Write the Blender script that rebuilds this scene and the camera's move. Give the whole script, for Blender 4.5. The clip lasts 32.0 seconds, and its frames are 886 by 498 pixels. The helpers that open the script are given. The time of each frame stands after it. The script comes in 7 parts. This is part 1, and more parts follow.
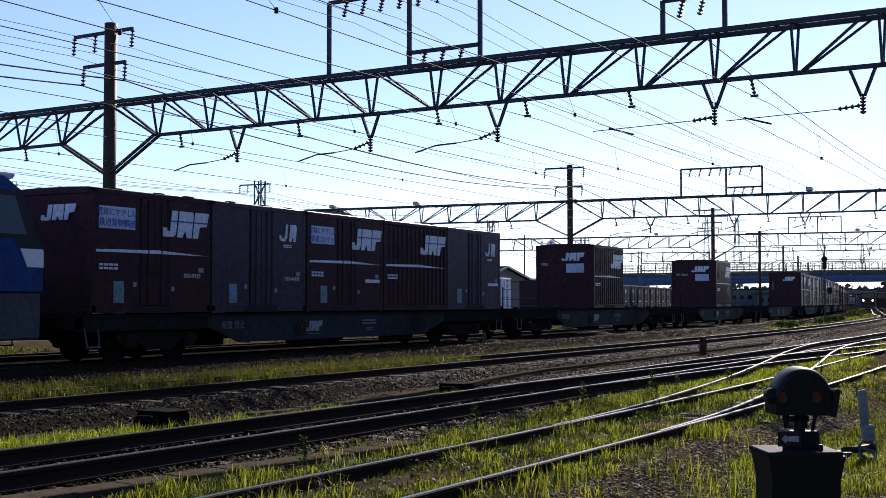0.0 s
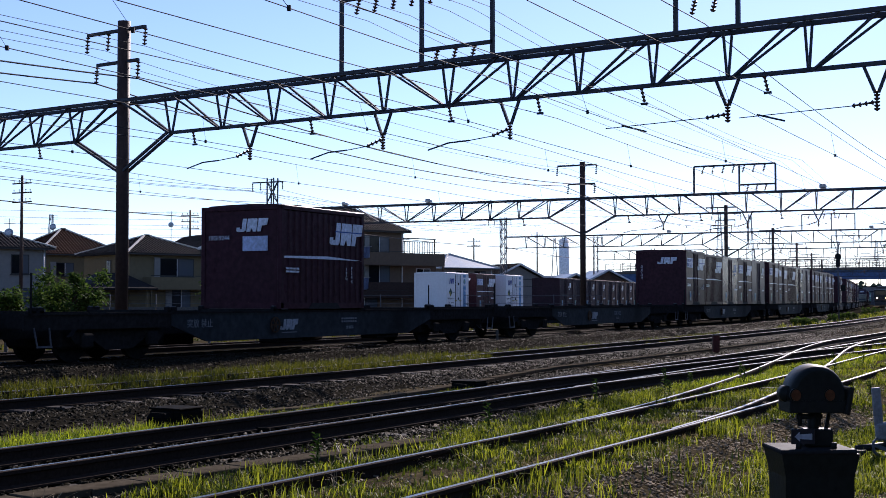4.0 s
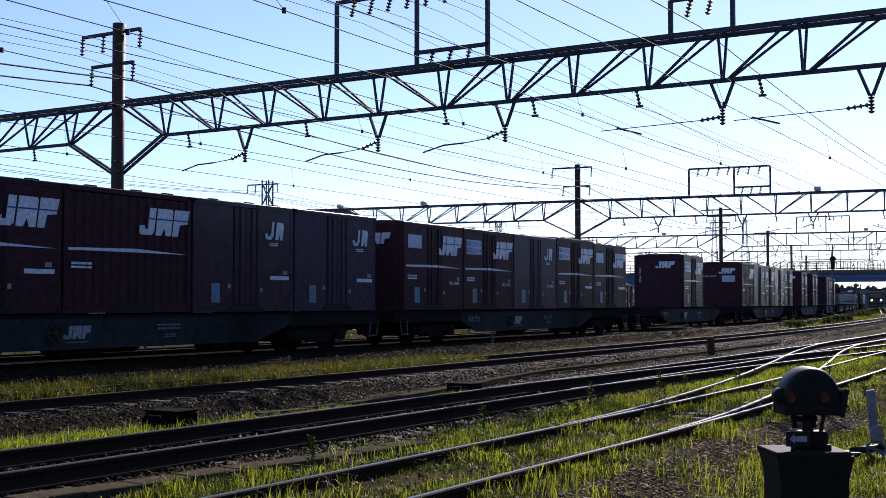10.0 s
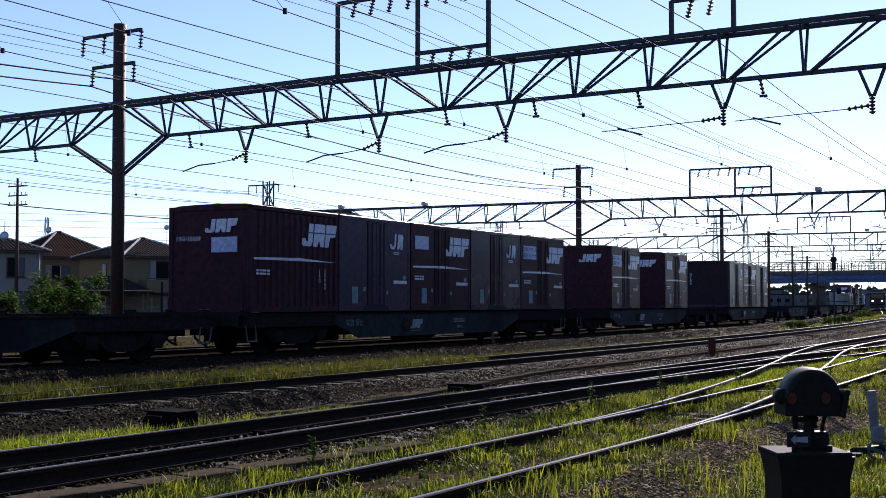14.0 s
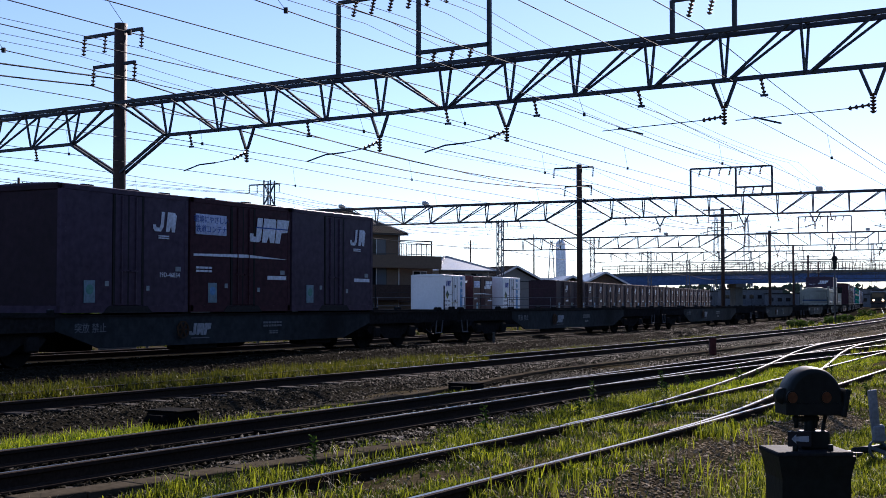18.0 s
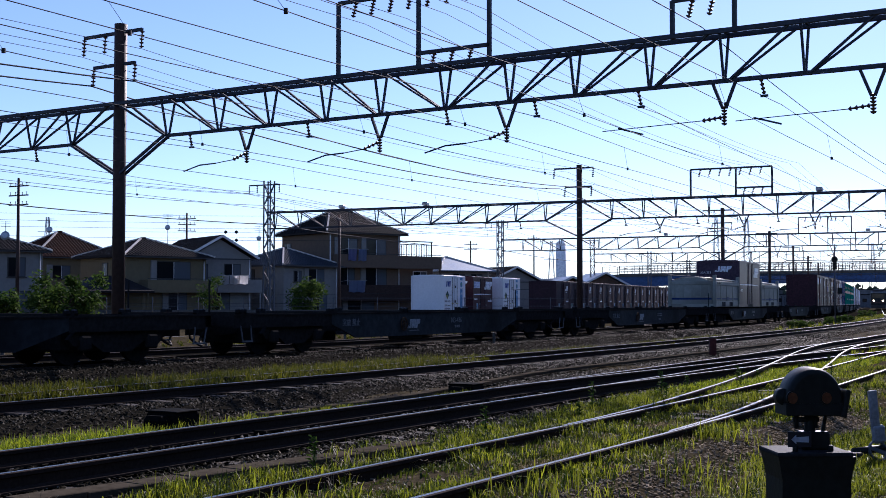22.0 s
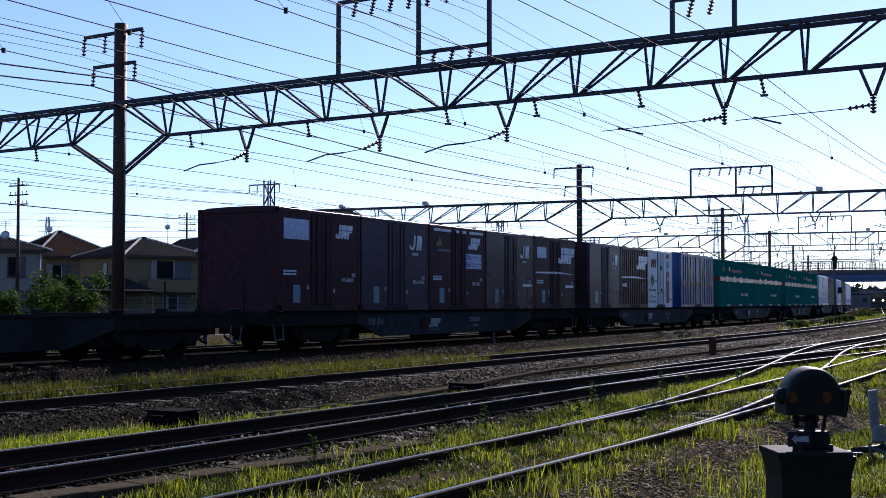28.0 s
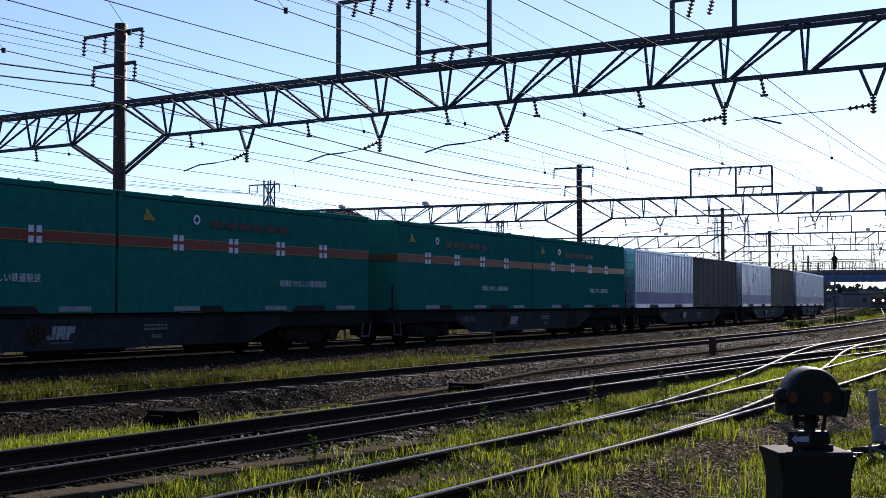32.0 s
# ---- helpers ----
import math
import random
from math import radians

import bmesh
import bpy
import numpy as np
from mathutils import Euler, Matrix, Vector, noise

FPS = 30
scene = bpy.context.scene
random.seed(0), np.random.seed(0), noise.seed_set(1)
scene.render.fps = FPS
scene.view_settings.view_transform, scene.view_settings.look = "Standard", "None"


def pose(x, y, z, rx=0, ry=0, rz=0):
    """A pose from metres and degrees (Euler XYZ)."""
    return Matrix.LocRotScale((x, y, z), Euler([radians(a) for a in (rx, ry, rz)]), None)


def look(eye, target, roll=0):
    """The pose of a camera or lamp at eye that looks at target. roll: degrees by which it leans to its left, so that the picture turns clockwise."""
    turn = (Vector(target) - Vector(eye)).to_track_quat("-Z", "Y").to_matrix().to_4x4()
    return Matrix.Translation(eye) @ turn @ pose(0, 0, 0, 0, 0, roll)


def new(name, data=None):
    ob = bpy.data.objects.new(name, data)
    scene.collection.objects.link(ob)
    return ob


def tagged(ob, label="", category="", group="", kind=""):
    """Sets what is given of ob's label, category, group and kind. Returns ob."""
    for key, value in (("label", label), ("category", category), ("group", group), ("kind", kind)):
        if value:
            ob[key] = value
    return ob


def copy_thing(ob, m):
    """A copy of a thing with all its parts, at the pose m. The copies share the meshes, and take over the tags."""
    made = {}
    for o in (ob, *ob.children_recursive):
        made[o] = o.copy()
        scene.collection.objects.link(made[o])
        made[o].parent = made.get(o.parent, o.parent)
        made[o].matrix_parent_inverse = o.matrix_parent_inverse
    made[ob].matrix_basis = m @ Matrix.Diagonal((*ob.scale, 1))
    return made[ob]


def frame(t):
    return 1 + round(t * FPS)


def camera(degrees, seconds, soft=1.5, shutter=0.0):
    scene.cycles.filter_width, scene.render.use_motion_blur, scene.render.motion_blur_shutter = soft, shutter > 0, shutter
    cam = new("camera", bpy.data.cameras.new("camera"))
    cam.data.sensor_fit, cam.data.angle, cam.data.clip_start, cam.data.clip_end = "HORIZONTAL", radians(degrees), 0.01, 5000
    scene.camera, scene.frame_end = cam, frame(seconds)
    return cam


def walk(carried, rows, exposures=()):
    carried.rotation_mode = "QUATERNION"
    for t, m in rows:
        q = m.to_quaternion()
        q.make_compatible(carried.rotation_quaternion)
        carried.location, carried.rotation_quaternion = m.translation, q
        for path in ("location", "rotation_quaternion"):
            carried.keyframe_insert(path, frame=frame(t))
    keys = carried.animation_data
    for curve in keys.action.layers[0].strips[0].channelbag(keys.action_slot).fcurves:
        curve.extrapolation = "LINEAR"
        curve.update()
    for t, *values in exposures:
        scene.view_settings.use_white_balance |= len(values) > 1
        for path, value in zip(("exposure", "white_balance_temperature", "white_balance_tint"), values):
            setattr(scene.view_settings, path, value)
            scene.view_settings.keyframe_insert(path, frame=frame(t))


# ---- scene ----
# ---------------------------------------------------------------- camera
F_ANGLE = 38.35
EYE = (0.0, 0.0, 1.235)
TILT, LENS = 0.04223, 2254.1
cam = camera(F_ANGLE, 32.0, soft=0.7)
# small sway of the hand-set tripod head: seconds, turn and tilt in thousandths of the focal length
SWAY = [(0, -16.5, 0.5), (0.5, -6, -0.7), (1, 2.5, -2), (1.5, 8, -2), (2, 10, -2.6), (2.5, 9, -3.8), (3, 8, -4), (3.5, 7.5, -4.2), (4.5, 3, -3.6),
        (5.5, -2.5, -2.2), (6, -6, -1.2), (6.5, -8, -0.6), (7, -10, 0.4), (7.5, -12, 1), (8, -9, 0.5), (8.5, -6, 0.2), (9, -4.5, 0.2),
        (10, -3, 0.2), (11, -2.8, 1), (12, -1.8, 1.2), (14.5, -1.5, 1.3), (16.5, -1.2, 1), (17.5, -0.2, 0.3), (19, 0, 0), (21, 0, 0),
        (22, 0, 1), (24, 0, 1), (25, 0, 0.2), (28, 0, 0.3), (30, 0, 1), (32, 0, 0.4)]
walk(cam, [(t, pose(*EYE, 90 + math.degrees(TILT + dy / LENS), 0, math.degrees(dx / LENS))) for t, dx, dy in SWAY],
     exposures=[(0, 0.62, 6900, 23), (3, 0.60, 6700, 24), (6, 0.57, 6350, 25), (8, 0.59, 6700, 24), (14, 0.61, 6650, 24), (18, 0.60, 6650, 23), (20, 0.41, 6100, 27), (25, 0.40, 6100, 27), (28, 0.54, 6300, 25), (30, 0.60, 6750, 23), (32, 0.62, 6800, 23)])

# ---------------------------------------------------------------- sky and sun
SUN_AZ, SUN_EL = radians(23.0), radians(30.0)
world = bpy.data.worlds.new("world")
scene.world = world
world.use_nodes = True
wn = world.node_tree.nodes
sky = wn.new("ShaderNodeTexSky")
sky.sky_type, sky.sun_disc = "NISHITA", False
sky.sun_elevation, sky.sun_rotation = SUN_EL, SUN_AZ
sky.air_density, sky.dust_density, sky.ozone_density, sky.altitude = 0.78, 0.12, 4.7, 0
wn["Background"].inputs["Strength"].default_value = 0.119
world.node_tree.links.new(sky.outputs[0], wn["Background"].inputs["Color"])
sun_dir = Vector((math.sin(SUN_AZ) * math.cos(SUN_EL), math.cos(SUN_AZ) * math.cos(SUN_EL), math.sin(SUN_EL)))
sun_data = bpy.data.lights.new("sun", "SUN")
sun_data.energy, sun_data.angle, sun_data.color = 5.0, radians(0.6), (1.0, 0.96, 0.89)
sun = new("sun", sun_data)
sun.matrix_world = look(sun_dir * 100, (0, 0, 0))

# ---------------------------------------------------------------- the line of the railway
# lateral offsets count from the near face of the train, positive to the far side
_g = np.linspace(-80, 900, 3921)
_k = -0.00152 * 0.5 * (1 - np.tanh((_g - 104.2) / 34.5))
_k[_g < -45] = 0
_a = np.concatenate([[0], np.cumsum((_k[1:] + _k[:-1]) / 2 * np.diff(_g))])
_a = _a - np.interp(0, _g, _a) + 0.48776
_x = np.concatenate([[0], np.cumsum((np.sin(_a)[1:] + np.sin(_a)[:-1]) / 2 * np.diff(_g))])
_y = np.concatenate([[0], np.cumsum((np.cos(_a)[1:] + np.cos(_a)[:-1]) / 2 * np.diff(_g))])
_x, _y = _x - np.interp(0, _g, _x), _y - np.interp(0, _g, _y) + 37.859


def line(s, off=0.0):
    """Plan point and heading (from +y towards +x) at distance s along the line."""
    a = float(np.interp(s, _g, _a))
    return float(np.interp(s, _g, _x)) - math.cos(a) * off, float(np.interp(s, _g, _y)) + math.sin(a) * off, a


def line_array(s, off):
    a = np.interp(s, _g, _a)
    return np.interp(s, _g, _x) - np.cos(a) * off, np.interp(s, _g, _y) + np.sin(a) * off


def on_line(s, off=0.0, z=0.0, turn=0.0):
    x, y, a = line(s, off)
    return pose(x, y, z, 0, 0, 90 - math.degrees(a) + turn)


# ---------------------------------------------------------------- materials
MATS = {}


def mat(name, color, rough=0.6, metal=0.0, var=0.25, scale=6.0, bump=0.15, dirt=(0.022, 0.019, 0.018), dirty=0.25, spec=0.15, rnd=0.0, sheer=0.0, dents=0.0):
    """Paint or surface with grain and blotches of dirt at two scales."""
    if name in MATS:
        return MATS[name]
    m = bpy.data.materials.new(name)
    m.use_nodes = True
    nt = m.node_tree
    b = nt.nodes["Principled BSDF"]
    tc = nt.nodes.new("ShaderNodeTexCoord")
    n1, n2 = nt.nodes.new("ShaderNodeTexNoise"), nt.nodes.new("ShaderNodeTexNoise")
    n1.inputs["Scale"].default_value, n1.inputs["Detail"].default_value = scale * 6, 6
    n2.inputs["Scale"].default_value, n2.inputs["Detail"].default_value = scale * 0.35, 5
    for n in (n1, n2):
        nt.links.new(tc.outputs["Object"], n.inputs["Vector"])
    ramp = nt.nodes.new("ShaderNodeValToRGB")
    ramp.color_ramp.elements[0].position, ramp.color_ramp.elements[1].position = 0.3, 0.7
    lo, hi = [max(0, c * (1 - var)) for c in color], [min(1, c * (1 + var)) for c in color]
    ramp.color_ramp.elements[0].color, ramp.color_ramp.elements[1].color = (*lo, 1), (*hi, 1)
    nt.links.new(n1.outputs["Fac"], ramp.inputs["Fac"])
    mix = nt.nodes.new("ShaderNodeMixRGB")
    mr = nt.nodes.new("ShaderNodeMapRange")
    mr.inputs["From Min"].default_value, mr.inputs["From Max"].default_value = 0.45, 0.75
    mr.inputs["To Max"].default_value = dirty
    nt.links.new(n2.outputs["Fac"], mr.inputs["Value"])
    nt.links.new(mr.outputs[0], mix.inputs["Fac"])
    nt.links.new(ramp.outputs["Color"], mix.inputs["Color1"])
    mix.inputs["Color2"].default_value = (*dirt, 1)
    out = mix.outputs["Color"]
    if rnd:
        info, hsv = nt.nodes.new("ShaderNodeObjectInfo"), nt.nodes.new("ShaderNodeHueSaturation")
        rr = nt.nodes.new("ShaderNodeMapRange")
        rr.inputs["To Min"].default_value, rr.inputs["To Max"].default_value = 1 - rnd, 1 + rnd
        nt.links.new(info.outputs["Random"], rr.inputs["Value"])
        nt.links.new(rr.outputs[0], hsv.inputs["Value"])
        nt.links.new(out, hsv.inputs["Color"])
        out = hsv.outputs["Color"]
    nt.links.new(out, b.inputs["Base Color"])
    b.inputs["Metallic"].default_value = metal
    b.inputs["Specular IOR Level"].default_value = spec
    rm = nt.nodes.new("ShaderNodeMapRange")
    rm.inputs["To Min"].default_value, rm.inputs["To Max"].default_value = max(0.03, rough - 0.12), min(1, rough + 0.12)
    nt.links.new(n2.outputs["Fac"], rm.inputs["Value"])
    nt.links.new(rm.outputs[0], b.inputs["Roughness"])
    if bump:
        bp = nt.nodes.new("ShaderNodeBump")
        bp.inputs["Strength"].default_value, bp.inputs["Distance"].default_value = bump, 0.02
        nt.links.new(n1.outputs["Fac"], bp.inputs["Height"])
        last = bp.outputs[0]
        if dents:
            n3, b3 = nt.nodes.new("ShaderNodeTexNoise"), nt.nodes.new("ShaderNodeBump")
            n3.inputs["Scale"].default_value, n3.inputs["Detail"].default_value = 1.6, 2
            nt.links.new(tc.outputs["Object"], n3.inputs["Vector"])
            b3.inputs["Strength"].default_value, b3.inputs["Distance"].default_value = 1.0, dents
            nt.links.new(n3.outputs["Fac"], b3.inputs["Height"])
            nt.links.new(bp.outputs[0], b3.inputs["Normal"])
            last = b3.outputs[0]
        nt.links.new(last, b.inputs["Normal"])
    if sheer:
        tr, add = nt.nodes.new("ShaderNodeBsdfTranslucent"), nt.nodes.new("ShaderNodeMixShader")
        nt.links.new(out, tr.inputs["Color"])
        add.inputs["Fac"].default_value = sheer
        nt.links.new(b.outputs[0], add.inputs[1])
        nt.links.new(tr.outputs[0], add.inputs[2])
        nt.links.new(add.outputs[0], nt.nodes["Material Output"].inputs["Surface"])
    MATS[name] = m
    return m


def glow(name, color, strength):
    m = bpy.data.materials.new(name)
    m.use_nodes = True
    b = m.node_tree.nodes["Principled BSDF"]
    b.inputs["Base Color"].default_value = (*color, 1)
    b.inputs["Emission Color"].default_value, b.inputs["Emission Strength"].default_value = (*color, 1), strength
    return m


def leafy(name, dark, light, sheer=0.45, rough=0.55, gloss=0.35):
    """Leaf or blade, colour by island, light comes through."""
    m = bpy.data.materials.new(name)
    m.use_nodes = True
    nt = m.node_tree
    b = nt.nodes["Principled BSDF"]
    geo, ramp = nt.nodes.new("ShaderNodeNewGeometry"), nt.nodes.new("ShaderNodeValToRGB")
    ramp.color_ramp.elements[0].color, ramp.color_ramp.elements[1].color = (*dark, 1), (*light, 1)
    ramp.color_ramp.elements[0].position = 0.2
    nt.links.new(geo.outputs["Random Per Island"], ramp.inputs["Fac"])
    nt.links.new(ramp.outputs[0], b.inputs["Base Color"])
    b.inputs["Roughness"].default_value, b.inputs["Specular IOR Level"].default_value = rough, gloss
    tr, mx = nt.nodes.new("ShaderNodeBsdfTranslucent"), nt.nodes.new("ShaderNodeMixShader")
    nt.links.new(ramp.outputs[0], tr.inputs["Color"])
    mx.inputs["Fac"].default_value = sheer
    nt.links.new(b.outputs[0], mx.inputs[1])
    nt.links.new(tr.outputs[0], mx.inputs[2])
    nt.links.new(mx.outputs[0], nt.nodes["Material Output"].inputs["Surface"])
    return m


def glass(name, tint=(0.008, 0.010, 0.013)):
    m = bpy.data.materials.new(name)
    m.use_nodes = True
    b = m.node_tree.nodes["Principled BSDF"]
    b.inputs["Base Color"].default_value = (*tint, 1)
    b.inputs["Roughness"].default_value, b.inputs["Specular IOR Level"].default_value = 0.06, 0.2
    return m


MAROON = mat("maroon_paint", (0.056, 0.024, 0.031), 0.30, dirty=0.25, scale=1.2, bump=0.05, spec=0.035, dents=0.010)
MAROON_OLD = mat("faded_maroon_paint", (0.052, 0.025, 0.038), 0.26, dirty=0.3, scale=1.0, bump=0.06, spec=0.2, dents=0.010)
MULBERRY = mat("mulberry_paint", (0.064, 0.044, 0.066), 0.30, dirty=0.3, scale=1.1, bump=0.05, spec=0.06, dents=0.010)
MAROON_DEPOT = mat("weathered_and_shaded_end_maroon", (0.030, 0.015, 0.021), 0.75, dirty=0.4, scale=1.0, bump=0.06, spec=0.2)
GREEN_P = mat("green_paint", (0.005, 0.142, 0.116), 0.30, var=0.12, dirty=0.08, scale=0.9, bump=0.05, spec=0.0, dents=0.010)
BLUE_P = mat("blue_paint", (0.006, 0.048, 0.166), 0.30, var=0.12, dirty=0.10, scale=1.0, bump=0.05, spec=0.08, dents=0.010)
LOCO_BLUE = mat("locomotive_blue_paint", (0.008, 0.040, 0.165), 0.35, dirty=0.15, scale=1.0, bump=0.03)
WHITE_P = mat("white_paint", (0.70, 0.72, 0.74), 0.45, var=0.05, dirty=0.1, dirt=(0.3, 0.29, 0.27), scale=1.3, bump=0.04)
SILVER_P = mat("silver_panel", (0.46, 0.55, 0.72), 0.3, 0.6, dirty=0.2, scale=1.3, bump=0.04, dents=0.010)
GREY_P = mat("dark_grey_panel", (0.055, 0.048, 0.047), 0.6, dirty=0.3, scale=1.2, bump=0.08, spec=0.05)
CREAM_P = mat("cream_grey_paint", (0.27, 0.285, 0.25), 0.5, var=0.12, dirty=0.75, dirt=(0.085, 0.070, 0.050), scale=0.8, bump=0.04, spec=0.05)
MARK_W = mat("white_marking", (0.62, 0.66, 0.74), 0.32, dirty=0.25, scale=2.0, bump=0.0, spec=0.2)
MARK_B = mat("blue_marking", (0.03, 0.08, 0.32), 0.32, dirty=0.2, scale=2.0, bump=0.0, spec=0.2)
MARK_WAGON = mat("dusty_white_marking", (0.24, 0.27, 0.30), 0.6, dirty=0.7, scale=3.0, bump=0.0)
MARK_NAVY = mat("navy_stripe_paint", (0.012, 0.032, 0.12), 0.4, dirty=0.4, scale=2.0, bump=0.0, spec=0.1)
MARK_DIM = mat("worn_grey_marking", (0.13, 0.15, 0.17), 0.6, dirty=0.6, scale=3.0, bump=0.0)
PLACARD = mat("placard_white", (0.45, 0.52, 0.70), 0.32, dirty=0.2, scale=2.0, bump=0.0, spec=0.2)
MARK_LB = mat("pale_blue_label", (0.15, 0.24, 0.28), 0.32, dirty=0.2, scale=2.0, bump=0.0, spec=0.2)
MARK_LG = mat("pale_green_label", (0.08, 0.24, 0.20), 0.32, dirty=0.2, scale=2.0, bump=0.0, spec=0.2)
MARK_R = mat("red_band_paint", (0.22, 0.045, 0.032), 0.32, dirty=0.25, scale=2.0, bump=0.0, spec=0.2)
MARK_Y = mat("yellow_marking", (0.55, 0.42, 0.03), 0.32, dirty=0.2, scale=2.0, bump=0.0, spec=0.2)
MARK_RK = mat("crimson_marking", (0.22, 0.02, 0.02), 0.5, scale=2.0, bump=0.0)
MARK_B3 = mat("sky_blue_sticker", (0.10, 0.26, 0.46), 0.5, scale=2.0, bump=0.0)
MARK_K = mat("black_marking", (0.02, 0.02, 0.025), 0.32, dirty=0.2, scale=2.0, bump=0.0, spec=0.2)
SEAM = mat("black_rubber", (0.015, 0.014, 0.015), 0.75, dirty=0.1, scale=3)
STEEL_D = mat("underframe_steel", (0.022, 0.0215, 0.0215), 0.8, dirty=0.5, dirt=(0.006, 0.005, 0.004), scale=2.0, bump=0.2, spec=0.0)
RUST = mat("brown_rust", (0.055, 0.032, 0.020), 0.8, dirty=0.4, scale=4.0, bump=0.2, spec=0.05)
WAGON_G = mat("wagon_grey_blue_paint", (0.027, 0.033, 0.037), 0.7, dirty=0.7, dirt=(0.006, 0.0055, 0.005), scale=1.2, bump=0.1, spec=0.03)
STEEL_L = mat("galvanised_steel", (0.34, 0.36, 0.38), 0.45, 0.7, dirty=0.3, scale=3.0)
TRUSS = mat("gantry_steel", (0.035, 0.042, 0.055), 0.6, 0.0, dirty=0.4, dirt=(0.045, 0.03, 0.022), scale=2.0, bump=0.1)
POLE_S = mat("weathered_brown_pole_steel", (0.05, 0.03, 0.025), 0.6, 0.1, dirty=0.5, dirt=(0.05, 0.04, 0.035), scale=1.5, bump=0.15)
INSUL = mat("brown_porcelain", (0.09, 0.05, 0.035), 0.25, dirty=0.1, scale=4)
WIRE = mat("copper_wire_dark", (0.03, 0.03, 0.032), 0.8, 0.0, dirty=0.1, scale=5, bump=0)
RAIL_TOP = mat("polished_rail_steel", (0.085, 0.083, 0.080), 0.34, 0.7, var=0.15, dirty=0.3, scale=3, bump=0.03, spec=0.1)
RAIL_DULL = mat("dull_worn_rail_steel", (0.03, 0.025, 0.022), 0.7, 0.1, dirty=0.3, scale=3, bump=0.1)
RAIL_SIDE = mat("rusty_rail_steel", (0.032, 0.022, 0.017), 0.9, 0.0, dirty=0.5, scale=6, bump=0.3, spec=0.03)
SLEEPER = mat("creosoted_sleeper_timber", (0.028, 0.023, 0.019), 0.85, dirty=0.5, scale=3, bump=0.4, rnd=0.3)
CONCRETE = mat("weathered_concrete", (0.10, 0.096, 0.088), 0.85, dirty=0.5, dirt=(0.05, 0.045, 0.04), scale=2.0, bump=0.3, spec=0.05)
CASE_B = mat("flat_black_box_paint", (0.004, 0.0045, 0.0045), 0.85, dirty=0.4, scale=4, bump=0.1, spec=0.015)
CASE = mat("black_green_machine_paint", (0.010, 0.0125, 0.0115), 0.5, dirty=0.4, scale=4, bump=0.1, spec=0.10)
TROUGH = mat("sandy_concrete_lid", (0.066, 0.055, 0.040), 0.9, dirty=0.6, dirt=(0.03, 0.024, 0.018), scale=2.5, bump=0.4, spec=0.0)
SOIL = mat("gravelly_soil", (0.060, 0.049, 0.029), 0.95, var=0.5, dirty=0.7, dirt=(0.012, 0.010, 0.0085), scale=4.0, bump=0.8, spec=0.0)
BALLAST = mat("ballast_bed", (0.018, 0.0162, 0.012), 0.9, var=0.6, dirty=0.6, dirt=(0.009, 0.008, 0.0075), scale=3.5, bump=0.9, spec=0.0)
GRASS = leafy("grass_blade", (0.012, 0.026, 0.003), (0.28, 0.31, 0.018), 0.6)
GRASS_DRY = leafy("dry_grass_blade", (0.07, 0.075, 0.005), (0.21, 0.20, 0.016), 0.55)
GRASS_LOW = leafy("low_weed_blade", (0.012, 0.024, 0.003), (0.10, 0.125, 0.010), 0.5)
GALV_D = mat("dull_galvanised_steel", (0.10, 0.11, 0.125), 0.65, 0.2, dirty=0.4, scale=3.0, spec=0.08)
LEAF = leafy("shrub_leaf", (0.02, 0.045, 0.008), (0.075, 0.12, 0.022), 0.4, 0.75, 0.08)
BARK = mat("bark", (0.07, 0.05, 0.035), 0.9, dirty=0.4, scale=5, bump=0.6)
PANE = glass("window_glass")
# pale tint puts the reflected sky into the cab glass colour
PANE_SKY = glass("cab_glass_sky_tint", (0.10, 0.13, 0.16))
PANE_C = glass("curtained_window_glass", (0.085, 0.095, 0.11))

# ---------------------------------------------------------------- mesh helpers
CACHE = {}


def finish(bm, material, smooth=False):
    me = bpy.data.meshes.new("mesh")
    bm.to_mesh(me)
    bm.free()
    for m in (material if isinstance(material, (list, tuple)) else [material]):
        me.materials.append(m)
    if smooth:
        for p in me.polygons:
            p.use_smooth = True
    return me


def thing(name, label, category, m=None, group="", kind=""):
    ob = new(name)
    ob.empty_display_size = 0.2
    if m is not None:
        ob.matrix_world = m
    return tagged(ob, label, category, group, kind)


def put(name, me, parent=None, m=None, label=""):
    ob = new(name, me)
    if parent is not None:
        ob.parent = parent
    if m is not None:
        ob.matrix_basis = m
    return tagged(ob, label)


def part(name, bm, material, parent, label="", m=None, smooth=False):
    return put(name, finish(bm, material, smooth), parent, m, label)


def box_mesh(size, material, bevel=0.0):
    key = ("box", tuple(round(v, 3) for v in size), material.name, bevel)
    if key not in CACHE:
        bm = bmesh.new()
        bmesh.ops.create_cube(bm, size=1, matrix=Matrix.Diagonal((*size, 1)))
        if bevel:
            bmesh.ops.bevel(bm, geom=bm.edges[:], offset=bevel, segments=1, affect="EDGES")
        CACHE[key] = finish(bm, material)
    return CACHE[key]


def box(name, parent, at, size, material, bevel=0.0, label="", rot=(0, 0, 0)):
    return put(name, box_mesh(size, material, bevel), parent, pose(*at, *rot), label)


def cyl_mesh(r, length, material, n=10, r2=None):
    key = ("cyl", round(r, 4), round(length, 3), material.name, n, r2)
    if key not in CACHE:
        bm = bmesh.new()
        bmesh.ops.create_cone(bm, cap_ends=True, segments=n, radius1=r, radius2=r if r2 is None else r2, depth=length)
        CACHE[key] = finish(bm, material, n > 7 and length > r)
    return CACHE[key]


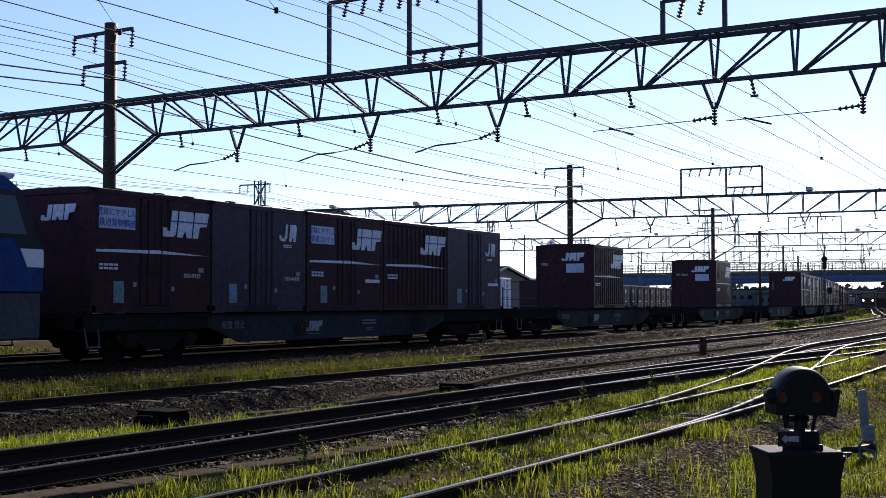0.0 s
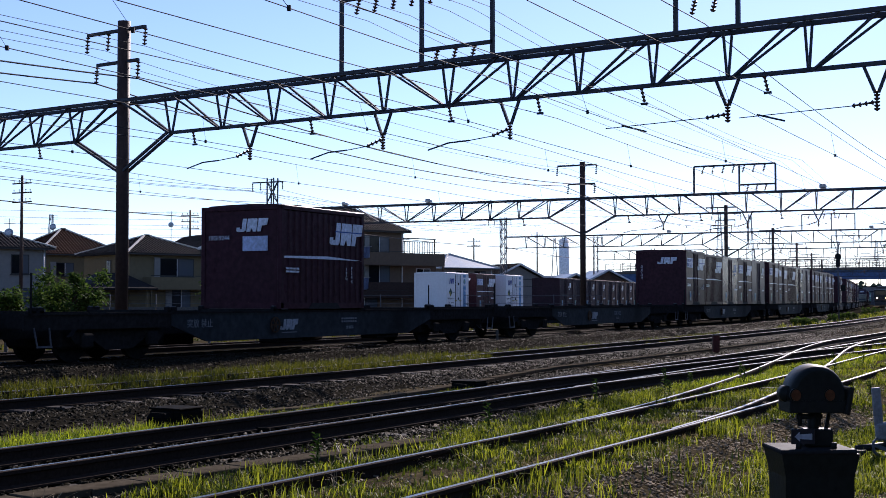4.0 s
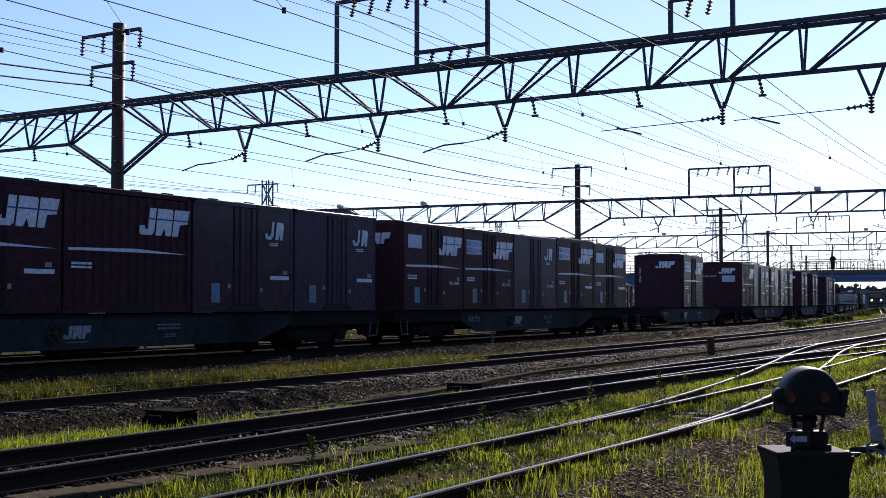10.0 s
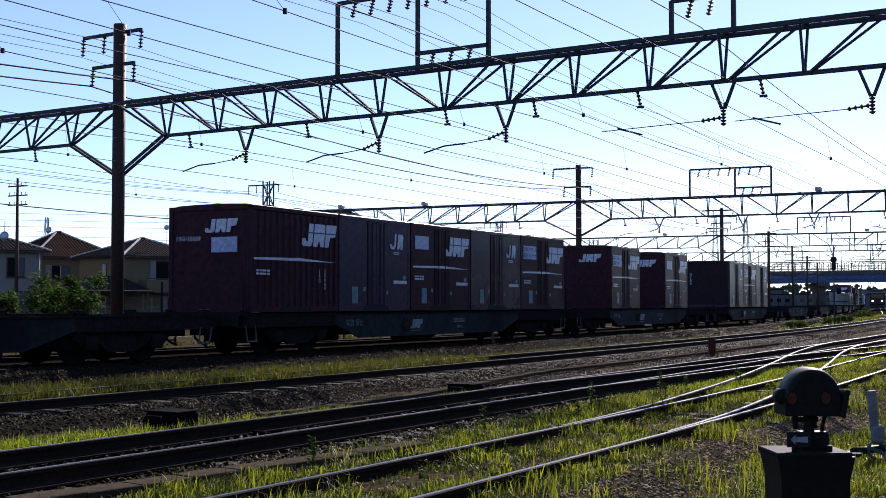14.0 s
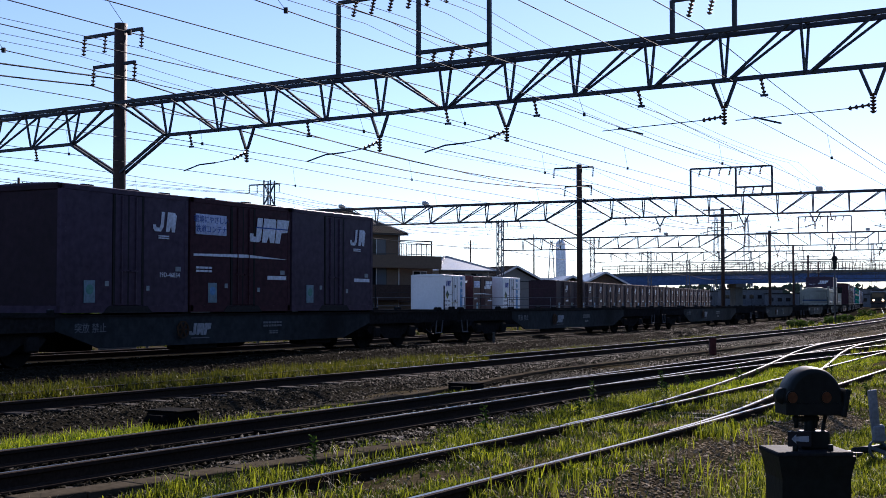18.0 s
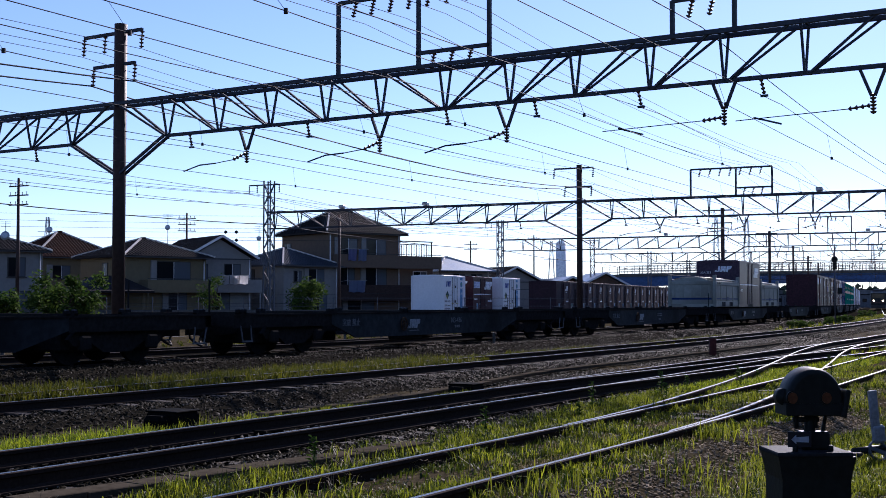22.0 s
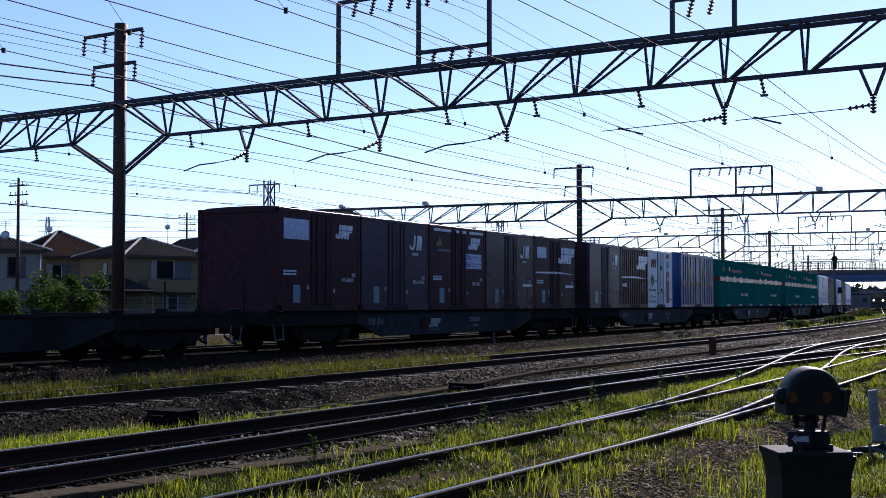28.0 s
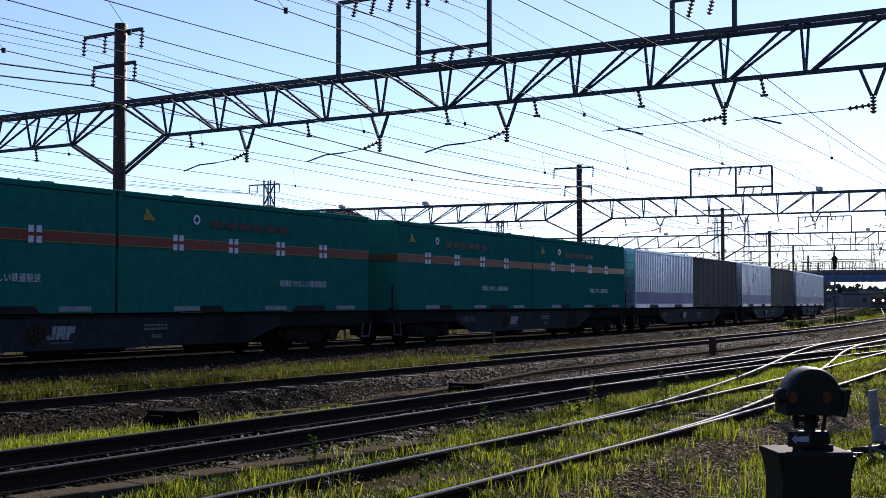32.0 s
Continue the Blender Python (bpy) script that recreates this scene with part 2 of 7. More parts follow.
def along(a, b):
    """Pose at the middle of a..b, z along it."""
    a, b = Vector(a), Vector(b)
    return Matrix.Translation((a + b) / 2) @ (b - a).to_track_quat("Z", "Y").to_matrix().to_4x4()


def bar(name, parent, a, b, w, material, d=None, label=""):
    length = round((Vector(b) - Vector(a)).length, 2)
    return put(name, box_mesh((w, d or w, length), material), parent, along(a, b), label)


def rod(name, parent, a, b, r, material, n=8, label="", r2=None):
    length = round((Vector(b) - Vector(a)).length, 2)
    return put(name, cyl_mesh(r, length, material, n, r2), parent, along(a, b), label)


def wire_mesh(lines, r, material):
    """Tubes of four sides along polylines, as one mesh."""
    vs, fs = [], []
    for pts in lines:
        pts = [Vector(p) for p in pts]
        for i, p in enumerate(pts):
            d = (pts[min(i + 1, len(pts) - 1)] - pts[max(i - 1, 0)]).normalized()
            u = d.cross(Vector((0, 0, 1)))
            u = u.normalized() if u.length > 1e-3 else Vector((1, 0, 0))
            v = d.cross(u)
            k = len(vs)
            vs += [p + u * r, p + v * r, p - u * r, p - v * r]
            if i:
                fs += [(k - 4 + j, k - 4 + (j + 1) % 4, k + (j + 1) % 4, k + j) for j in range(4)]
    me = bpy.data.meshes.new("wire")
    me.from_pydata([tuple(v) for v in vs], [], fs)
    me.materials.append(material)
    return me


def poly(name, parent, pts, depth, material, m=None, label=""):
    """A flat outline in the xz plane given a small depth towards -y."""
    bm = bmesh.new()
    f = bm.faces.new([bm.verts.new((x, 0, z)) for x, z in pts])
    r = bmesh.ops.extrude_face_region(bm, geom=[f])
    bmesh.ops.translate(bm, verts=[v for v in r["geom"] if isinstance(v, bmesh.types.BMVert)], vec=(0, -depth, 0))
    bmesh.ops.recalc_face_normals(bm, faces=bm.faces[:])
    return part(name, bm, material, parent, label, m)



WORDS = {}


def word(name, text, parent, at, h, material, rot=(90, 0, 0), label="", tall=False, centre=False):
    """Painted lettering, as a thin mesh; at is its lower left corner. The meshes are made in one go by set_words()."""
    key = (text, h, material.name, tall, centre)
    ob = put(name, WORDS[key][0], parent, pose(*at, *rot), label)
    return ob


def set_words(wanted):
    made = []
    for text, h, material, tall, centre in wanted:
        c = bpy.data.curves.new("text", "FONT")
        c.body = "\n".join(text) if tall else text
        c.size, c.extrude, c.resolution_u = h * 1.38, 0.002, 2
        c.space_line = 0.82 if tall else 0.95
        c.align_x = "CENTER" if centre or tall else "LEFT"
        o = bpy.data.objects.new("text", c)
        scene.collection.objects.link(o)
        made.append(((text, h, material.name, tall, centre), o, material))
    graph = bpy.context.evaluated_depsgraph_get()
    for key, o, material in made:
        me = bpy.data.meshes.new_from_object(o.evaluated_get(graph))
        me.materials.clear()
        me.materials.append(material)
        WORDS[key] = [me]
    for key, o, material in made:
        bpy.data.objects.remove(o)


NUMBERS = {1: "19D-9733", 2: "19D-41433", 7: "19G-9244", 8: "V19C-7371", 12: "19D-46244", 13: "V19C-8023", 18: "19D-35848", 19: "19D-21954", 20: "19D-46020",
           23: "19D-19928", 24: "19G-15669", 29: "19D-22003", 30: "19D-22003", 31: "19D-46834", 34: "19G-8420", 35: "19D-42950", 36: "20C-492", 39: "19D-42223", 40: "19G-9132"}
WAGON_NO = {4: "104-1405", 7: "104-157", 10: "104-2776", 14: "103-436", 19: "104-1271"}
set_words([(n, h, MARK_W, False, False) for n in (*NUMBERS.values(), "19G") for h in (0.105, 0.11, 0.12)] + [(p, 0.1, MARK_W, True, False) for n in NUMBERS.values() for p in n.split("-")]
          + [(n, 0.16, MARK_DIM, False, False) for n in WAGON_NO.values()] + [("突放 禁止", 0.15, MARK_DIM, False, False)] + [("環境にやさしい", 0.125, MARK_B, False, True), ("鉄道コンテナ", 0.13, MARK_B, False, True), ("鉄道貨物輸送", 0.13, MARK_B, False, True)]
          + [("地球にやさしい鉄道輸送", 0.13, MARK_W, False, False), ("19A", 0.2, MARK_W, False, False), ("UR19A-10289", 0.12, MARK_K, False, False), ("UR19A-10289", 0.12, MARK_RK, False, False), ("30A-253", 0.13, MARK_W, False, False), ("UM12A-105495", 0.11, MARK_K, False, False)])


# ---------------------------------------------------------------- ground
def ground_height(x, y):
    return -0.28 + 0.05 * noise.noise((x * 0.25, y * 0.25, 0.0)) + 0.02 * noise.noise((x * 1.3, y * 1.3, 4.0))


def build_ground():
    """One sheet, fine near the camera and coarse to the horizon."""
    def steps(lo, hi, near, far):
        out, v, d = [0.0], 0.0, near
        while v < hi:
            d = near if v < 30 else min(far, d * 1.25)
            v += d
            out.append(v)
        v, d, low = 0.0, near, []
        while v > lo:
            d = near if v > -14 else min(far, d * 1.25)
            v -= d
            low.append(v)
        return low[::-1] + out
    xs, ys = steps(-2500, 2500, 0.4, 500), steps(-600, 3500, 0.4, 500)
    vs = [(x, y, ground_height(x, y) if abs(x) < 60 and abs(y) < 80 else -0.3) for y in ys for x in xs]
    n = len(xs)
    fs = [(j * n + i, j * n + i + 1, (j + 1) * n + i + 1, (j + 1) * n + i) for j in range(len(ys) - 1) for i in range(n - 1)]
    me = bpy.data.meshes.new("ground")
    me.from_pydata(vs, [], fs)
    me.materials.append(SOIL)
    for p in me.polygons:
        p.use_smooth = True
    tagged(new("ground", me), "gravelly yard soil with weeds between the tracks", "ground", kind="structure")


build_ground()

# ---------------------------------------------------------------- tracks
RAIL_X = [(-0.065, -0.15), (-0.065, -0.135), (-0.012, -0.115), (-0.012, -0.045), (-0.034, -0.035), (-0.034, -0.007), (-0.019, 0.0),
          (0.019, 0.0), (0.034, -0.007), (0.034, -0.035), (0.012, -0.045), (0.012, -0.115), (0.065, -0.135), (0.065, -0.15)]


def sweep(profile, pts, mats, top=()):
    """A profile (across, up) carried along plan points; faces whose index is in top take the second material."""
    vs, fs, mi = [], [], []
    n = len(profile)
    for i, p in enumerate(pts):
        a, b = Vector(pts[max(i - 1, 0)]), Vector(pts[min(i + 1, len(pts) - 1)])
        d = (b - a).normalized()
        side = Vector((d.y, -d.x, 0)).normalized()
        for u, z in profile:
            vs.append((p[0] + side.x * u, p[1] + side.y * u, p[2] + z))
        if i:
            k = i * n
            for j in range(n):
                fs.append((k - n + j, k - n + (j + 1) % n, k + (j + 1) % n, k + j))
                mi.append(1 if j in top else 0)
    fs.append(tuple(range(n)))
    fs.append(tuple(range(len(vs) - n, len(vs)))[::-1])
    mi += [0, 0]
    me = bpy.data.meshes.new("sweep")
    me.from_pydata(vs, [], fs)
    for m in mats:
        me.materials.append(m)
    me.polygons.foreach_set("material_index", mi)
    me.update()
    bm = bmesh.new()
    bm.from_mesh(me)
    bmesh.ops.recalc_face_normals(bm, faces=bm.faces[:])
    bm.to_mesh(me)
    bm.free()
    return me


def offs(route, s):
    """Offset at s on a route of (s, offset) knots, eased between them."""
    ks, ko = zip(*route)
    if s <= ks[0]:
        return ko[0]
    if s >= ks[-1]:
        return ko[-1]
    i = max(j for j in range(len(ks)) if ks[j] <= s)
    i = min(i, len(ks) - 2)
    f = (s - ks[i]) / (ks[i + 1] - ks[i])
    m = lambda j: (ko[min(j + 1, len(ks) - 1)] - ko[max(j - 1, 0)]) / (ks[min(j + 1, len(ks) - 1)] - ks[max(j - 1, 0)])
    h, f2, f3 = ks[i + 1] - ks[i], f * f, f * f * f
    return (2 * f3 - 3 * f2 + 1) * ko[i] + (f3 - 2 * f2 + f) * h * m(i) + (-2 * f3 + 3 * f2) * ko[i + 1] + (f3 - f2) * h * m(i + 1)


def route_points(route, s0, s1, step, z=0.0, shift=0.0):
    out, s = [], s0
    while s < s1 + 1e-6:
        x, y, a = line(s, offs(route, s) + shift)
        out.append((x, y, z))
        s += step if s < 80 else step * 4
    return out


GAUGE = 1.067
TRACKS = {
    "track_1": ([(-45, 1.225), (400, 1.225)], -45, 400),
    "track_2": ([(-45, -5.25), (60, -5.05), (90, -5.6), (120, -4.5), (400, -4.5)], -45, 400),
    "track_3": ([(-45, -10.6), (-20, -10.45), (0, -10.25), (40, -10.3), (400, -10.3)], -45, 400),
    "track_4": ([(-45, -13.72), (-20, -13.66), (-10, -13.4), (0, -13.05), (20, -12.9), (80, -14.2), (400, -14.2)], -45, 400),
    "track_5": ([(-45, 5.2), (400, 5.2)], -45, 400),
}
LABELS = {"track_1": "railway track with dark rails under the freight train", "track_2": "railway track with a bright-topped rusty rail and weeds",
          "track_3": "polished railway track on dark ballast", "track_4": "weedy siding track with shining rails and grass",
          "track_5": "railway track behind the freight train"}


def build_tracks():
    for name, (route, s0, s1) in TRACKS.items():
        t = thing(name, LABELS[name], "railway track", kind="structure")
        for side in (-1, 1):
            put("rail", sweep(RAIL_X, route_points(route, s0, s1, 1.5, 0, side * (GAUGE / 2 + 0.034)), (RAIL_SIDE, RAIL_DULL if name in ("track_1", "track_5") else RAIL_TOP), (6,)), t)
    # crossover between the siding and the next track, and the points on that track
    x = thing("track_6", "crossover rails curving between two tracks through grass", "railway track", kind="structure")
    cross = [(-30, -13.69), (-22, -13.665), (-19, -13.55), (-16, -13.25), (-12, -12.75), (-6, -11.85), (0, -10.95), (6, -10.35), (13, -10.2), (26, -10.3)]
    for side in (-1, 1):
        put("rail", sweep(RAIL_X, route_points(cross, -21, 14, 1.0, 0.003, side * (GAUGE / 2 + 0.034)), (RAIL_SIDE, RAIL_TOP), (6,)), x)
    y = thing("track_7", "diverging point rails beside the polished track", "railway track", kind="structure")
    div = [(-30, -10.5), (-17, -10.35), (-11, -10.65), (-5, -11.1), (0, -11.6), (6, -12.2), (14, -12.9), (30, -13.2)]
    for side in (-1, 1):
        put("rail", sweep(RAIL_X, route_points(div, -16, 14, 1.0, 0.002, side * (GAUGE / 2 + 0.034)), (RAIL_SIDE, RAIL_TOP), (6,)), y)
    # sleepers
    for name, s0, s1, z in (("track_4", -18.6, -13.6, -0.158), ("track_3", -27.0, 6.0, -0.236), ("track_2", -26.0, 20.0, -0.195)):
        t, route = bpy.data.objects[name], TRACKS[name][0]
        s = s0
        while s < s1:
            x, y, a = line(s, offs(route, s))
            r = random.Random(int(s * 100))
            put("sleeper", box_mesh((0.21, 2.0, 0.12), SLEEPER, 0.012), t, pose(x, y, z + r.uniform(-0.01, 0.01), 0, r.uniform(-1, 1), 90 - math.degrees(a) + r.uniform(-1.5, 1.5)))
            s += 0.62
    # ballast beds
    for name, route, w, lift in (("ballast_1", TRACKS["track_1"][0], 1.75, 0.085), ("ballast_2", TRACKS["track_2"][0], 1.6, -0.03), ("ballast_3", TRACKS["track_3"][0], 1.45, -0.05),
                                 ("ballast_4", TRACKS["track_5"][0], 1.75, 0.0), ("ballast_5", TRACKS["track_4"][0], 1.05, 0.02)):
        prof = [(-w - 0.5, -0.32), (-w, -0.13 + lift), (w, -0.13 + lift), (w + 0.5, -0.32)]
        put(name, sweep(prof, route_points(route, -45, 400, 3.0), (SOIL if name == "ballast_5" else BALLAST,)), None)
        tagged(bpy.data.objects[name], "bed of dark crushed stone under the rails", "ballast", kind="structure")


build_tracks()

# ---------------------------------------------------------------- gantries over the tracks
Z_BEAM, BAY = (6.10, 7.13), 1.82
POLE_OFF = 8.22


def strung(name, parent, a, b, n=5, r=0.06, label=""):
    """String of insulator sheds from a to b."""
    a, b = Vector(a), Vector(b)
    length = (b - a).length
    key = ("ins", n, round(length, 2), r)
    if key not in CACHE:
        bm = bmesh.new()
        prof = [(0.02, -length / 2)]
        for i in range(n):
            z = -length * 0.42 + length * 0.84 * i / max(1, n - 1)
            prof += [(0.02, z - 0.03), (r, z - 0.018), (r * 0.8, z + 0.008), (0.022, z + 0.03)]
        prof.append((0.02, length / 2))
        rings = [[bm.verts.new((math.cos(k * 0.785398) * q, math.sin(k * 0.785398) * q, z)) for k in range(8)] for q, z in prof]
        for a_, b_ in zip(rings, rings[1:]):
            for k in range(8):
                bm.faces.new((a_[k], a_[(k + 1) % 8], b_[(k + 1) % 8], b_[k]))
        CACHE[key] = finish(bm, INSUL)
    return put(name, CACHE[key], parent, along(a, b), label)


def bars_mesh(pairs, w, material):
    """Many thin square bars in one mesh."""
    vs, fs = [], []
    for a, b in pairs:
        m = along(a, b)
        h = (Vector(b) - Vector(a)).length / 2
        k = len(vs)
        vs += [tuple(m @ Vector((x * w / 2, y * w / 2, z * h))) for z in (-1, 1) for x, y in ((-1, -1), (1, -1), (1, 1), (-1, 1))]
        fs += [(k + i, k + (i + 1) % 4, k + 4 + (i + 1) % 4, k + 4 + i) for i in range(4)]
    me = bpy.data.meshes.new("bars")
    me.from_pydata(vs, [], fs)
    me.materials.append(material)
    return me


HANGERS = (-3.6, 2.67, 6.7, 11.0, 13.7, 16.4, 19.3)


def gantry(s, phi, u0, u1, vees=(), frames=(), lamps=(), detail=True, lattice=-20.7, arms=((-1.55, 0.89, 9.25), (-1.13, 0.61, 8.3)), low=0.0, mast=9.5, hangers=HANGERS, nodes=(), top=0.0):
    x, y, a = line(s, POLE_OFF)
    g = thing("overhead_gantry", "dark steel lattice gantry spanning the tracks on a brown mast", "gantry", pose(x, y, 0, 0, 0, -math.degrees(phi)), "gantries over the railway")
    w = 0.28
    Z_LOW, Z_TOP = Z_BEAM[0] + low, Z_BEAM[1] + low + top
    rod("mast", g, (0, 0, -0.3), (0, 0, mast), 0.19 if s < 0 else 0.165, POLE_S, 14, "brown weathered steel mast")
    box("mast_base", g, (0, 0, -0.15), (0.8, 0.8, 0.3), CONCRETE, 0.03)
    # long chords
    for v in (-w, w):
        bar("top_chord", g, (u0, v, Z_TOP), (u1, v, Z_TOP), 0.10, TRUSS)
    bar("bottom_chord", g, (u0, 0, Z_LOW), (-2.05, 0, Z_LOW), 0.09, TRUSS)
    bar("bottom_chord", g, (1.9, 0, Z_LOW), (u1, 0, Z_LOW), 0.09, TRUSS)
    # raking struts down to the mast
    for e in (-2.05, 1.9):
        for v in (-0.1, 0.1):
            bar("raking_strut", g, (e, v, Z_LOW), (0.0, v, 4.98), 0.07, TRUSS)
        for v in (-w, w):
            bar("diagonal", g, (0.15 * (1 if e > 0 else -1), v, Z_TOP), (e, v * 0.2, Z_LOW), 0.06, TRUSS)
    # bays: single members near the camera, one joined web on the far gantries
    web = []

    def member(name, a, b):
        if detail:
            bar(name, g, a, b, 0.05, TRUSS)
        else:
            web.append((a, b))
    us = [1.9 + BAY * i for i in range(60) if 1.9 + BAY * i < u1 - 0.3]
    if nodes:
        us = list(nodes) + [nodes[-1] + 1.78 * i for i in range(1, 7)]
    for i, u in enumerate(us):
        for v in (-w, w):
            member("vertical", (u, v, Z_TOP), (u, v * 0.15, Z_LOW))
            if i + 1 < len(us):
                lo, hi = (us[i + 1] - 0.12, u + 0.22) if u < 10.6 else (u + 0.12, us[i + 1] - 0.22)
                member("diagonal", (hi, v, Z_TOP), (lo, v * 0.15, Z_LOW))
        if detail:
            bar("tie", g, (u, -w, Z_TOP + 0.04), (u, w, Z_TOP + 0.04), 0.05, TRUSS)
    us = [-2.05 - BAY * i for i in range(60) if -2.05 - BAY * i > u0 + 0.3]
    for i, u in enumerate(us):
        for v in (-w, w):
            member("vertical", (u, v, Z_TOP), (u, v * 0.15, Z_LOW))
            if i + 1 < len(us):
                lo, hi = (us[i + 1], u) if u > -10.6 else (u, us[i + 1])
                member("diagonal", (hi, v, Z_TOP), (lo, v * 0.15, Z_LOW))
    if web:
        tagged(put("web", bars_mesh(web, 0.05, TRUSS), g), kind="stuff")
    # cross-arms with insulators on the mast
    for ua, ub, z in arms:
        bar("cross_arm", g, (ua, 0, z), (ub, 0, z), 0.09, TRUSS)
        for u in ((ua, (ua * 0.42), ub) if z > 9 else (ua, ub)):
            strung("insulator", g, (u, 0, z - 0.04), (u - 0.04, 0, z - 0.55), 5, 0.075)
    # brackets under the beam that carry the line over each track
    for u in vees:
        for d in (-0.27, 0.27):
            bar("hanger_leg", g, (u + d, 0, Z_LOW), (u + d * 0.12, 0, 5.45), 0.06, TRUSS)
        strung("insulator", g, (u, 0, 5.5), (u, 0, 5.08), 6, 0.07)
        if u < 14:
            strung("insulator", g, (u - 0.06, 0, 5.34), (u - 0.5, 0, 5.20), 4, 0.055)
            rod("pull_rod", g, (u - 0.5, 0, 5.20), (u - 1.15, 0, 5.14), 0.012, TRUSS, 6)
            rod("steady_arm", g, (u - 1.15, 0, 5.14), (u - 1.75, 0, 5.12), 0.02, TRUSS, 6)
            rod("steady_arm", g, (u - 1.75, 0, 5.12), (u - 2.35, 0, 4.98), 0.02, TRUSS, 6)
        else:
            strung("insulator", g, (u - 0.06, 0, 5.26), (u - 0.5, 0, 5.22), 4, 0.055)
            rod("pull_rod", g, (u - 0.5, 0, 5.22), (u - 2.9, 0, 5.16), 0.010, TRUSS, 6)
            rod("steady_arm", g, (u - 2.5, 0, 5.20), (u - 1.9, 0, 5.02), 0.02, TRUSS, 6)
    for u in hangers:
        strung("insulator", g, (u - 0.02, 0, Z_LOW - 0.04), (u + 0.05, 0, Z_LOW - 0.36), 4, 0.05)
        box("clamp", g, (u + 0.05, 0, Z_LOW - 0.40), (0.16, 0.05, 0.05), TRUSS)
    # frames standing on the beam
    for ua, ub, zt, legs in frames:
        for u in legs:
            bar("riser", g, (u, 0, Z_TOP), (u, 0, zt), 0.09, TRUSS)
        bar("riser_head", g, (ua, 0, zt), (ub, 0, zt), 0.09, TRUSS)
        n = int((ub - ua) / 0.62)
        for i in range(1, n + 1):
            u = ua + (ub - ua) * i / (n + 1)
            strung("insulator", g, (u, 0, zt - 0.04), (u - 0.10, 0, zt - 0.42), 5, 0.07)
    for u in lamps:
        box("lamp_housing", g, (u, 0, Z_TOP + 0.2), (0.34, 0.34, 0.22), STEEL_L, 0.04)
    # lattice column at the far end
    if lattice:
        n, lace = 13, []
        for i in range(n):
            z0, z1 = i * 9.0 / n - 0.2, (i + 1) * 9.0 / n - 0.2
            for k, (p, q) in enumerate((((-0.24, -0.24), (0.24, -0.24)), ((0.24, -0.24), (0.24, 0.24)), ((0.24, 0.24), (-0.24, 0.24)), ((-0.24, 0.24), (-0.24, -0.24)))):
                a0, b0 = (p, q) if (i + k) % 2 else (q, p)
                lace.append(((lattice + a0[0], a0[1], z0), (lattice + b0[0], b0[1], z1)))
        tagged(put("lacing", bars_mesh(lace, 0.045, GALV_D), g), kind="stuff")
        for p in ((-0.24, -0.24), (0.24, -0.24), (0.24, 0.24), (-0.24, 0.24)):
            bar("column_leg", g, (lattice + p[0], p[1], -0.3), (lattice + p[0], p[1], 9.0), 0.07, GALV_D, label="grey lattice column leg")
        bar("cross_arm", g, (lattice - 1.5, 0, 8.75), (lattice + 0.8, 0, 8.75), 0.08, TRUSS)
        for u in (lattice - 1.5, lattice - 0.9, lattice + 0.75):
            strung("insulator", g, (u, 0, 8.7), (u, 0, 8.25), 4, 0.06)
    return g


gantry(-4.9, 0.57, -13.5, 33.0, (4.95, 9.42, 13.15, 18.57, 21.72), ((8.09, 12.67, 9.08, (8.09, 10.61, 12.67)), (17.39, 18.82, 7.95, (17.39, 18.82)), (10.55, 12.7, 7.50, ())), (), True, None,
       low=-0.05, hangers=(-3.69, 2.84, 7.08, 11.44, 13.92, 16.58, 19.41), nodes=(1.96, 3.93, 5.79, 7.69, 9.45, 11.4, 13.23, 14.98, 16.84, 18.58, 20.34), top=0.01)
gantry(34.0, 0.44, -20.7, 33.0, (4.65, 9.23, 12.91, 18.4, 21.57), ((6.37, 10.73, 8.5, (6.37, 8.82, 10.73)), (8.82, 10.73, 7.42, ())), (-15.4, -9.67, 13.15), arms=((-1.5, 0.83, 8.88), (-0.85, 0.73, 7.82)), low=-0.15, mast=9.05)
gantry(76.4, 0.42, -20.5, 33.0, (4.65, 9.23, 12.91, 18.4), ((6.4, 10.7, 8.5, (6.4, 8.8, 10.7)),), (-5, 12), False, arms=((-1.7, 1.0, 9.3), (-1.2, 1.3, 8.75), (-0.9, 0.8, 8.2), (-1.3, 0.5, 7.75)))
gantry(114.1, 0.36, -20.5, 33.0, (9.23, 18.4), ((6.4, 10.7, 8.5, (6.4, 8.8, 10.7)),), (-5, 12), False)
gantry(153.7, 0.34, -20.5, 33.0, (9.23, 18.4), (), (), False)
gantry(194.0, 0.34, -20.5, 33.0, (), (), (), False)
gantry(234.0, 0.34, -20.5, 33.0, (), (), (), False)

# ---------------------------------------------------------------- overhead wires
SPANS = [-45.0, -4.9, 34.0, 76.4, 114.1, 153.7, 194.0, 234.0]


def span_points(off, z, sag, s0, s1, n=14):
    out = []
    for i in range(n + 1):
        f = i / n
        x, y, a = line(s0 + (s1 - s0) * f, off)
        out.append((x, y, z - 4 * sag * f * (1 - f)))
    return out


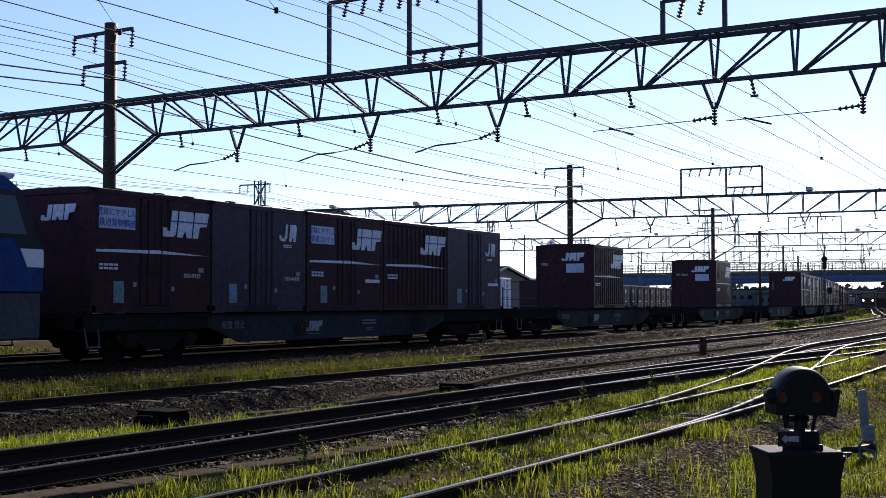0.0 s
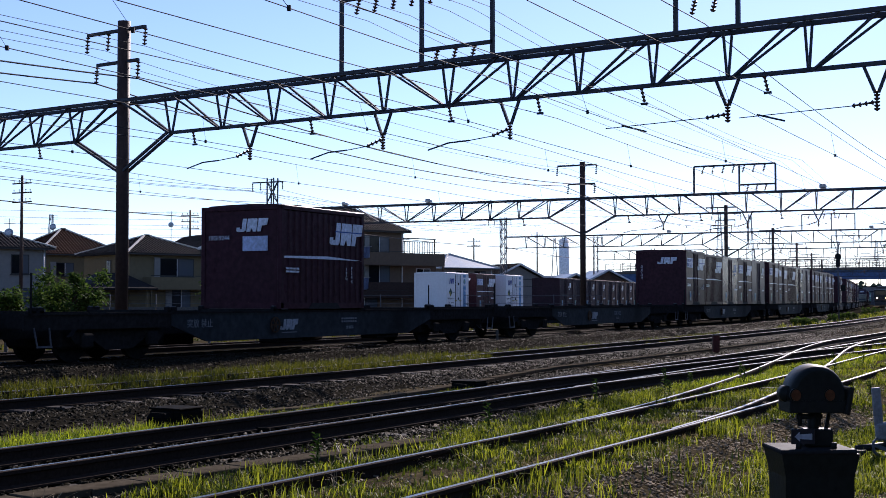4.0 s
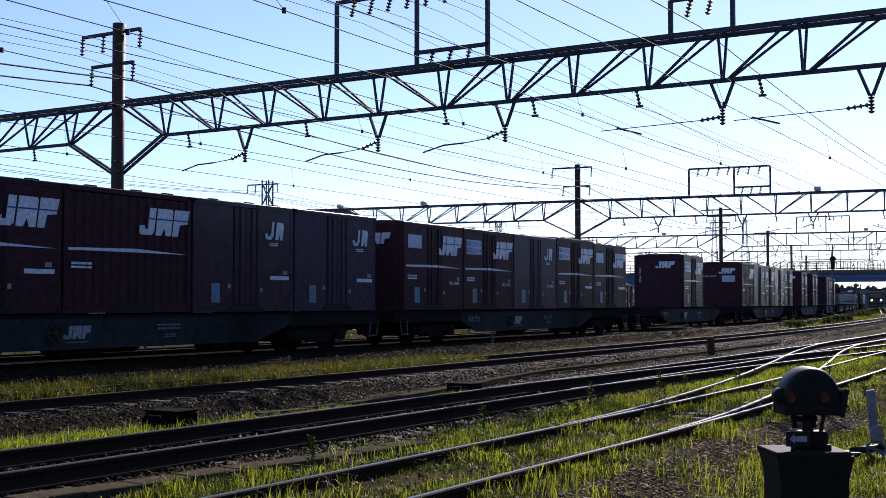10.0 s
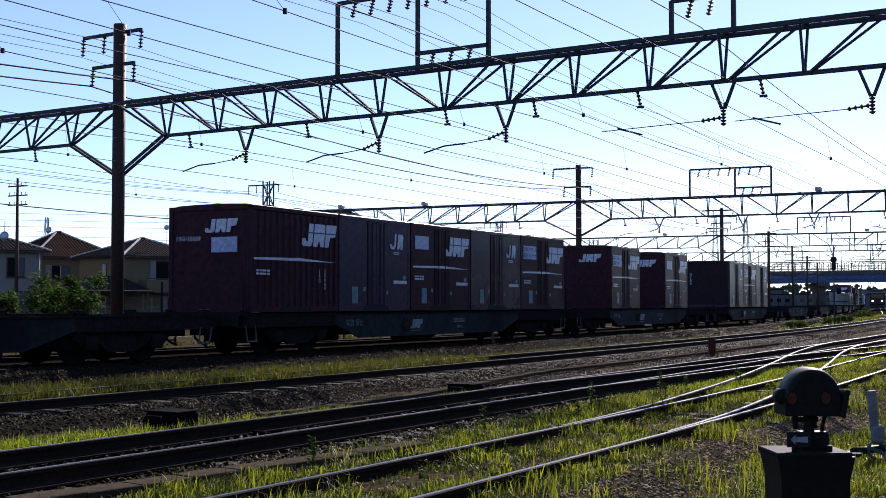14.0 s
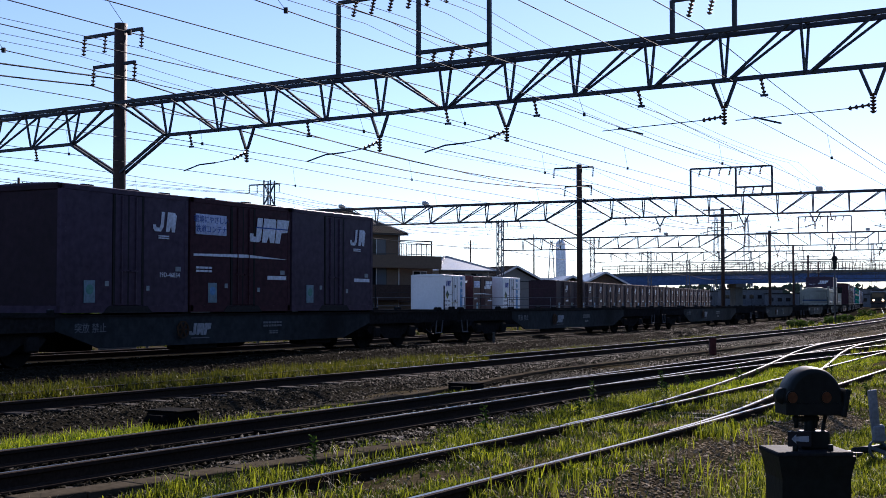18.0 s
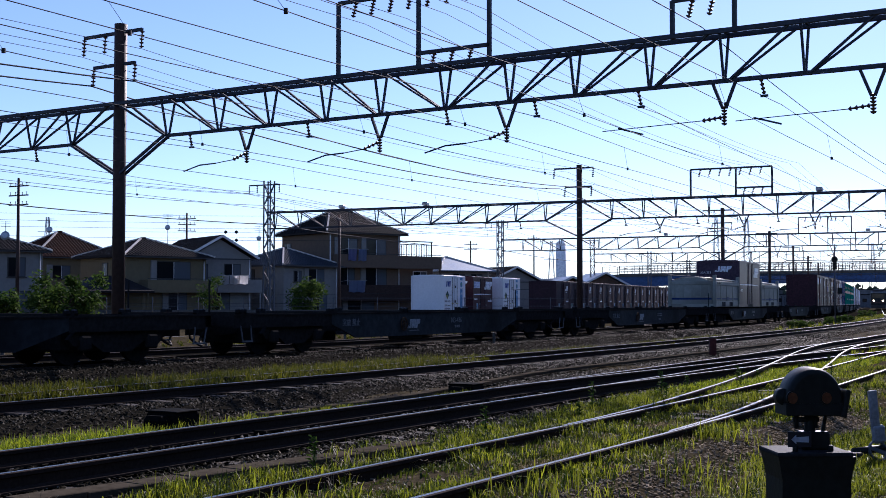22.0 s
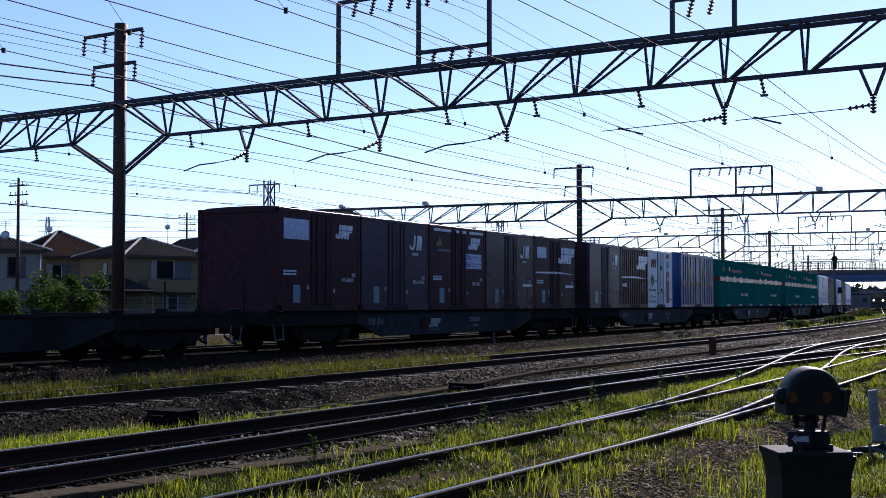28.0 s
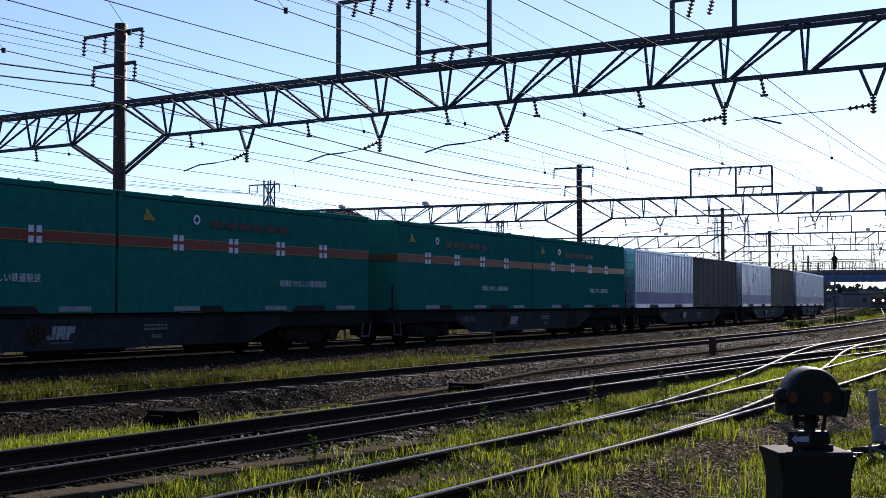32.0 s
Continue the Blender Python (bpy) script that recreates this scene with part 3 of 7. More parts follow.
def build_wires():
    # contact line over each track: a carrying wire that sags, the level wire, and droppers between
    for off in (11.9, 5.38, 1.14, -3.22, -5.7, -8.36, -11.2):
        t = thing("overhead_line", "thin dark contact line strung over a track", "overhead wire", group="contact lines")
        top, low, drops = [], [], []
        for s0, s1 in zip(SPANS, SPANS[1:]):
            # the tracks, and the wire over them, lean towards the yard before the first gantry
            lean = -0.8 if s0 < -40 and off < 0 else 0.0
            top += span_points(off, 5.66, 0.24, s0, s1)[:-1]
            n = 8
            for k in range(n):
                f = k / n
                x, y, a = line(s0 + (s1 - s0) * f, off - 0.1 + lean * (1 - f))
                low.append((x, y, 4.95))
                if s0 < 70 and k % 2:
                    x1, y1, a = line(s0 + (s1 - s0) * f, off)
                    drops.append([(x1, y1, 5.66 - 0.96 * f * (1 - f)), (x, y, 4.95)])
        put("carrying_wire", wire_mesh([top], 0.0085, WIRE), t)
        put("contact_wire", wire_mesh([low], 0.0075, WIRE), t)
        for d in drops:
            put("dropper", wire_mesh([d], 0.004, WIRE), t)
            put("clip", box_mesh((0.05, 0.05, 0.07), WIRE), t, Matrix.Translation(d[1]))
    # feeders on the masts and the frames above the beam
    for u, z, sag, r in ((-1.6, 8.68, 0.5, 0.008), (-0.7, 8.68, 0.55, 0.008), (0.85, 8.68, 0.5, 0.008), (-1.15, 7.75, 0.9, 0.022), (0.57, 7.75, 0.85, 0.022),
                         (8.5, 8.62, 0.6, 0.008), (9.2, 8.62, 0.6, 0.008), (9.8, 8.62, 0.65, 0.008), (10.95, 8.62, 0.5, 0.008), (11.6, 8.62, 0.6, 0.008), (12.1, 8.6, 0.6, 0.008),
                         (17.6, 7.6, 0.5, 0.014), (-20.3, 6.2, 0.35, 0.026), (-20.3, 7.4, 0.5, 0.015),
                         (-22.2, 8.2, 0.5, 0.012), (-21.6, 8.2, 0.5, 0.012), (-19.9, 8.2, 0.55, 0.012)):
        t = thing("feeder_wire", "dark feeder wire slung between gantries", "overhead wire", group="feeder wires")
        pts = []
        for s0, s1 in zip(SPANS, SPANS[1:]):
            pts += span_points(POLE_OFF - u, z, sag * (0.85 if r > 0.02 else 0.6 if s0 < -40 else 1.0), s0, s1, 16)[:-1]
        put("wire", wire_mesh([pts], r, WIRE), t)


build_wires()

# ---------------------------------------------------------------- the freight train
# distance of the first wagon's middle along the line, second by second
RUN_T = [0, 1, 3, 7, 9, 11, 14, 17, 24, 25.5, 28, 30, 31, 32]
RUN_S = [-4.85, -15.15, -36.4, -80.83, -103.85, -126.92, -163.22, -201.0, -291.9, -312.0, -345.78, -373.32, -387.19, -401.39]


def run(t):
    base = lambda v: ((4.91897e-4 * v - 0.0813724) * v - 10.28734) * v - 4.83723
    return base(t) + float(np.interp(t, RUN_T, [s - base(v) for v, s in zip(RUN_T, RUN_S)]))


PITCH = 20.4
MOVERS = []


def ride(ob, s_rel, x=0.0, z=0.0):
    """Note a thing that travels: s_rel is its wagon's middle behind the first wagon's, x its place on the wagon."""
    MOVERS.append((ob, s_rel, x, z))
    m = on_line(max(-45, min(350, run(0) + s_rel)), 1.225, 0)
    ob.matrix_world = m @ pose(x, 0, z)


def lump(boxes, material):
    """Several blocks in one part: centre and size of each, with the number of its material."""
    bm = bmesh.new()
    for at, size, k in boxes:
        r = bmesh.ops.create_cube(bm, size=1, matrix=Matrix.Translation(at) @ Matrix.Diagonal((*size, 1)))
        for f in {f for v in r["verts"] for f in v.link_faces}:
            f.material_index = k
    return finish(bm, material)


# cross beam with a raised lock at each end; bogie bolster block
LOCK_BEAM = lump([((0, 0, 0), (0.30, 2.30, 0.07), 0)] + [((dx, y, 0.03), (0.10, 0.10, 0.13), 0) for y in (-1.10, 1.10) for dx in (-0.10, 0.10)]
                 + [((dx, y, 0.09), (0.07, 0.06, 0.05), 1) for y in (-1.10, 1.10) for dx in (-0.10, 0.10)], (STEEL_D, GALV_D))
BOGIE = box_mesh((2.75, 1.5, 0.44), STEEL_D, 0.04)


def spoked_wheel(r, spokes, material):
    bm = bmesh.new()
    ring = [[bm.verts.new((math.cos(a * 0.3927) * q, math.sin(a * 0.3927) * q, z)) for a in range(16)] for q, z in ((r, -0.015), (r, 0.015), (r * 0.84, 0.015), (r * 0.84, -0.015))]
    for k in range(4):
        for a in range(16):
            bm.faces.new((ring[k][a], ring[k][(a + 1) % 16], ring[(k + 1) % 4][(a + 1) % 16], ring[(k + 1) % 4][a]))
    for i in range(spokes):
        bmesh.ops.create_cube(bm, size=1, matrix=Matrix.Rotation(math.pi * i / spokes, 4, "Z") @ Matrix.Diagonal((r * 1.8, 0.035, 0.02, 1)))
    bmesh.ops.recalc_face_normals(bm, faces=bm.faces[:])
    return finish(bm, material)


BRAKE_WHEEL = spoked_wheel(0.19, 3, RUST)


def wagon(n):
    """Container flat wagon; x along the track, the camera's side is -y."""
    g = thing("flat_wagon", "dark grey-blue container flat wagon on two bogies", "wagon", group="wagons of the freight train")
    L, W = 19.6, 2.4
    # fish-bellied side sills, painted amidships, darker over the bogies
    for y in (-1.12, 1.12):
        poly("side_sill", g, [(-5.7, 0.98), (-5.7, 0.70), (-4.5, 0.33), (4.3, 0.33), (5.6, 0.70), (5.6, 0.98)], 0.06, WAGON_G, pose(0, y + 0.03, 0))
        for x0, x1 in ((-L / 2, -5.7), (5.6, L / 2)):
            box("end_sill", g, ((x0 + x1) / 2, y, 0.82), (x1 - x0 - 0.01, 0.06, 0.30), STEEL_D)
        box("sill_flange", g, (0, y, 0.975), (L, 0.12, 0.04), STEEL_D)
    box("centre_sill", g, (0, 0, 0.72), (L, 0.5, 0.45), STEEL_D)
    for x in (-L / 2 + 0.1, L / 2 - 0.1):
        box("end_beam", g, (x, 0, 0.85), (0.2, 2.3, 0.28), STEEL_D)
        box("coupler", g, (x + (0.35 if x > 0 else -0.35), 0, 0.82), (0.62, 0.24, 0.26), STEEL_D, 0.03)
        for y in (-1.2, 1.2):
            sgn = 1 if x > 0 else -1
            for dx in (0.10, 0.48):
                bar("step_rail", g, (x - sgn * dx, y, 0.72), (x - sgn * (dx * 0.9 + 0.10), y, 0.36), 0.025, GALV_D)
            bar("step_tread", g, (x - sgn * 0.17, y, 0.36), (x - sgn * 0.55, y, 0.36), 0.035, GALV_D)
            bar("hand_rail", g, (x - sgn * 0.02, y, 0.98), (x - sgn * 0.02, y, 1.75), 0.03, STEEL_D) if n % 2 else None
    for i in range(6):
        x = -9.46 + i * 3.784
        put("twist_lock_beam", LOCK_BEAM, g, pose(x, 0, 1.0))
    for i, x in enumerate((-3.6, -1.2, 1.4, 3.4)):
        box("under_box", g, (x, -0.75 if i % 2 else 0.7, 0.42), (1.1, 0.55, 0.42), STEEL_D, 0.03)
    rod("air_tank", g, (-0.3, -0.2, 0.38), (1.2, -0.2, 0.38), 0.19, STEEL_D, 12)
    for x in (-7.1, 7.1):
        b = put("bogie", BOGIE, g, pose(x, 0, 0.5))
        for y in (-0.98, 0.98):
            bm = bmesh.new()
            pts = [(-1.35, 0.02), (-1.1, 0.22), (-0.45, 0.28), (0.45, 0.28), (1.1, 0.22), (1.35, 0.02), (1.2, -0.12), (0.75, -0.05), (0.4, -0.25), (-0.4, -0.25), (-0.75, -0.05), (-1.2, -0.12)]
            f = bm.faces.new([bm.verts.new((px, y, pz)) for px, pz in pts])
            r = bmesh.ops.extrude_face_region(bm, geom=[f])
            bmesh.ops.translate(bm, verts=[v for v in r["geom"] if isinstance(v, bmesh.types.BMVert)], vec=(0, 0.12 if y < 0 else -0.12, 0))
            bmesh.ops.recalc_face_normals(bm, faces=bm.faces[:])
            part("side_frame", bm, STEEL_D, b)
            for wx in (-0.95, 0.95):
                put("axle_box", box_mesh((0.3, 0.16, 0.3), STEEL_D, 0.04), b, pose(wx, y * 1.03, -0.06))
                put("wheel", cyl_mesh(0.43, 0.11, STEEL_D, 24), b, pose(wx, y * 0.55, -0.07, 90, 0, 0))
        for wx in (-0.95, 0.95):
            put("axle", cyl_mesh(0.08, 1.2, STEEL_D, 8), b, pose(wx, 0, -0.07, 90, 0, 0))
    # worn emblem and number on the sill, brake hoses at the trailing end
    yf = -1.154
    emblem(g, pose(-1.78, yf, 0.66), 0.72, 0.26, False, MARK_WAGON)
    box("mark_underline", g, (-1.42, yf - 0.003, 0.47), (0.62, 0.006, 0.02), MARK_DIM)
    word("lettering", "突放 禁止", g, (-5.2, yf, 0.66), 0.15, MARK_DIM, label="worn white warning lettering")
    put("brake_wheel", BRAKE_WHEEL, g, pose(-2.05, yf - 0.05, 0.66, 90, 0, 0), "rusty spoked hand-brake wheel")
    if n in WAGON_NO:
        word("number", WAGON_NO[n], g, (0.85, yf, 0.66), 0.16, MARK_DIM)
    else:
        glyphs("writing_bar", g, (0.85, yf, 0.66), 7, 0.09, 0.15, MARK_DIM)
    glyphs("writing_bar", g, (1.1, yf, 0.50), 3, 0.10, 0.09, MARK_DIM)
    for y in (-0.45, 0.45):
        pts = [(L / 2 + 0.1 + 0.6 * k / 10, y + 0.1 * math.sin(k), 0.70 - 0.42 * math.sin(math.pi * k / 10)) for k in range(11)]
        put("brake_hose", wire_mesh([pts], 0.03, SEAM), g)
    return g


# outlines of the slanted block emblem, across and up in parts of its width and height
EMBLEM = ([(0.17, 1.0), (0.30, 1.0), (0.30, 0.10), (0.25, 0.0), (0.05, 0.0), (0.0, 0.08), (0.0, 0.34), (0.10, 0.34), (0.10, 0.22), (0.17, 0.22)],
          [(0.335, 1.0), (0.62, 1.0), (0.655, 0.92), (0.655, 0.0), (0.55, 0.0), (0.50, 0.30), (0.45, 0.0), (0.335, 0.0)],
          [(0.685, 1.0), (1.0, 1.0), (0.98, 0.48), (0.82, 0.44), (0.80, 0.0), (0.685, 0.0)])


def emblem(parent, m, w, h, waist=True, material=None):
    """Slanted block mark in three strokes with a blue waist line, in the xz plane of m."""
    material = material or MARK_W
    key = ("emblem", w, h, material.name)
    if key not in CACHE:
        bm = bmesh.new()
        for pts in EMBLEM:
            f = bm.faces.new([bm.verts.new((u * w + (v - 0.5) * 0.15 * h, 0, (v - 0.5) * h)) for u, v in pts])
            r = bmesh.ops.extrude_face_region(bm, geom=[f])
            bmesh.ops.translate(bm, verts=[v for v in r["geom"] if isinstance(v, bmesh.types.BMVert)], vec=(0, -0.008, 0))
        bmesh.ops.recalc_face_normals(bm, faces=bm.faces[:])
        CACHE[key] = finish(bm, material)
    e = put("mark", CACHE[key], parent, m, "white slanted block emblem")
    if waist:
        put("waist_line", box_mesh((round(w * 0.84, 3), 0.004, round(h * 0.05, 3)), MARK_B), e, pose(w * 0.57, -0.010, h * 0.10))
    return e


def glyphs(name, parent, at, n, w, h, material, rot=(0, 0, 0)):
    """A row of unreadable characters as plain short bars, one painted line."""
    key = ("glyphs", n, w, h, material.name)
    if key not in CACHE:
        pairs = [((i * w * 1.18, 0, z * h), (i * w * 1.18 + w, 0, z * h)) for i in range(n) for z in (0.25, 0.75)]
        CACHE[key] = bars_mesh(pairs, round(h * 0.30, 4), material)
    return tagged(put(name, CACHE[key], parent, pose(*at, *rot)), kind="stuff")


def ribbed_side(L, H, y, ribs, material, deep=0.035):
    """Corrugated wall panel in the xz plane at y, trapezoid ribs."""
    key = ("rib", round(L, 2), round(H, 2), round(y, 3), ribs, material.name, deep)
    if key not in CACHE:
        bm = bmesh.new()
        xs, ys = [], []
        p = L / ribs
        for i in range(ribs):
            b = -L / 2 + i * p
            for f, d in ((0, 0), (0.42, 0), (0.5, deep), (0.92, deep)):
                xs.append(b + f * p)
                ys.append(y + d if y < 0 else y - d)
        xs.append(L / 2)
        ys.append(y)
        lo = [bm.verts.new((a, b, 0)) for a, b in zip(xs, ys)]
        hi = [bm.verts.new((a, b, H)) for a, b in zip(xs, ys)]
        for i in range(len(xs) - 1):
            bm.faces.new((lo[i], lo[i + 1], hi[i + 1], hi[i]))
        CACHE[key] = finish(bm, material)
    return CACHE[key]


def container(kind, num=0):
    """A container standing on its base; x along the track, near side -y, leading end -x."""
    r = random.Random(num * 7 + 3)
    spec = {"d": (3.715, 2.50, MAROON, "maroon"), "d2": (3.715, 2.50, MULBERRY, "mulberry"), "v": (3.715, 2.56, MAROON, "maroon"), "old": (3.715, 2.50, MAROON_OLD, "faded maroon"),
            "g": (3.715, 2.50, MAROON, "maroon"), "depot": (3.715, 2.50, MAROON_DEPOT, "maroon"), "green": (9.41, 2.48, GREEN_P, "green"), "blue": (6.058, 2.55, BLUE_P, "blue"), "white": (3.715, 2.50, WHITE_P, "white"),
            "silver": (9.41, 2.48, SILVER_P, "silver"), "grey": (9.41, 2.45, GREY_P, "dark grey"), "tall": (6.058, 2.60, MULBERRY, "mulberry"), "dump": (6.058, 1.66, CREAM_P, "cream-grey")}[kind]
    L, H, M, hue = spec
    W = 2.45
    label = {"d": "maroon steel rail container with side doors and white emblem", "d2": "mulberry steel rail container with side doors and round emblem",
             "v": "maroon ventilated rail container with white emblem and placard", "old": "faded maroon rail container with side doors", "depot": "weathered dark maroon rail container standing in the depot",
             "g": "maroon ribbed steel rail container with a white stripe", "green": "green long container with a red band and white lettering bars",
             "blue": "blue freight container with yellow lettering shapes", "white": "white refrigerated container with a printed panel and dark diamond",
             "silver": "silver corrugated long container with black ladder end", "grey": "dark grey sheeted long container", "tall": "tall mulberry container with white emblem and stripe",
             "dump": "low cream-grey open-top container with a blue stripe"}[kind]
    c = thing("freight_container", label, "container", group="containers on the train")
    if kind == "dump":
        return dump_container(c, L, H, W, M)
    yf = -W / 2
    # frame: roof, floor, corner posts
    box("floor", c, (0, 0, 0.07), (L, W, 0.14), M)
    box("roof", c, (0, 0, H - 0.03), (L - 0.02, W - 0.02, 0.06), M, 0.02)
    for x in (-L / 2 + 0.06, L / 2 - 0.06):
        for y in (-W / 2 + 0.06, W / 2 - 0.06):
            box("corner_post", c, (x, y, H / 2), (0.12, 0.12, H), M, 0.012)
    for y in (-W / 2 + 0.04, W / 2 - 0.04):
        box("top_rail", c, (0, y, H - 0.05), (L, 0.08, 0.11), M, 0.01)
    for x in (-L / 2 + 0.04, L / 2 - 0.04):
        # darker maroon ends: the sides' bluish sky sheen is painted into their colour
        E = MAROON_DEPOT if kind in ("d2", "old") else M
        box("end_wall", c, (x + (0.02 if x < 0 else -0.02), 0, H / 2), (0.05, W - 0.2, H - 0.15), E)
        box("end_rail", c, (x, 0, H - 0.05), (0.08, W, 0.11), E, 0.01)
    box("far_wall", c, (0, W / 2 - 0.05, H / 2), (L - 0.2, 0.05, H - 0.15), M)
    # black plate stands in for the shade inside the fork recess
    for x in (0.0,) if L < 7 else (-2.0, 2.0):
        poly("fork_pocket", c, [(x - 0.72, -0.01), (x + 0.72, -0.01), (x + 0.56, 0.135), (x - 0.56, 0.135)], 0.02, SEAM, pose(0, yf + 0.008, 0), "flat black plate for the shade in the fork recess")
    # low crown of the roof, with lifting lugs along the edge
    crown = ("crown", L, W, M.name)
    if crown not in CACHE:
        bm = bmesh.new()
        ends = []
        for x in (-L / 2 + 0.10, L / 2 - 0.10):
            ends.append([bm.verts.new((x, yy, zz)) for yy, zz in ((-1.12, 0.0), (-1.0, 0.035), (-0.4, 0.055), (0.4, 0.055), (1.0, 0.035), (1.12, 0.0))])
        for k in range(5):
            bm.faces.new((ends[0][k], ends[1][k], ends[1][k + 1], ends[0][k + 1]))
        bm.faces.new(ends[0][::-1])
        bm.faces.new(ends[1])
        bm.faces.new((ends[0][0], ends[0][5], ends[1][5], ends[1][0]))
        for x in (-L * 0.30, 0.05 * L, L * 0.31):
            bmesh.ops.create_cube(bm, size=1, matrix=Matrix.Translation((x, -1.15, 0.012)) @ Matrix.Diagonal((0.3, 0.07, 0.05, 1)))
        bmesh.ops.recalc_face_normals(bm, faces=bm.faces[:])
        CACHE[crown] = finish(bm, M)
    put("roof_crown", CACHE[crown], c, pose(0, 0, H))
    if kind in ("g",):
        put("ribbed_wall", ribbed_side(L - 0.2, H - 0.26, yf + 0.01, 14, M), c, pose(0, 0, 0.14))
    elif kind in ("silver",):
        put("ribbed_wall", ribbed_side(L - 0.2, H - 0.26, yf + 0.01, 34, M, 0.025), c, pose(0, 0, 0.14))
    elif kind == "green":
        put("ribbed_wall", ribbed_side(L - 0.2, H - 0.26, yf + 0.012, 20, M, 0.004), c, pose(0, 0, 0.14))
    elif kind == "grey":
        put("sheet_wall", ribbed_side(L - 0.2, H - 0.26, yf + 0.012, 9, M, 0.015), c, pose(0, 0, 0.14))
    else:
        wing = 1.44 if L < 5 else 2.2
        leaf = (L - 2 * wing) / 2
        for x in (-L / 2 + wing / 2, L / 2 - wing / 2):
            box("side_wall", c, (x, yf + 0.035, H / 2 + 0.02), (wing - 0.1, 0.05, H - 0.22), M)
        for sg in (-1, 1):
            d = put("door", box_mesh((leaf - 0.02, 0.05, H - 0.26), M, 0.008), c, pose(sg * leaf / 2, yf + 0.030, H / 2 + 0.02))
            for dx in (leaf * 0.5,):
                put("locking_bar", cyl_mesh(0.016, H - 0.3, M, 6), d, pose(sg * (dx - leaf / 2), -0.042, 0))
            put("handle", box_mesh((0.26, 0.03, 0.035), M), d, pose(sg * -0.05, -0.05, -0.42))
            box("door_gasket", c, (sg * leaf, yf + 0.026, H / 2 + 0.02), (0.06, 0.056, H - 0.26), SEAM)
        box("door_gasket", c, (0, yf + 0.028, H / 2 + 0.02), (0.035, 0.052, H - 0.26), SEAM)
    marks(c, kind, L, H, W, num, r)
    return c


def dump_container(c, L, H, W, M):
    """Low open-top tub: deep top rail, broad stiffeners, tall corner posts, folded roof sheet."""
    H = 1.40
    box("floor", c, (0, 0, 0.09), (L, W - 0.1, 0.16), M)
    for y in (-W / 2 + 0.06, W / 2 - 0.06):
        e = -1 if y < 0 else 1
        box("side_wall", c, (0, y, H / 2), (L - 0.3, 0.05, H - 0.1), M)
        box("bottom_rail", c, (0, y + e * 0.02, 0.17), (L - 0.3, 0.07, 0.30), M, 0.015)
        box("top_rail", c, (0, y + e * 0.03, H - 0.15), (L - 0.3, 0.12, 0.22), M, 0.02)
        box("cover_rail", c, (0, y + e * 0.01, H + 0.03), (L - 0.34, 0.07, 0.06), M_RAIL, 0.01, "pale worn cover rail")
        for i in range(3):
            x = -L / 2 + 1.55 + i * (L - 3.1) / 2
            box("stiffener", c, (x, y + e * 0.015, H / 2), (0.26, 0.06, H - 0.5), M, 0.02)
        for x in (-L / 2 + 0.1, L / 2 - 0.1):
            box("corner_post", c, (x, y + e * 0.012, 0.83), (0.20, 0.17, 1.66), M, 0.015)
            box("corner_casting", c, (x, y + e * 0.014, 0.07), (0.22, 0.19, 0.13), M, 0.01)
    for x in (-L / 2 + 0.05, L / 2 - 0.05):
        e = -1 if x < 0 else 1
        box("end_wall", c, (x, 0, H / 2), (0.05, W - 0.3, H - 0.1), M)
        box("end_rail", c, (x + e * 0.02, 0, H - 0.14), (0.1, W - 0.3, 0.2), M, 0.02)
        poly("end_peak", c, [(-1.0, 0.0), (1.0, 0.0), (0.5, 0.20), (-0.5, 0.20)], 0.05, M, pose(x, 0, H - 0.05, 0, 0, 90))
        for k in range(5):
            box("end_rib", c, (x + e * 0.025, -0.9 + k * 0.45, 0.8), (0.05, 0.06, 0.72), M, 0.01)
            box("end_rib_foot", c, (x + e * 0.03, -0.9 + k * 0.45 + 0.12, 0.54), (0.05, 0.2, 0.03), M)
        box("stripe", c, (x + e * 0.056, 0, 0.44), (0.006, W - 0.36, 0.10), MARK_NAVY)
    for i in range(5):
        box("cover_bow", c, (-L / 2 + 0.7 + i * (L - 1.4) / 4, 0, H + 0.05), (0.05, W - 0.3, 0.05), M_RAIL)
    bm = bmesh.new()
    rows = []
    for i in range(9):
        x = -L / 2 + 0.25 + i * (L - 0.5) / 8
        rows.append([bm.verts.new((x, yy, H + 0.06 + zz + 0.03 * math.sin(i * 1.7 + yy * 3))) for yy, zz in ((-W / 2 + 0.14, 0.0), (-0.5, 0.10), (0.0, 0.13), (0.5, 0.10), (W / 2 - 0.14, 0.0))])
    for p, q in zip(rows, rows[1:]):
        for k in range(4):
            bm.faces.new((p[k], q[k], q[k + 1], p[k + 1]))
    bmesh.ops.solidify(bm, geom=bm.faces[:], thickness=0.02)
    part("tarpaulin", bm, M_RAIL, c, "pale sheet folded over the open top", smooth=True)
    yf = -W / 2 - 0.002
    box("stripe", c, (0, yf + 0.028, 0.44), (L - 0.42, 0.008, 0.075), MARK_NAVY)
    poly("mark", c, [(0.0, 0.36), (0.45, 0.36), (0.55, 0.45), (0.45, 0.54), (0.0, 0.54), (0.1, 0.45)], 0.012, MARK_NAVY, pose(-0.3, yf - 0.004, 0.0), "blue arrow emblem")
    # black blocks put the shade of the fork hollows on the rail
    for x in (-0.95, 0.95):
        for d in (-0.16, 0.16):
            box("fork_pocket", c, (x + d * 1.3, yf + 0.005, 0.16), (0.36, 0.03, 0.22), SEAM)
    word("number", "UM12A-105495", c, (-L / 2 + 0.3, yf - 0.04, H - 0.2), 0.11, MARK_K)
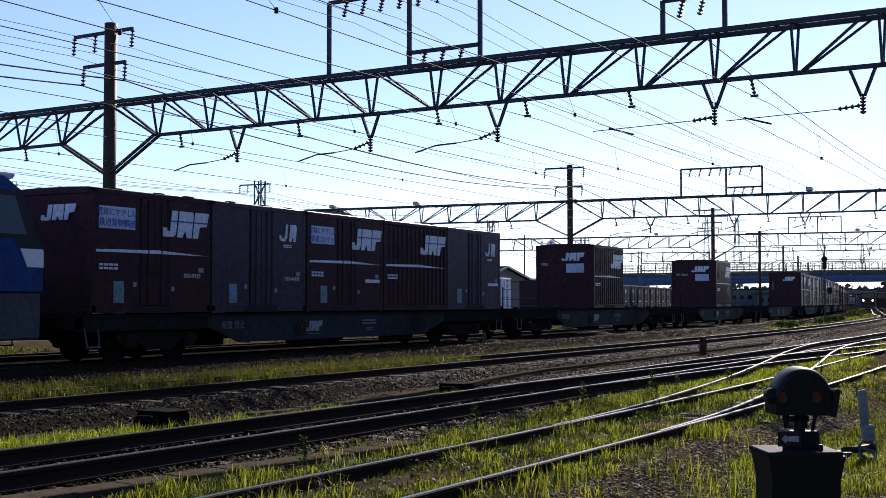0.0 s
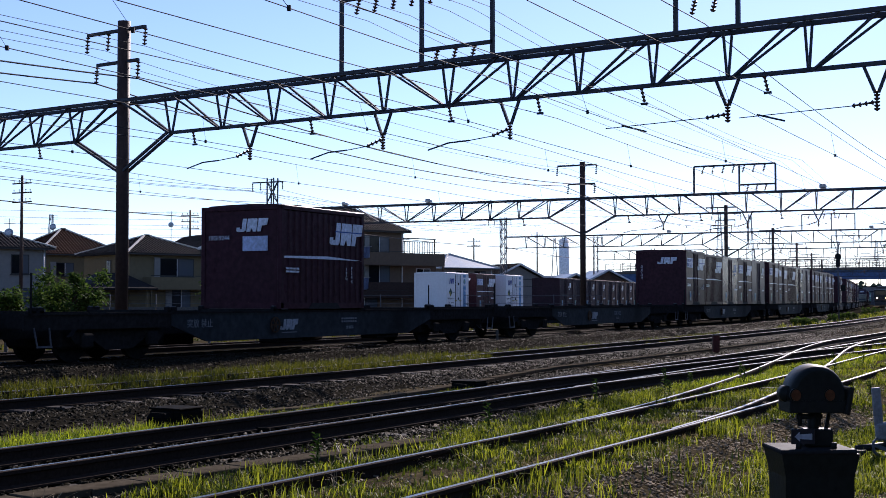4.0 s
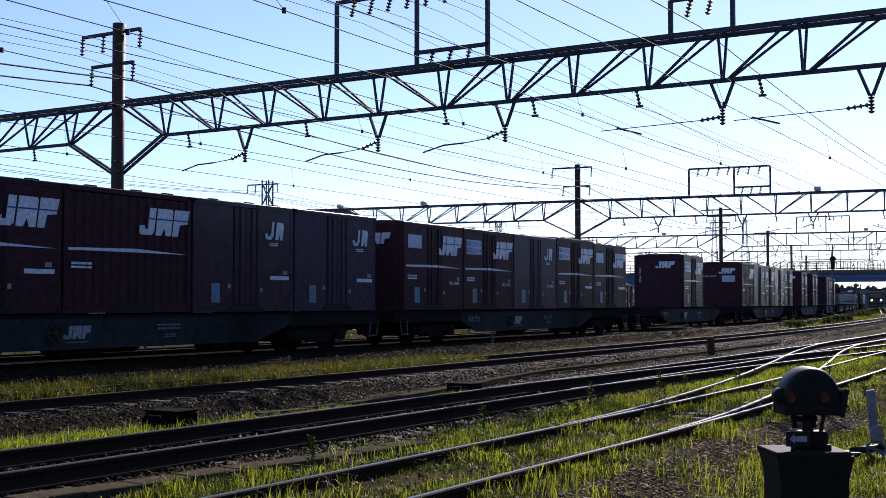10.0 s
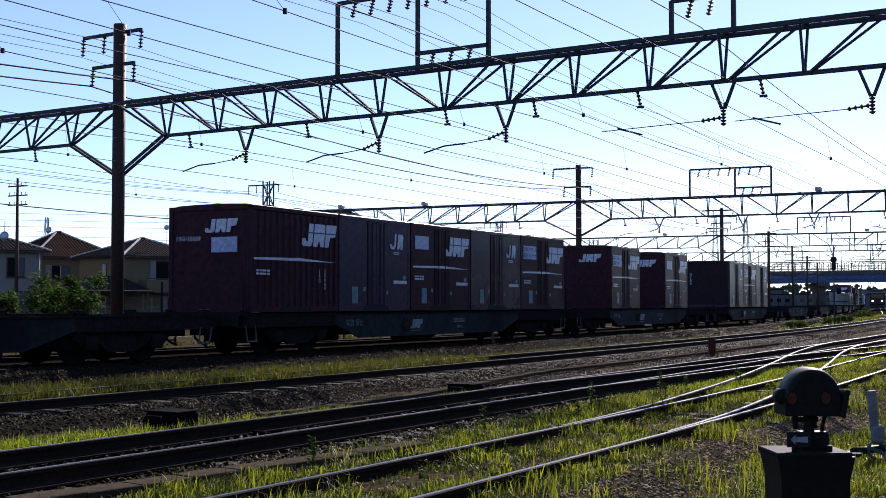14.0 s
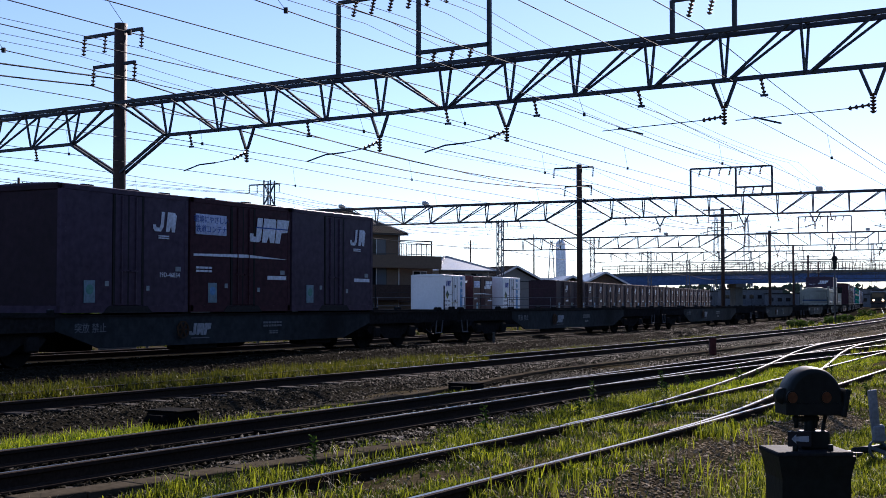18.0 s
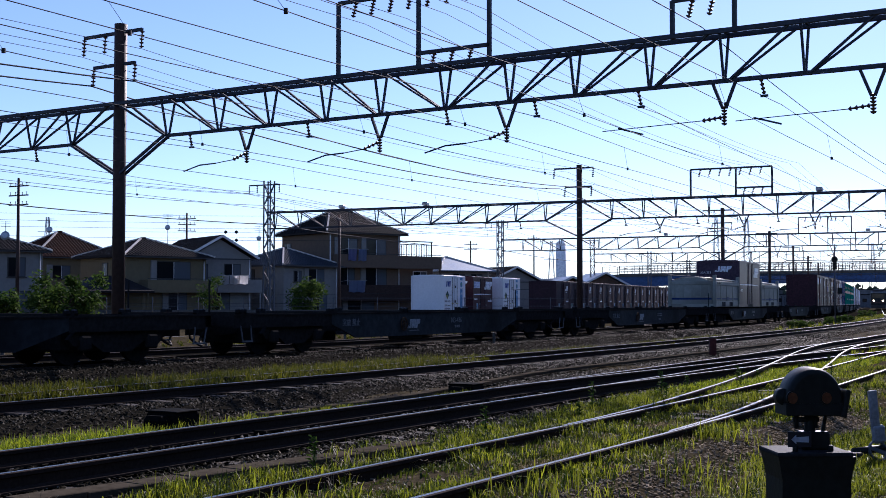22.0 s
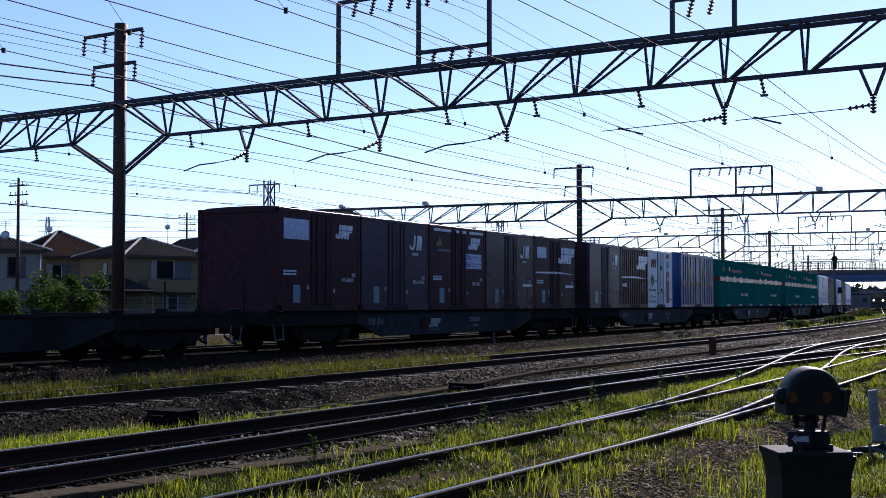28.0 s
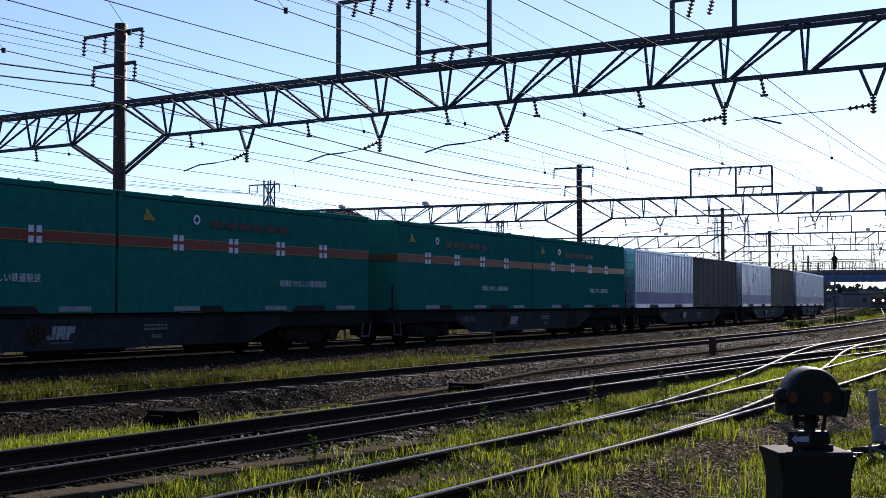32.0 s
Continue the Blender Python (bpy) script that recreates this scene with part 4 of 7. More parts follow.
    for k in range(3):
        box("writing_bar", c, (-L / 2 + 0.55, yf + 0.024, 0.22 + k * 0.045), (0.35, 0.006, 0.02), MARK_K)
    return c


M_RAIL = mat("pale_worn_sheet", (0.42, 0.43, 0.43), 0.5, var=0.1, dirty=0.4, dirt=(0.12, 0.10, 0.08), scale=1.5, bump=0.05)


def marks(c, kind, L, H, W, num, r):
    y = -W / 2 - 0.004
    no = NUMBERS.get(num)
    if num in (34, 36):
        emblem(c, pose(0.66, y, H - 0.47), 0.78, 0.36)
        glyphs("writing_bar", c, (-L / 2 + 0.16, y, 0.86), 4, 0.12, 0.15, MARK_W)
        if num == 34:
            box("placard", c, (-L / 2 + 0.74, y, H - 0.50), (1.08, 0.012, 0.50), PLACARD, label="blank white placard")
        else:
            for x, w in ((-1.05, 1.1), (-0.1, 0.22), (0.35, 0.3), (1.2, 0.95)):
                box("top_stripe", c, (x, y, H - 0.14), (w, 0.008, 0.08), MARK_W)
            poly("mark", c, [(-1.5, H - 0.62), (-1.05, H - 0.62), (-1.25, H - 0.32)], 0.008, MARK_YB, pose(0, y, 0), "dull yellow sail emblem")
            box("mark_bar", c, (-0.95, y, H - 0.74), (0.85, 0.006, 0.07), MARK_DIM)
            b = put("placard", box_mesh((1.06, 0.012, 0.45), PLACARD), c, pose(1.02, y, H - 1.02), "pale placard with blue Japanese lettering")
            word("lettering", "環境にやさしい", b, (0, -0.010, 0.045), 0.125, MARK_B, centre=True)
            word("lettering", "鉄道コンテナ", b, (0, -0.010, -0.165), 0.13, MARK_B, centre=True)
    elif kind in ("d", "v", "g", "tall"):
        emblem(c, pose(0.24 if L < 5 else 1.0, y, H - 0.60), 1.50, 0.57)
        poly("stripe", c, [(-L / 2 + 0.10, 1.225), (-L / 2 + 0.10, 1.275), (0.1, 1.31), (L / 2 - 0.12, 1.235), (0.1, 1.235)], 0.008, MARK_W, pose(0, y, 0), "white tapering stripe")
        if kind in ("d", "v") and num % 4 != 2:
            b = put("placard", box_mesh((1.06, 0.012, 0.45), PLACARD), c, pose(-L / 2 + 0.70, y, H - 0.57), "pale placard with blue Japanese lettering")
            word("lettering", "環境にやさしい", b, (0, -0.010, 0.045), 0.125, MARK_B, centre=True)
            word("lettering", "鉄道コンテナ" if num > 1 else "鉄道貨物輸送", b, (0, -0.010, -0.165), 0.13, MARK_B, centre=True)
        elif kind in ("d", "v"):
            box("placard", c, (-L / 2 + 0.62, y, H - 0.55), (0.80, 0.012, 0.38), PLACARD, label="blank white placard")
        glyphs("writing_bar", c, (-L / 2 + 0.16, y, 0.86), 4, 0.12, 0.15, MARK_W)
        emblem(c, pose(-L / 2 - 0.004, 0.15 if kind != "g" else 0.1, H - 0.47, 0, 0, -90), 0.92, 0.32, False)
        if kind == "g":
            box("placard", c, (-L / 2 - 0.006, -0.45, H - 0.92), (0.012, 0.75, 0.36), PLACARD, label="blank pale placard")
            word("number", no or "19G", c, (-L / 2 - 0.010, 1.0, H - 0.82), 0.12, MARK_W, (90, 0, -90))
            if no:
                word("number", no.split("-")[0], c, (1.0, y, 0.95), 0.1, MARK_W, tall=True)
                word("number", no.split("-")[1], c, (1.25, y, 0.98), 0.1, MARK_W, tall=True)
        elif no:
            word("number", no, c, (-L / 2 - 0.010, 0.98, 1.9), 0.11, MARK_W, (90, 90, -90))
        if kind == "tall":
            word("number", "30A-253", c, (-L / 2 - 0.010, 1.0, H - 0.72), 0.13, MARK_W, (90, 0, -90))
    elif kind in ("d2", "old", "depot"):
        poly("mark", c, [(0.72, H - 0.66), (0.80, H - 0.66), (0.82, H - 0.72), (0.92, H - 0.72), (0.96, H - 0.64), (0.99, H - 0.38), (1.08, H - 0.38), (1.04, H - 0.70), (0.96, H - 0.80), (0.78, H - 0.80), (0.72, H - 0.74)], 0.008, MARK_W, pose(0, y, 0), "white hooked emblem stroke")
        poly("mark", c, [(1.12, H - 0.80), (1.18, H - 0.38), (1.40, H - 0.38), (1.46, H - 0.45), (1.43, H - 0.60), (1.40, H - 0.80), (1.31, H - 0.80), (1.28, H - 0.66), (1.22, H - 0.80)], 0.008, MARK_W, pose(0, y, 0), "white slanted emblem block")
        glyphs("writing_bar", c, (0.90, y, H - 0.96), 4, 0.07, 0.09, MARK_W)
        if no:
            word("number", no, c, (-L / 2 - 0.010, 0.98, 1.9), 0.11, MARK_W, (90, 90, -90))
    elif kind == "green":
        box("band", c, (0, y + 0.004, 1.47), (L - 0.02, 0.012, 0.19), MARK_R, label="dull red painted band")
        for z in (1.367, 1.573):
            box("band_edge", c, (0, y + 0.003, z), (L - 0.02, 0.013, 0.016), MARK_YD)
        # the owner's name in four large white characters, kept as plain squares
        for x in (-2.9, -1.02, 0.77, 2.56):
            for dx in (-0.10, 0.10):
                for dz in (-0.10, 0.10):
                    box("mark", c, (x + dx, y - 0.006, 1.49 + dz), (0.13, 0.006, 0.13), MARK_W)
        word("lettering", "地球にやさしい鉄道輸送", c, (0.75, y, 0.60), 0.13, MARK_W, label="white lettering along the wall")
        poly("mark", c, [(-4.0, 1.92), (-3.62, 1.92), (-3.9, 2.18)], 0.008, MARK_YD, pose(0, y, 0), "yellow triangle emblem")
        put("mark", cyl_mesh(0.11, 0.01, MARK_W, 16), c, pose(-2.3, y, 2.02, 90, 0, 0), "white ring emblem")
        put("mark", cyl_mesh(0.06, 0.014, MARK_K, 14), c, pose(-2.3, y, 2.02, 90, 0, 0))
        for i in range(6):
            box("writing_bar", c, (-1.6 + i * 0.5, y, 1.94), (0.40, 0.006, 0.16), MARK_RD)
        for x in (-2.6, 0.6, 3.6):
            box("label_plate", c, (x, y - 0.004, 0.08), (0.85, 0.012, 0.1), MARK_GR)
        box("band", c, (-L / 2 - 0.004, 0, 1.47), (0.012, W, 0.19), MARK_R)
    elif kind == "blue":
        box("stripe", c, (-2.55, y, 1.15), (0.75, 0.01, 0.26), MARK_YB)
        box("stripe", c, (2.65, y, 1.15), (0.55, 0.01, 0.26), MARK_YB)
        for x in (-1.62, 0.98):
            poly("mark", c, [(x - 0.22, 1.02), (x + 0.1, 1.02), (x + 0.3, 1.88), (x - 0.06, 1.88)], 0.01, MARK_YB, pose(0, y, 0), "dull yellow slanted emblem block")
        for i in range(6):
            box("writing_bar", c, (-1.25 + i * 0.28, y, 1.13), (0.17, 0.006, 0.17), MARK_YB)
        for i in range(4):
            box("writing_bar", c, (1.45 + i * 0.2, y, 1.13), (0.13, 0.006, 0.17), MARK_YB)
        poly("mark", c, [(-0.55, 0.0), (-0.45, 0.0), (-0.38, 0.3), (-0.1, 0.3), (-0.08, 0.42), (-0.55, 0.42)], 0.01, MARK_Y, pose(-L / 2 - 0.004, 0.0, 1.75, 0, 0, -90), "yellow emblem shape")
        poly("mark", c, [(0.0, 0.0), (0.45, 0.0), (0.48, 0.1), (0.2, 0.1), (0.45, 0.42), (0.05, 0.42), (0.02, 0.32), (0.25, 0.32)], 0.01, MARK_Y, pose(-L / 2 - 0.004, 0.0, 1.75, 0, 0, -90), "yellow emblem shape")
        for i in range(5):
            box("end_rib", c, (-L / 2 - 0.008, -1.0 + i * 0.5, H / 2), (0.03, 0.05, H - 0.2), BLUE_P)
        for x in (-2.6, -2.2, -1.8, -1.3, 1.3, 1.8, 2.2, 2.6):
            box("side_rib", c, (x, y + 0.01, H / 2), (0.07, 0.05, H - 0.25), BLUE_P, 0.012)
    elif kind == "white":
        red = num < 70
        poly("mark", c, [(-1.55, 1.18), (-1.27, 1.47), (-0.99, 1.18), (-1.27, 0.89)], 0.008, MARK_GK, pose(0, y, 0.0), "dark green diamond emblem")
        poly("mark", c, [(-1.55, 1.18), (-1.27, 1.18), (-1.27, 0.89)], 0.012, MARK_YD, pose(0, y, 0.0), "ochre quarter of the diamond")
        glyphs("writing_bar", c, (-0.90, y, 1.15), 6, 0.07, 0.06, MARK_DIM)
        box("panel", c, (1.12, y, 0.90), (0.42, 0.01, 1.42), MARK_R2 if red else MARK_B3, label="printed panel")
        box("panel", c, (1.12, y, 2.30), (0.42, 0.01, 0.18), MARK_R2 if red else MARK_B3)
        put("mark", cyl_mesh(0.19, 0.01, MARK_B3, 18), c, pose(1.12, y, 1.92, 90, 0, 0), "pale blue globe emblem")
        put("mark", cyl_mesh(0.12, 0.014, MARK_LG, 10), c, pose(1.10, y, 1.94, 90, 0, 0))
        glyphs("writing_bar", c, (0.92, y, 1.64), 4, 0.09, 0.05, MARK_B3)
        # the owner's mark: three slanted blocks
        for pts in ([(0.04, 0.0), (0.20, 0.0), (0.30, 0.36), (0.14, 0.36)], [(0.34, 0.05), (0.48, 0.0), (0.60, 0.06), (0.64, 0.30), (0.50, 0.36), (0.38, 0.32)], [(0.66, 0.36), (0.72, 0.0), (0.86, 0.0), (1.0, 0.36)]):
            poly("mark", c, [(-1.50 + u * 0.82, 1.74 + v * 1.05) for u, v in pts], 0.008, MARK_RK if red else MARK_B2, pose(0, y, 0), "painted slanted block of the owner's mark")
        word("lettering", "19A", c, (0.94, y - 0.008, 1.18), 0.2, MARK_W)
        word("number", "UR19A-10289", c, (-1.75, y, 0.70), 0.12, MARK_RK if red else MARK_K)
        glyphs("writing_bar", c, (-1.62, y, 0.42), 2, 0.10, 0.12, MARK_K)
        glyphs("writing_bar", c, (-1.20, y, 0.44), 6, 0.06, 0.07, MARK_K)
        glyphs("writing_bar", c, (-1.66, y, 0.22), 9, 0.08, 0.09, MARK_DIM)
        box("label_plate", c, (1.46, y, 0.36), (0.62, 0.008, 0.09), MARK_LB)
        for dx in (-0.42, 0.30):
            box("lock_handle", c, (dx, y - 0.03, 0.62), (0.34, 0.03, 0.04), MARK_YD)
        for z in (0.75, 1.75):
            box("lock_cross", c, (0.0, y - 0.03, z), (0.22, 0.03, 0.03), SEAM, rot=(0, 45, 0))
            box("lock_cross", c, (0.0, y - 0.03, z), (0.22, 0.03, 0.03), SEAM, rot=(0, -45, 0))
    elif kind == "silver":
        for i in range(7):
            box("ladder_rung", c, (-L / 2 - 0.05, -W / 2 + 0.25, 0.3 + i * 0.32), (0.03, 0.42, 0.03), STEEL_L)
        for yy in (-W / 2 + 0.04, -W / 2 + 0.46):
            box("ladder_stile", c, (-L / 2 - 0.04, yy, H / 2), (0.05, 0.05, H - 0.1), STEEL_L)
        box("end_door", c, (-L / 2 - 0.006, 0.2, H / 2), (0.03, W - 0.6, H - 0.3), SEAM, label="black end door")
        box("lower_band", c, (0, y + 0.006, 0.42), (L - 0.1, 0.008, 0.5), MARK_B2, label="deep blue lower band")
    if kind in ("d", "v", "d2", "old", "depot"):
        if no:
            word("number", no, c, (0.92, y, 0.74), 0.105, MARK_W)
        else:
            box("writing_bar", c, (1.3, y, 0.79), (0.75, 0.006, 0.09), MARK_W)
        box("label_plate", c, (-1.10, y, 0.42), (0.30, 0.008, 0.44), MARK_LB, label="pale sticker with a green-blue picture")
        put("label_disc", cyl_mesh(0.10, 0.008, MARK_LG if num % 2 else MARK_B3, 12), c, pose(-1.10, y - 0.006, 0.46, 90, 0, 0))
        for x, z, w in ((-0.62, 0.58, 0.10), (0.58, 0.50, 0.09), (1.52, 0.92, 0.17)):
            box("label_plate", c, (x, y, z), (w, 0.008, 0.10), MARK_GR)


MARK_RD = mat("faded_red_lettering", (0.06, 0.03, 0.025), 0.5, scale=2.0, bump=0.0)
MARK_GR = mat("grey_plate", (0.22, 0.26, 0.28), 0.5, scale=2.0, bump=0.0)
MARK_YD = mat("dull_yellow_marking", (0.28, 0.25, 0.05), 0.5, scale=2.0, bump=0.0)
MARK_YB = mat("faded_yellow_marking", (0.17, 0.16, 0.05), 0.5, dirty=0.4, scale=2.0, bump=0.0)
MARK_GK = mat("dark_green_marking", (0.02, 0.06, 0.05), 0.5, scale=2.0, bump=0.0)
MARK_R2 = mat("brick_red_print", (0.33, 0.06, 0.035), 0.5, scale=2.0, bump=0.0)
MARK_B2 = mat("deep_blue_band", (0.02, 0.05, 0.26), 0.4, scale=2.0, bump=0.0)


def slot(i):
    return (i - 2) * 3.784


LOADS = {
    1: [("d", 0), ("d2", 1), ("d", 2), ("g", 3), ("d2", 4)], 2: [("g", 2)], 3: [("g", 2)],
    5: [("v", 0), ("g", 1), ("old", 2), ("d", 3), ("d2", 4)], 6: [("v", 0), ("d", 1), ("g", 2), ("old", 3), ("d2", 4)], 7: [("d", 0), ("d", 1), ("d2", 2), ("v", 3), ("d", 4)],
    8: [("d", 2)], 9: [("g", 0), ("d2", 1), ("d", 2), ("old", 3), ("d", 4)], 10: [("d", 1), ("d", 3)], 11: [("d2", 1), ("d", 2), ("d2", 3)],
    18: [("d", 0), ("d2", 1), ("d", 2), ("old", 3), ("d", 4)], 19: [("d2", 0), ("g", 1), ("white", 2)],
}


def build_train():
    num = 0
    for n in range(1, 25):
        w = wagon(n)
        ride(w, (n - 1) * PITCH)
        for kind, i in LOADS.get(n, ()):
            num += 1
            ride(container(kind, num), (n - 1) * PITCH, slot(i), 1.04)
    for kind, n, x in (("dump", 16, -6.3), ("tall", 16, 0.0), ("dump", 16, 6.3), ("blue", 19, 6.4), ("green", 20, -4.74), ("green", 20, 4.74), ("green", 21, -4.74), ("green", 21, 4.74),
                       ("silver", 22, -4.74), ("grey", 22, 4.74), ("silver", 23, -4.74), ("grey", 23, 4.74), ("silver", 24, -4.74), ("silver", 24, 4.74)):
        num += 1
        ride(container(kind, num), (n - 1) * PITCH, x, 1.04)


build_train()

# ---------------------------------------------------------------- loose stones and grass
def scatter(name, label, category, s, off, zbase, material, shape, kind="stuff"):
    """Joined copies of a small shape: shape(rng, n) gives (n, v, 3) vertices and the faces of one piece."""
    rng = np.random.default_rng(len(s))
    x, y = line_array(s, off)
    verts, faces = shape(rng, len(s))
    verts[:, :, 0] += x[:, None]
    verts[:, :, 1] += y[:, None]
    verts[:, :, 2] += zbase[:, None]
    nv = verts.shape[1]
    me = bpy.data.meshes.new(name)
    allv = verts.reshape(-1, 3)
    me.vertices.add(len(allv))
    me.vertices.foreach_set("co", allv.ravel())
    sizes = np.array([len(f) for f in faces])
    flat = np.concatenate([np.array(f) for f in faces])
    n = len(s)
    loops = (np.tile(flat, (n, 1)) + (np.arange(n) * nv)[:, None]).ravel()
    me.loops.add(len(loops))
    me.loops.foreach_set("vertex_index", loops.astype(np.int32))
    starts = np.concatenate([[0], np.cumsum(np.tile(sizes, n))[:-1]])
    me.polygons.add(len(starts))
    me.polygons.foreach_set("loop_start", starts.astype(np.int32))
    me.update(calc_edges=True)
    me.materials.append(material)
    return tagged(new(name, me), label, category, kind=kind)


def stones(size, flat=0.75, buried=True):
    def shape(rng, n):
        base = np.array([(1, 0, 0), (-1, 0, 0), (0, 1, 0), (0, -1, 0), (0, 0, 1), (0, 0, -1)], float)
        v = base[None] * (size * rng.uniform(0.55, 1.25, (n, 6, 1)) / 2) + rng.normal(0, size * 0.12, (n, 6, 3))
        v[:, :, 2] *= flat
        a, b = rng.uniform(0, 6.28, n), rng.normal(0, 0.5, n)
        c, s = np.cos(b)[:, None], np.sin(b)[:, None]
        y, z = v[:, :, 1] * c - v[:, :, 2] * s, v[:, :, 1] * s + v[:, :, 2] * c
        v[:, :, 1], v[:, :, 2] = y, z
        c, s = np.cos(a)[:, None], np.sin(a)[:, None]
        x, y = v[:, :, 0] * c - v[:, :, 1] * s, v[:, :, 0] * s + v[:, :, 1] * c
        v[:, :, 0], v[:, :, 1] = x, y
        f = [(0, 2, 4), (2, 1, 4), (1, 3, 4), (3, 0, 4)] if buried else [(0, 2, 4), (2, 1, 4), (1, 3, 4), (3, 0, 4), (2, 0, 5), (1, 2, 5), (3, 1, 5), (0, 3, 5)]
        return v, f
    return shape


TUFT = 13


def blades(height, width, lean=0.5):
    """Blades in tufts: each tuft has its own height, and its blades fan out and droop at the tip."""
    def shape(rng, n):
        tall = np.repeat(rng.uniform(0.45, 1.25, n // TUFT + 1), TUFT)[:n]
        h = height * tall * rng.uniform(0.6, 1.15, n)
        w = width * rng.uniform(0.7, 1.3, n)
        a, b = rng.uniform(0, 6.28, n), rng.uniform(0, 6.28, n)
        l = np.abs(rng.normal(0, lean, n)) * h
        dx, dy, lx, ly = np.cos(a) * w / 2, np.sin(a) * w / 2, np.cos(b) * l, np.sin(b) * l
        v = np.zeros((n, 5, 3))
        v[:, 0, 0], v[:, 0, 1] = -dx, -dy
        v[:, 1, 0], v[:, 1, 1] = dx, dy
        v[:, 2, 0], v[:, 2, 1], v[:, 2, 2] = dx * 0.8 + lx * 0.38, dy * 0.8 + ly * 0.38, h * 0.62
        v[:, 3, 0], v[:, 3, 1], v[:, 3, 2] = -dx * 0.8 + lx * 0.38, -dy * 0.8 + ly * 0.38, h * 0.62
        v[:, 4, 0], v[:, 4, 1], v[:, 4, 2] = lx, ly, h * (1 - 0.48 * np.minimum(1, l / h))
        return v, [(0, 1, 2, 3), (3, 2, 4)]
    return shape


def patchy(rng, n, s0, s1, o0, o1, scale, cut, seed, near=1.6):
    """Random places in a band of the plan that lie on noise patches; denser towards the camera's end."""
    s = s0 + (s1 - s0) * rng.random(n * 4) ** near
    o = rng.uniform(o0, o1, n * 4)
    keep = np.array([noise.noise((a * scale, b * scale * 1.6, seed)) + 0.45 * noise.noise((a * scale * 3.7, b * scale * 4.3, seed + 31)) > cut for a, b in zip(s, o)])
    keep &= ~((np.abs(o + 14.85 + 0.12 * np.sin(s)) < 0.30) & (s < -16))
    s, o = s[keep][:n // TUFT + 1], o[keep][:n // TUFT + 1]
    # each place is a tuft of blades
    spread = 0.040 * rng.uniform(0.5, 1.8, len(s))
    s = (s[:, None] + rng.normal(0, 1, (len(s), TUFT)) * spread[:, None]).ravel()
    o = (o[:, None] + rng.normal(0, 1, (len(o), TUFT)) * spread[:, None]).ravel()
    return s, o


BEDS = (("track_1", 1.75, 0.085), ("track_2", 1.6, -0.03), ("track_3", 1.45, -0.05), ("track_5", 1.75, 0.0), ("track_4", 1.05, 0.02))


def top_of_ground(s, o):
    """Height of soil or ballast bed at places of the plan."""
    z = np.full(len(s), -0.28)
    grid = np.linspace(-45, 140, 371)
    for name, w, lift in BEDS:
        c = np.interp(s, grid, [offs(TRACKS[name][0], float(v)) for v in grid])
        z = np.maximum(z, np.interp(np.abs(o - c), [w, w + 0.5], [-0.13 + lift, -0.32]))
    return z


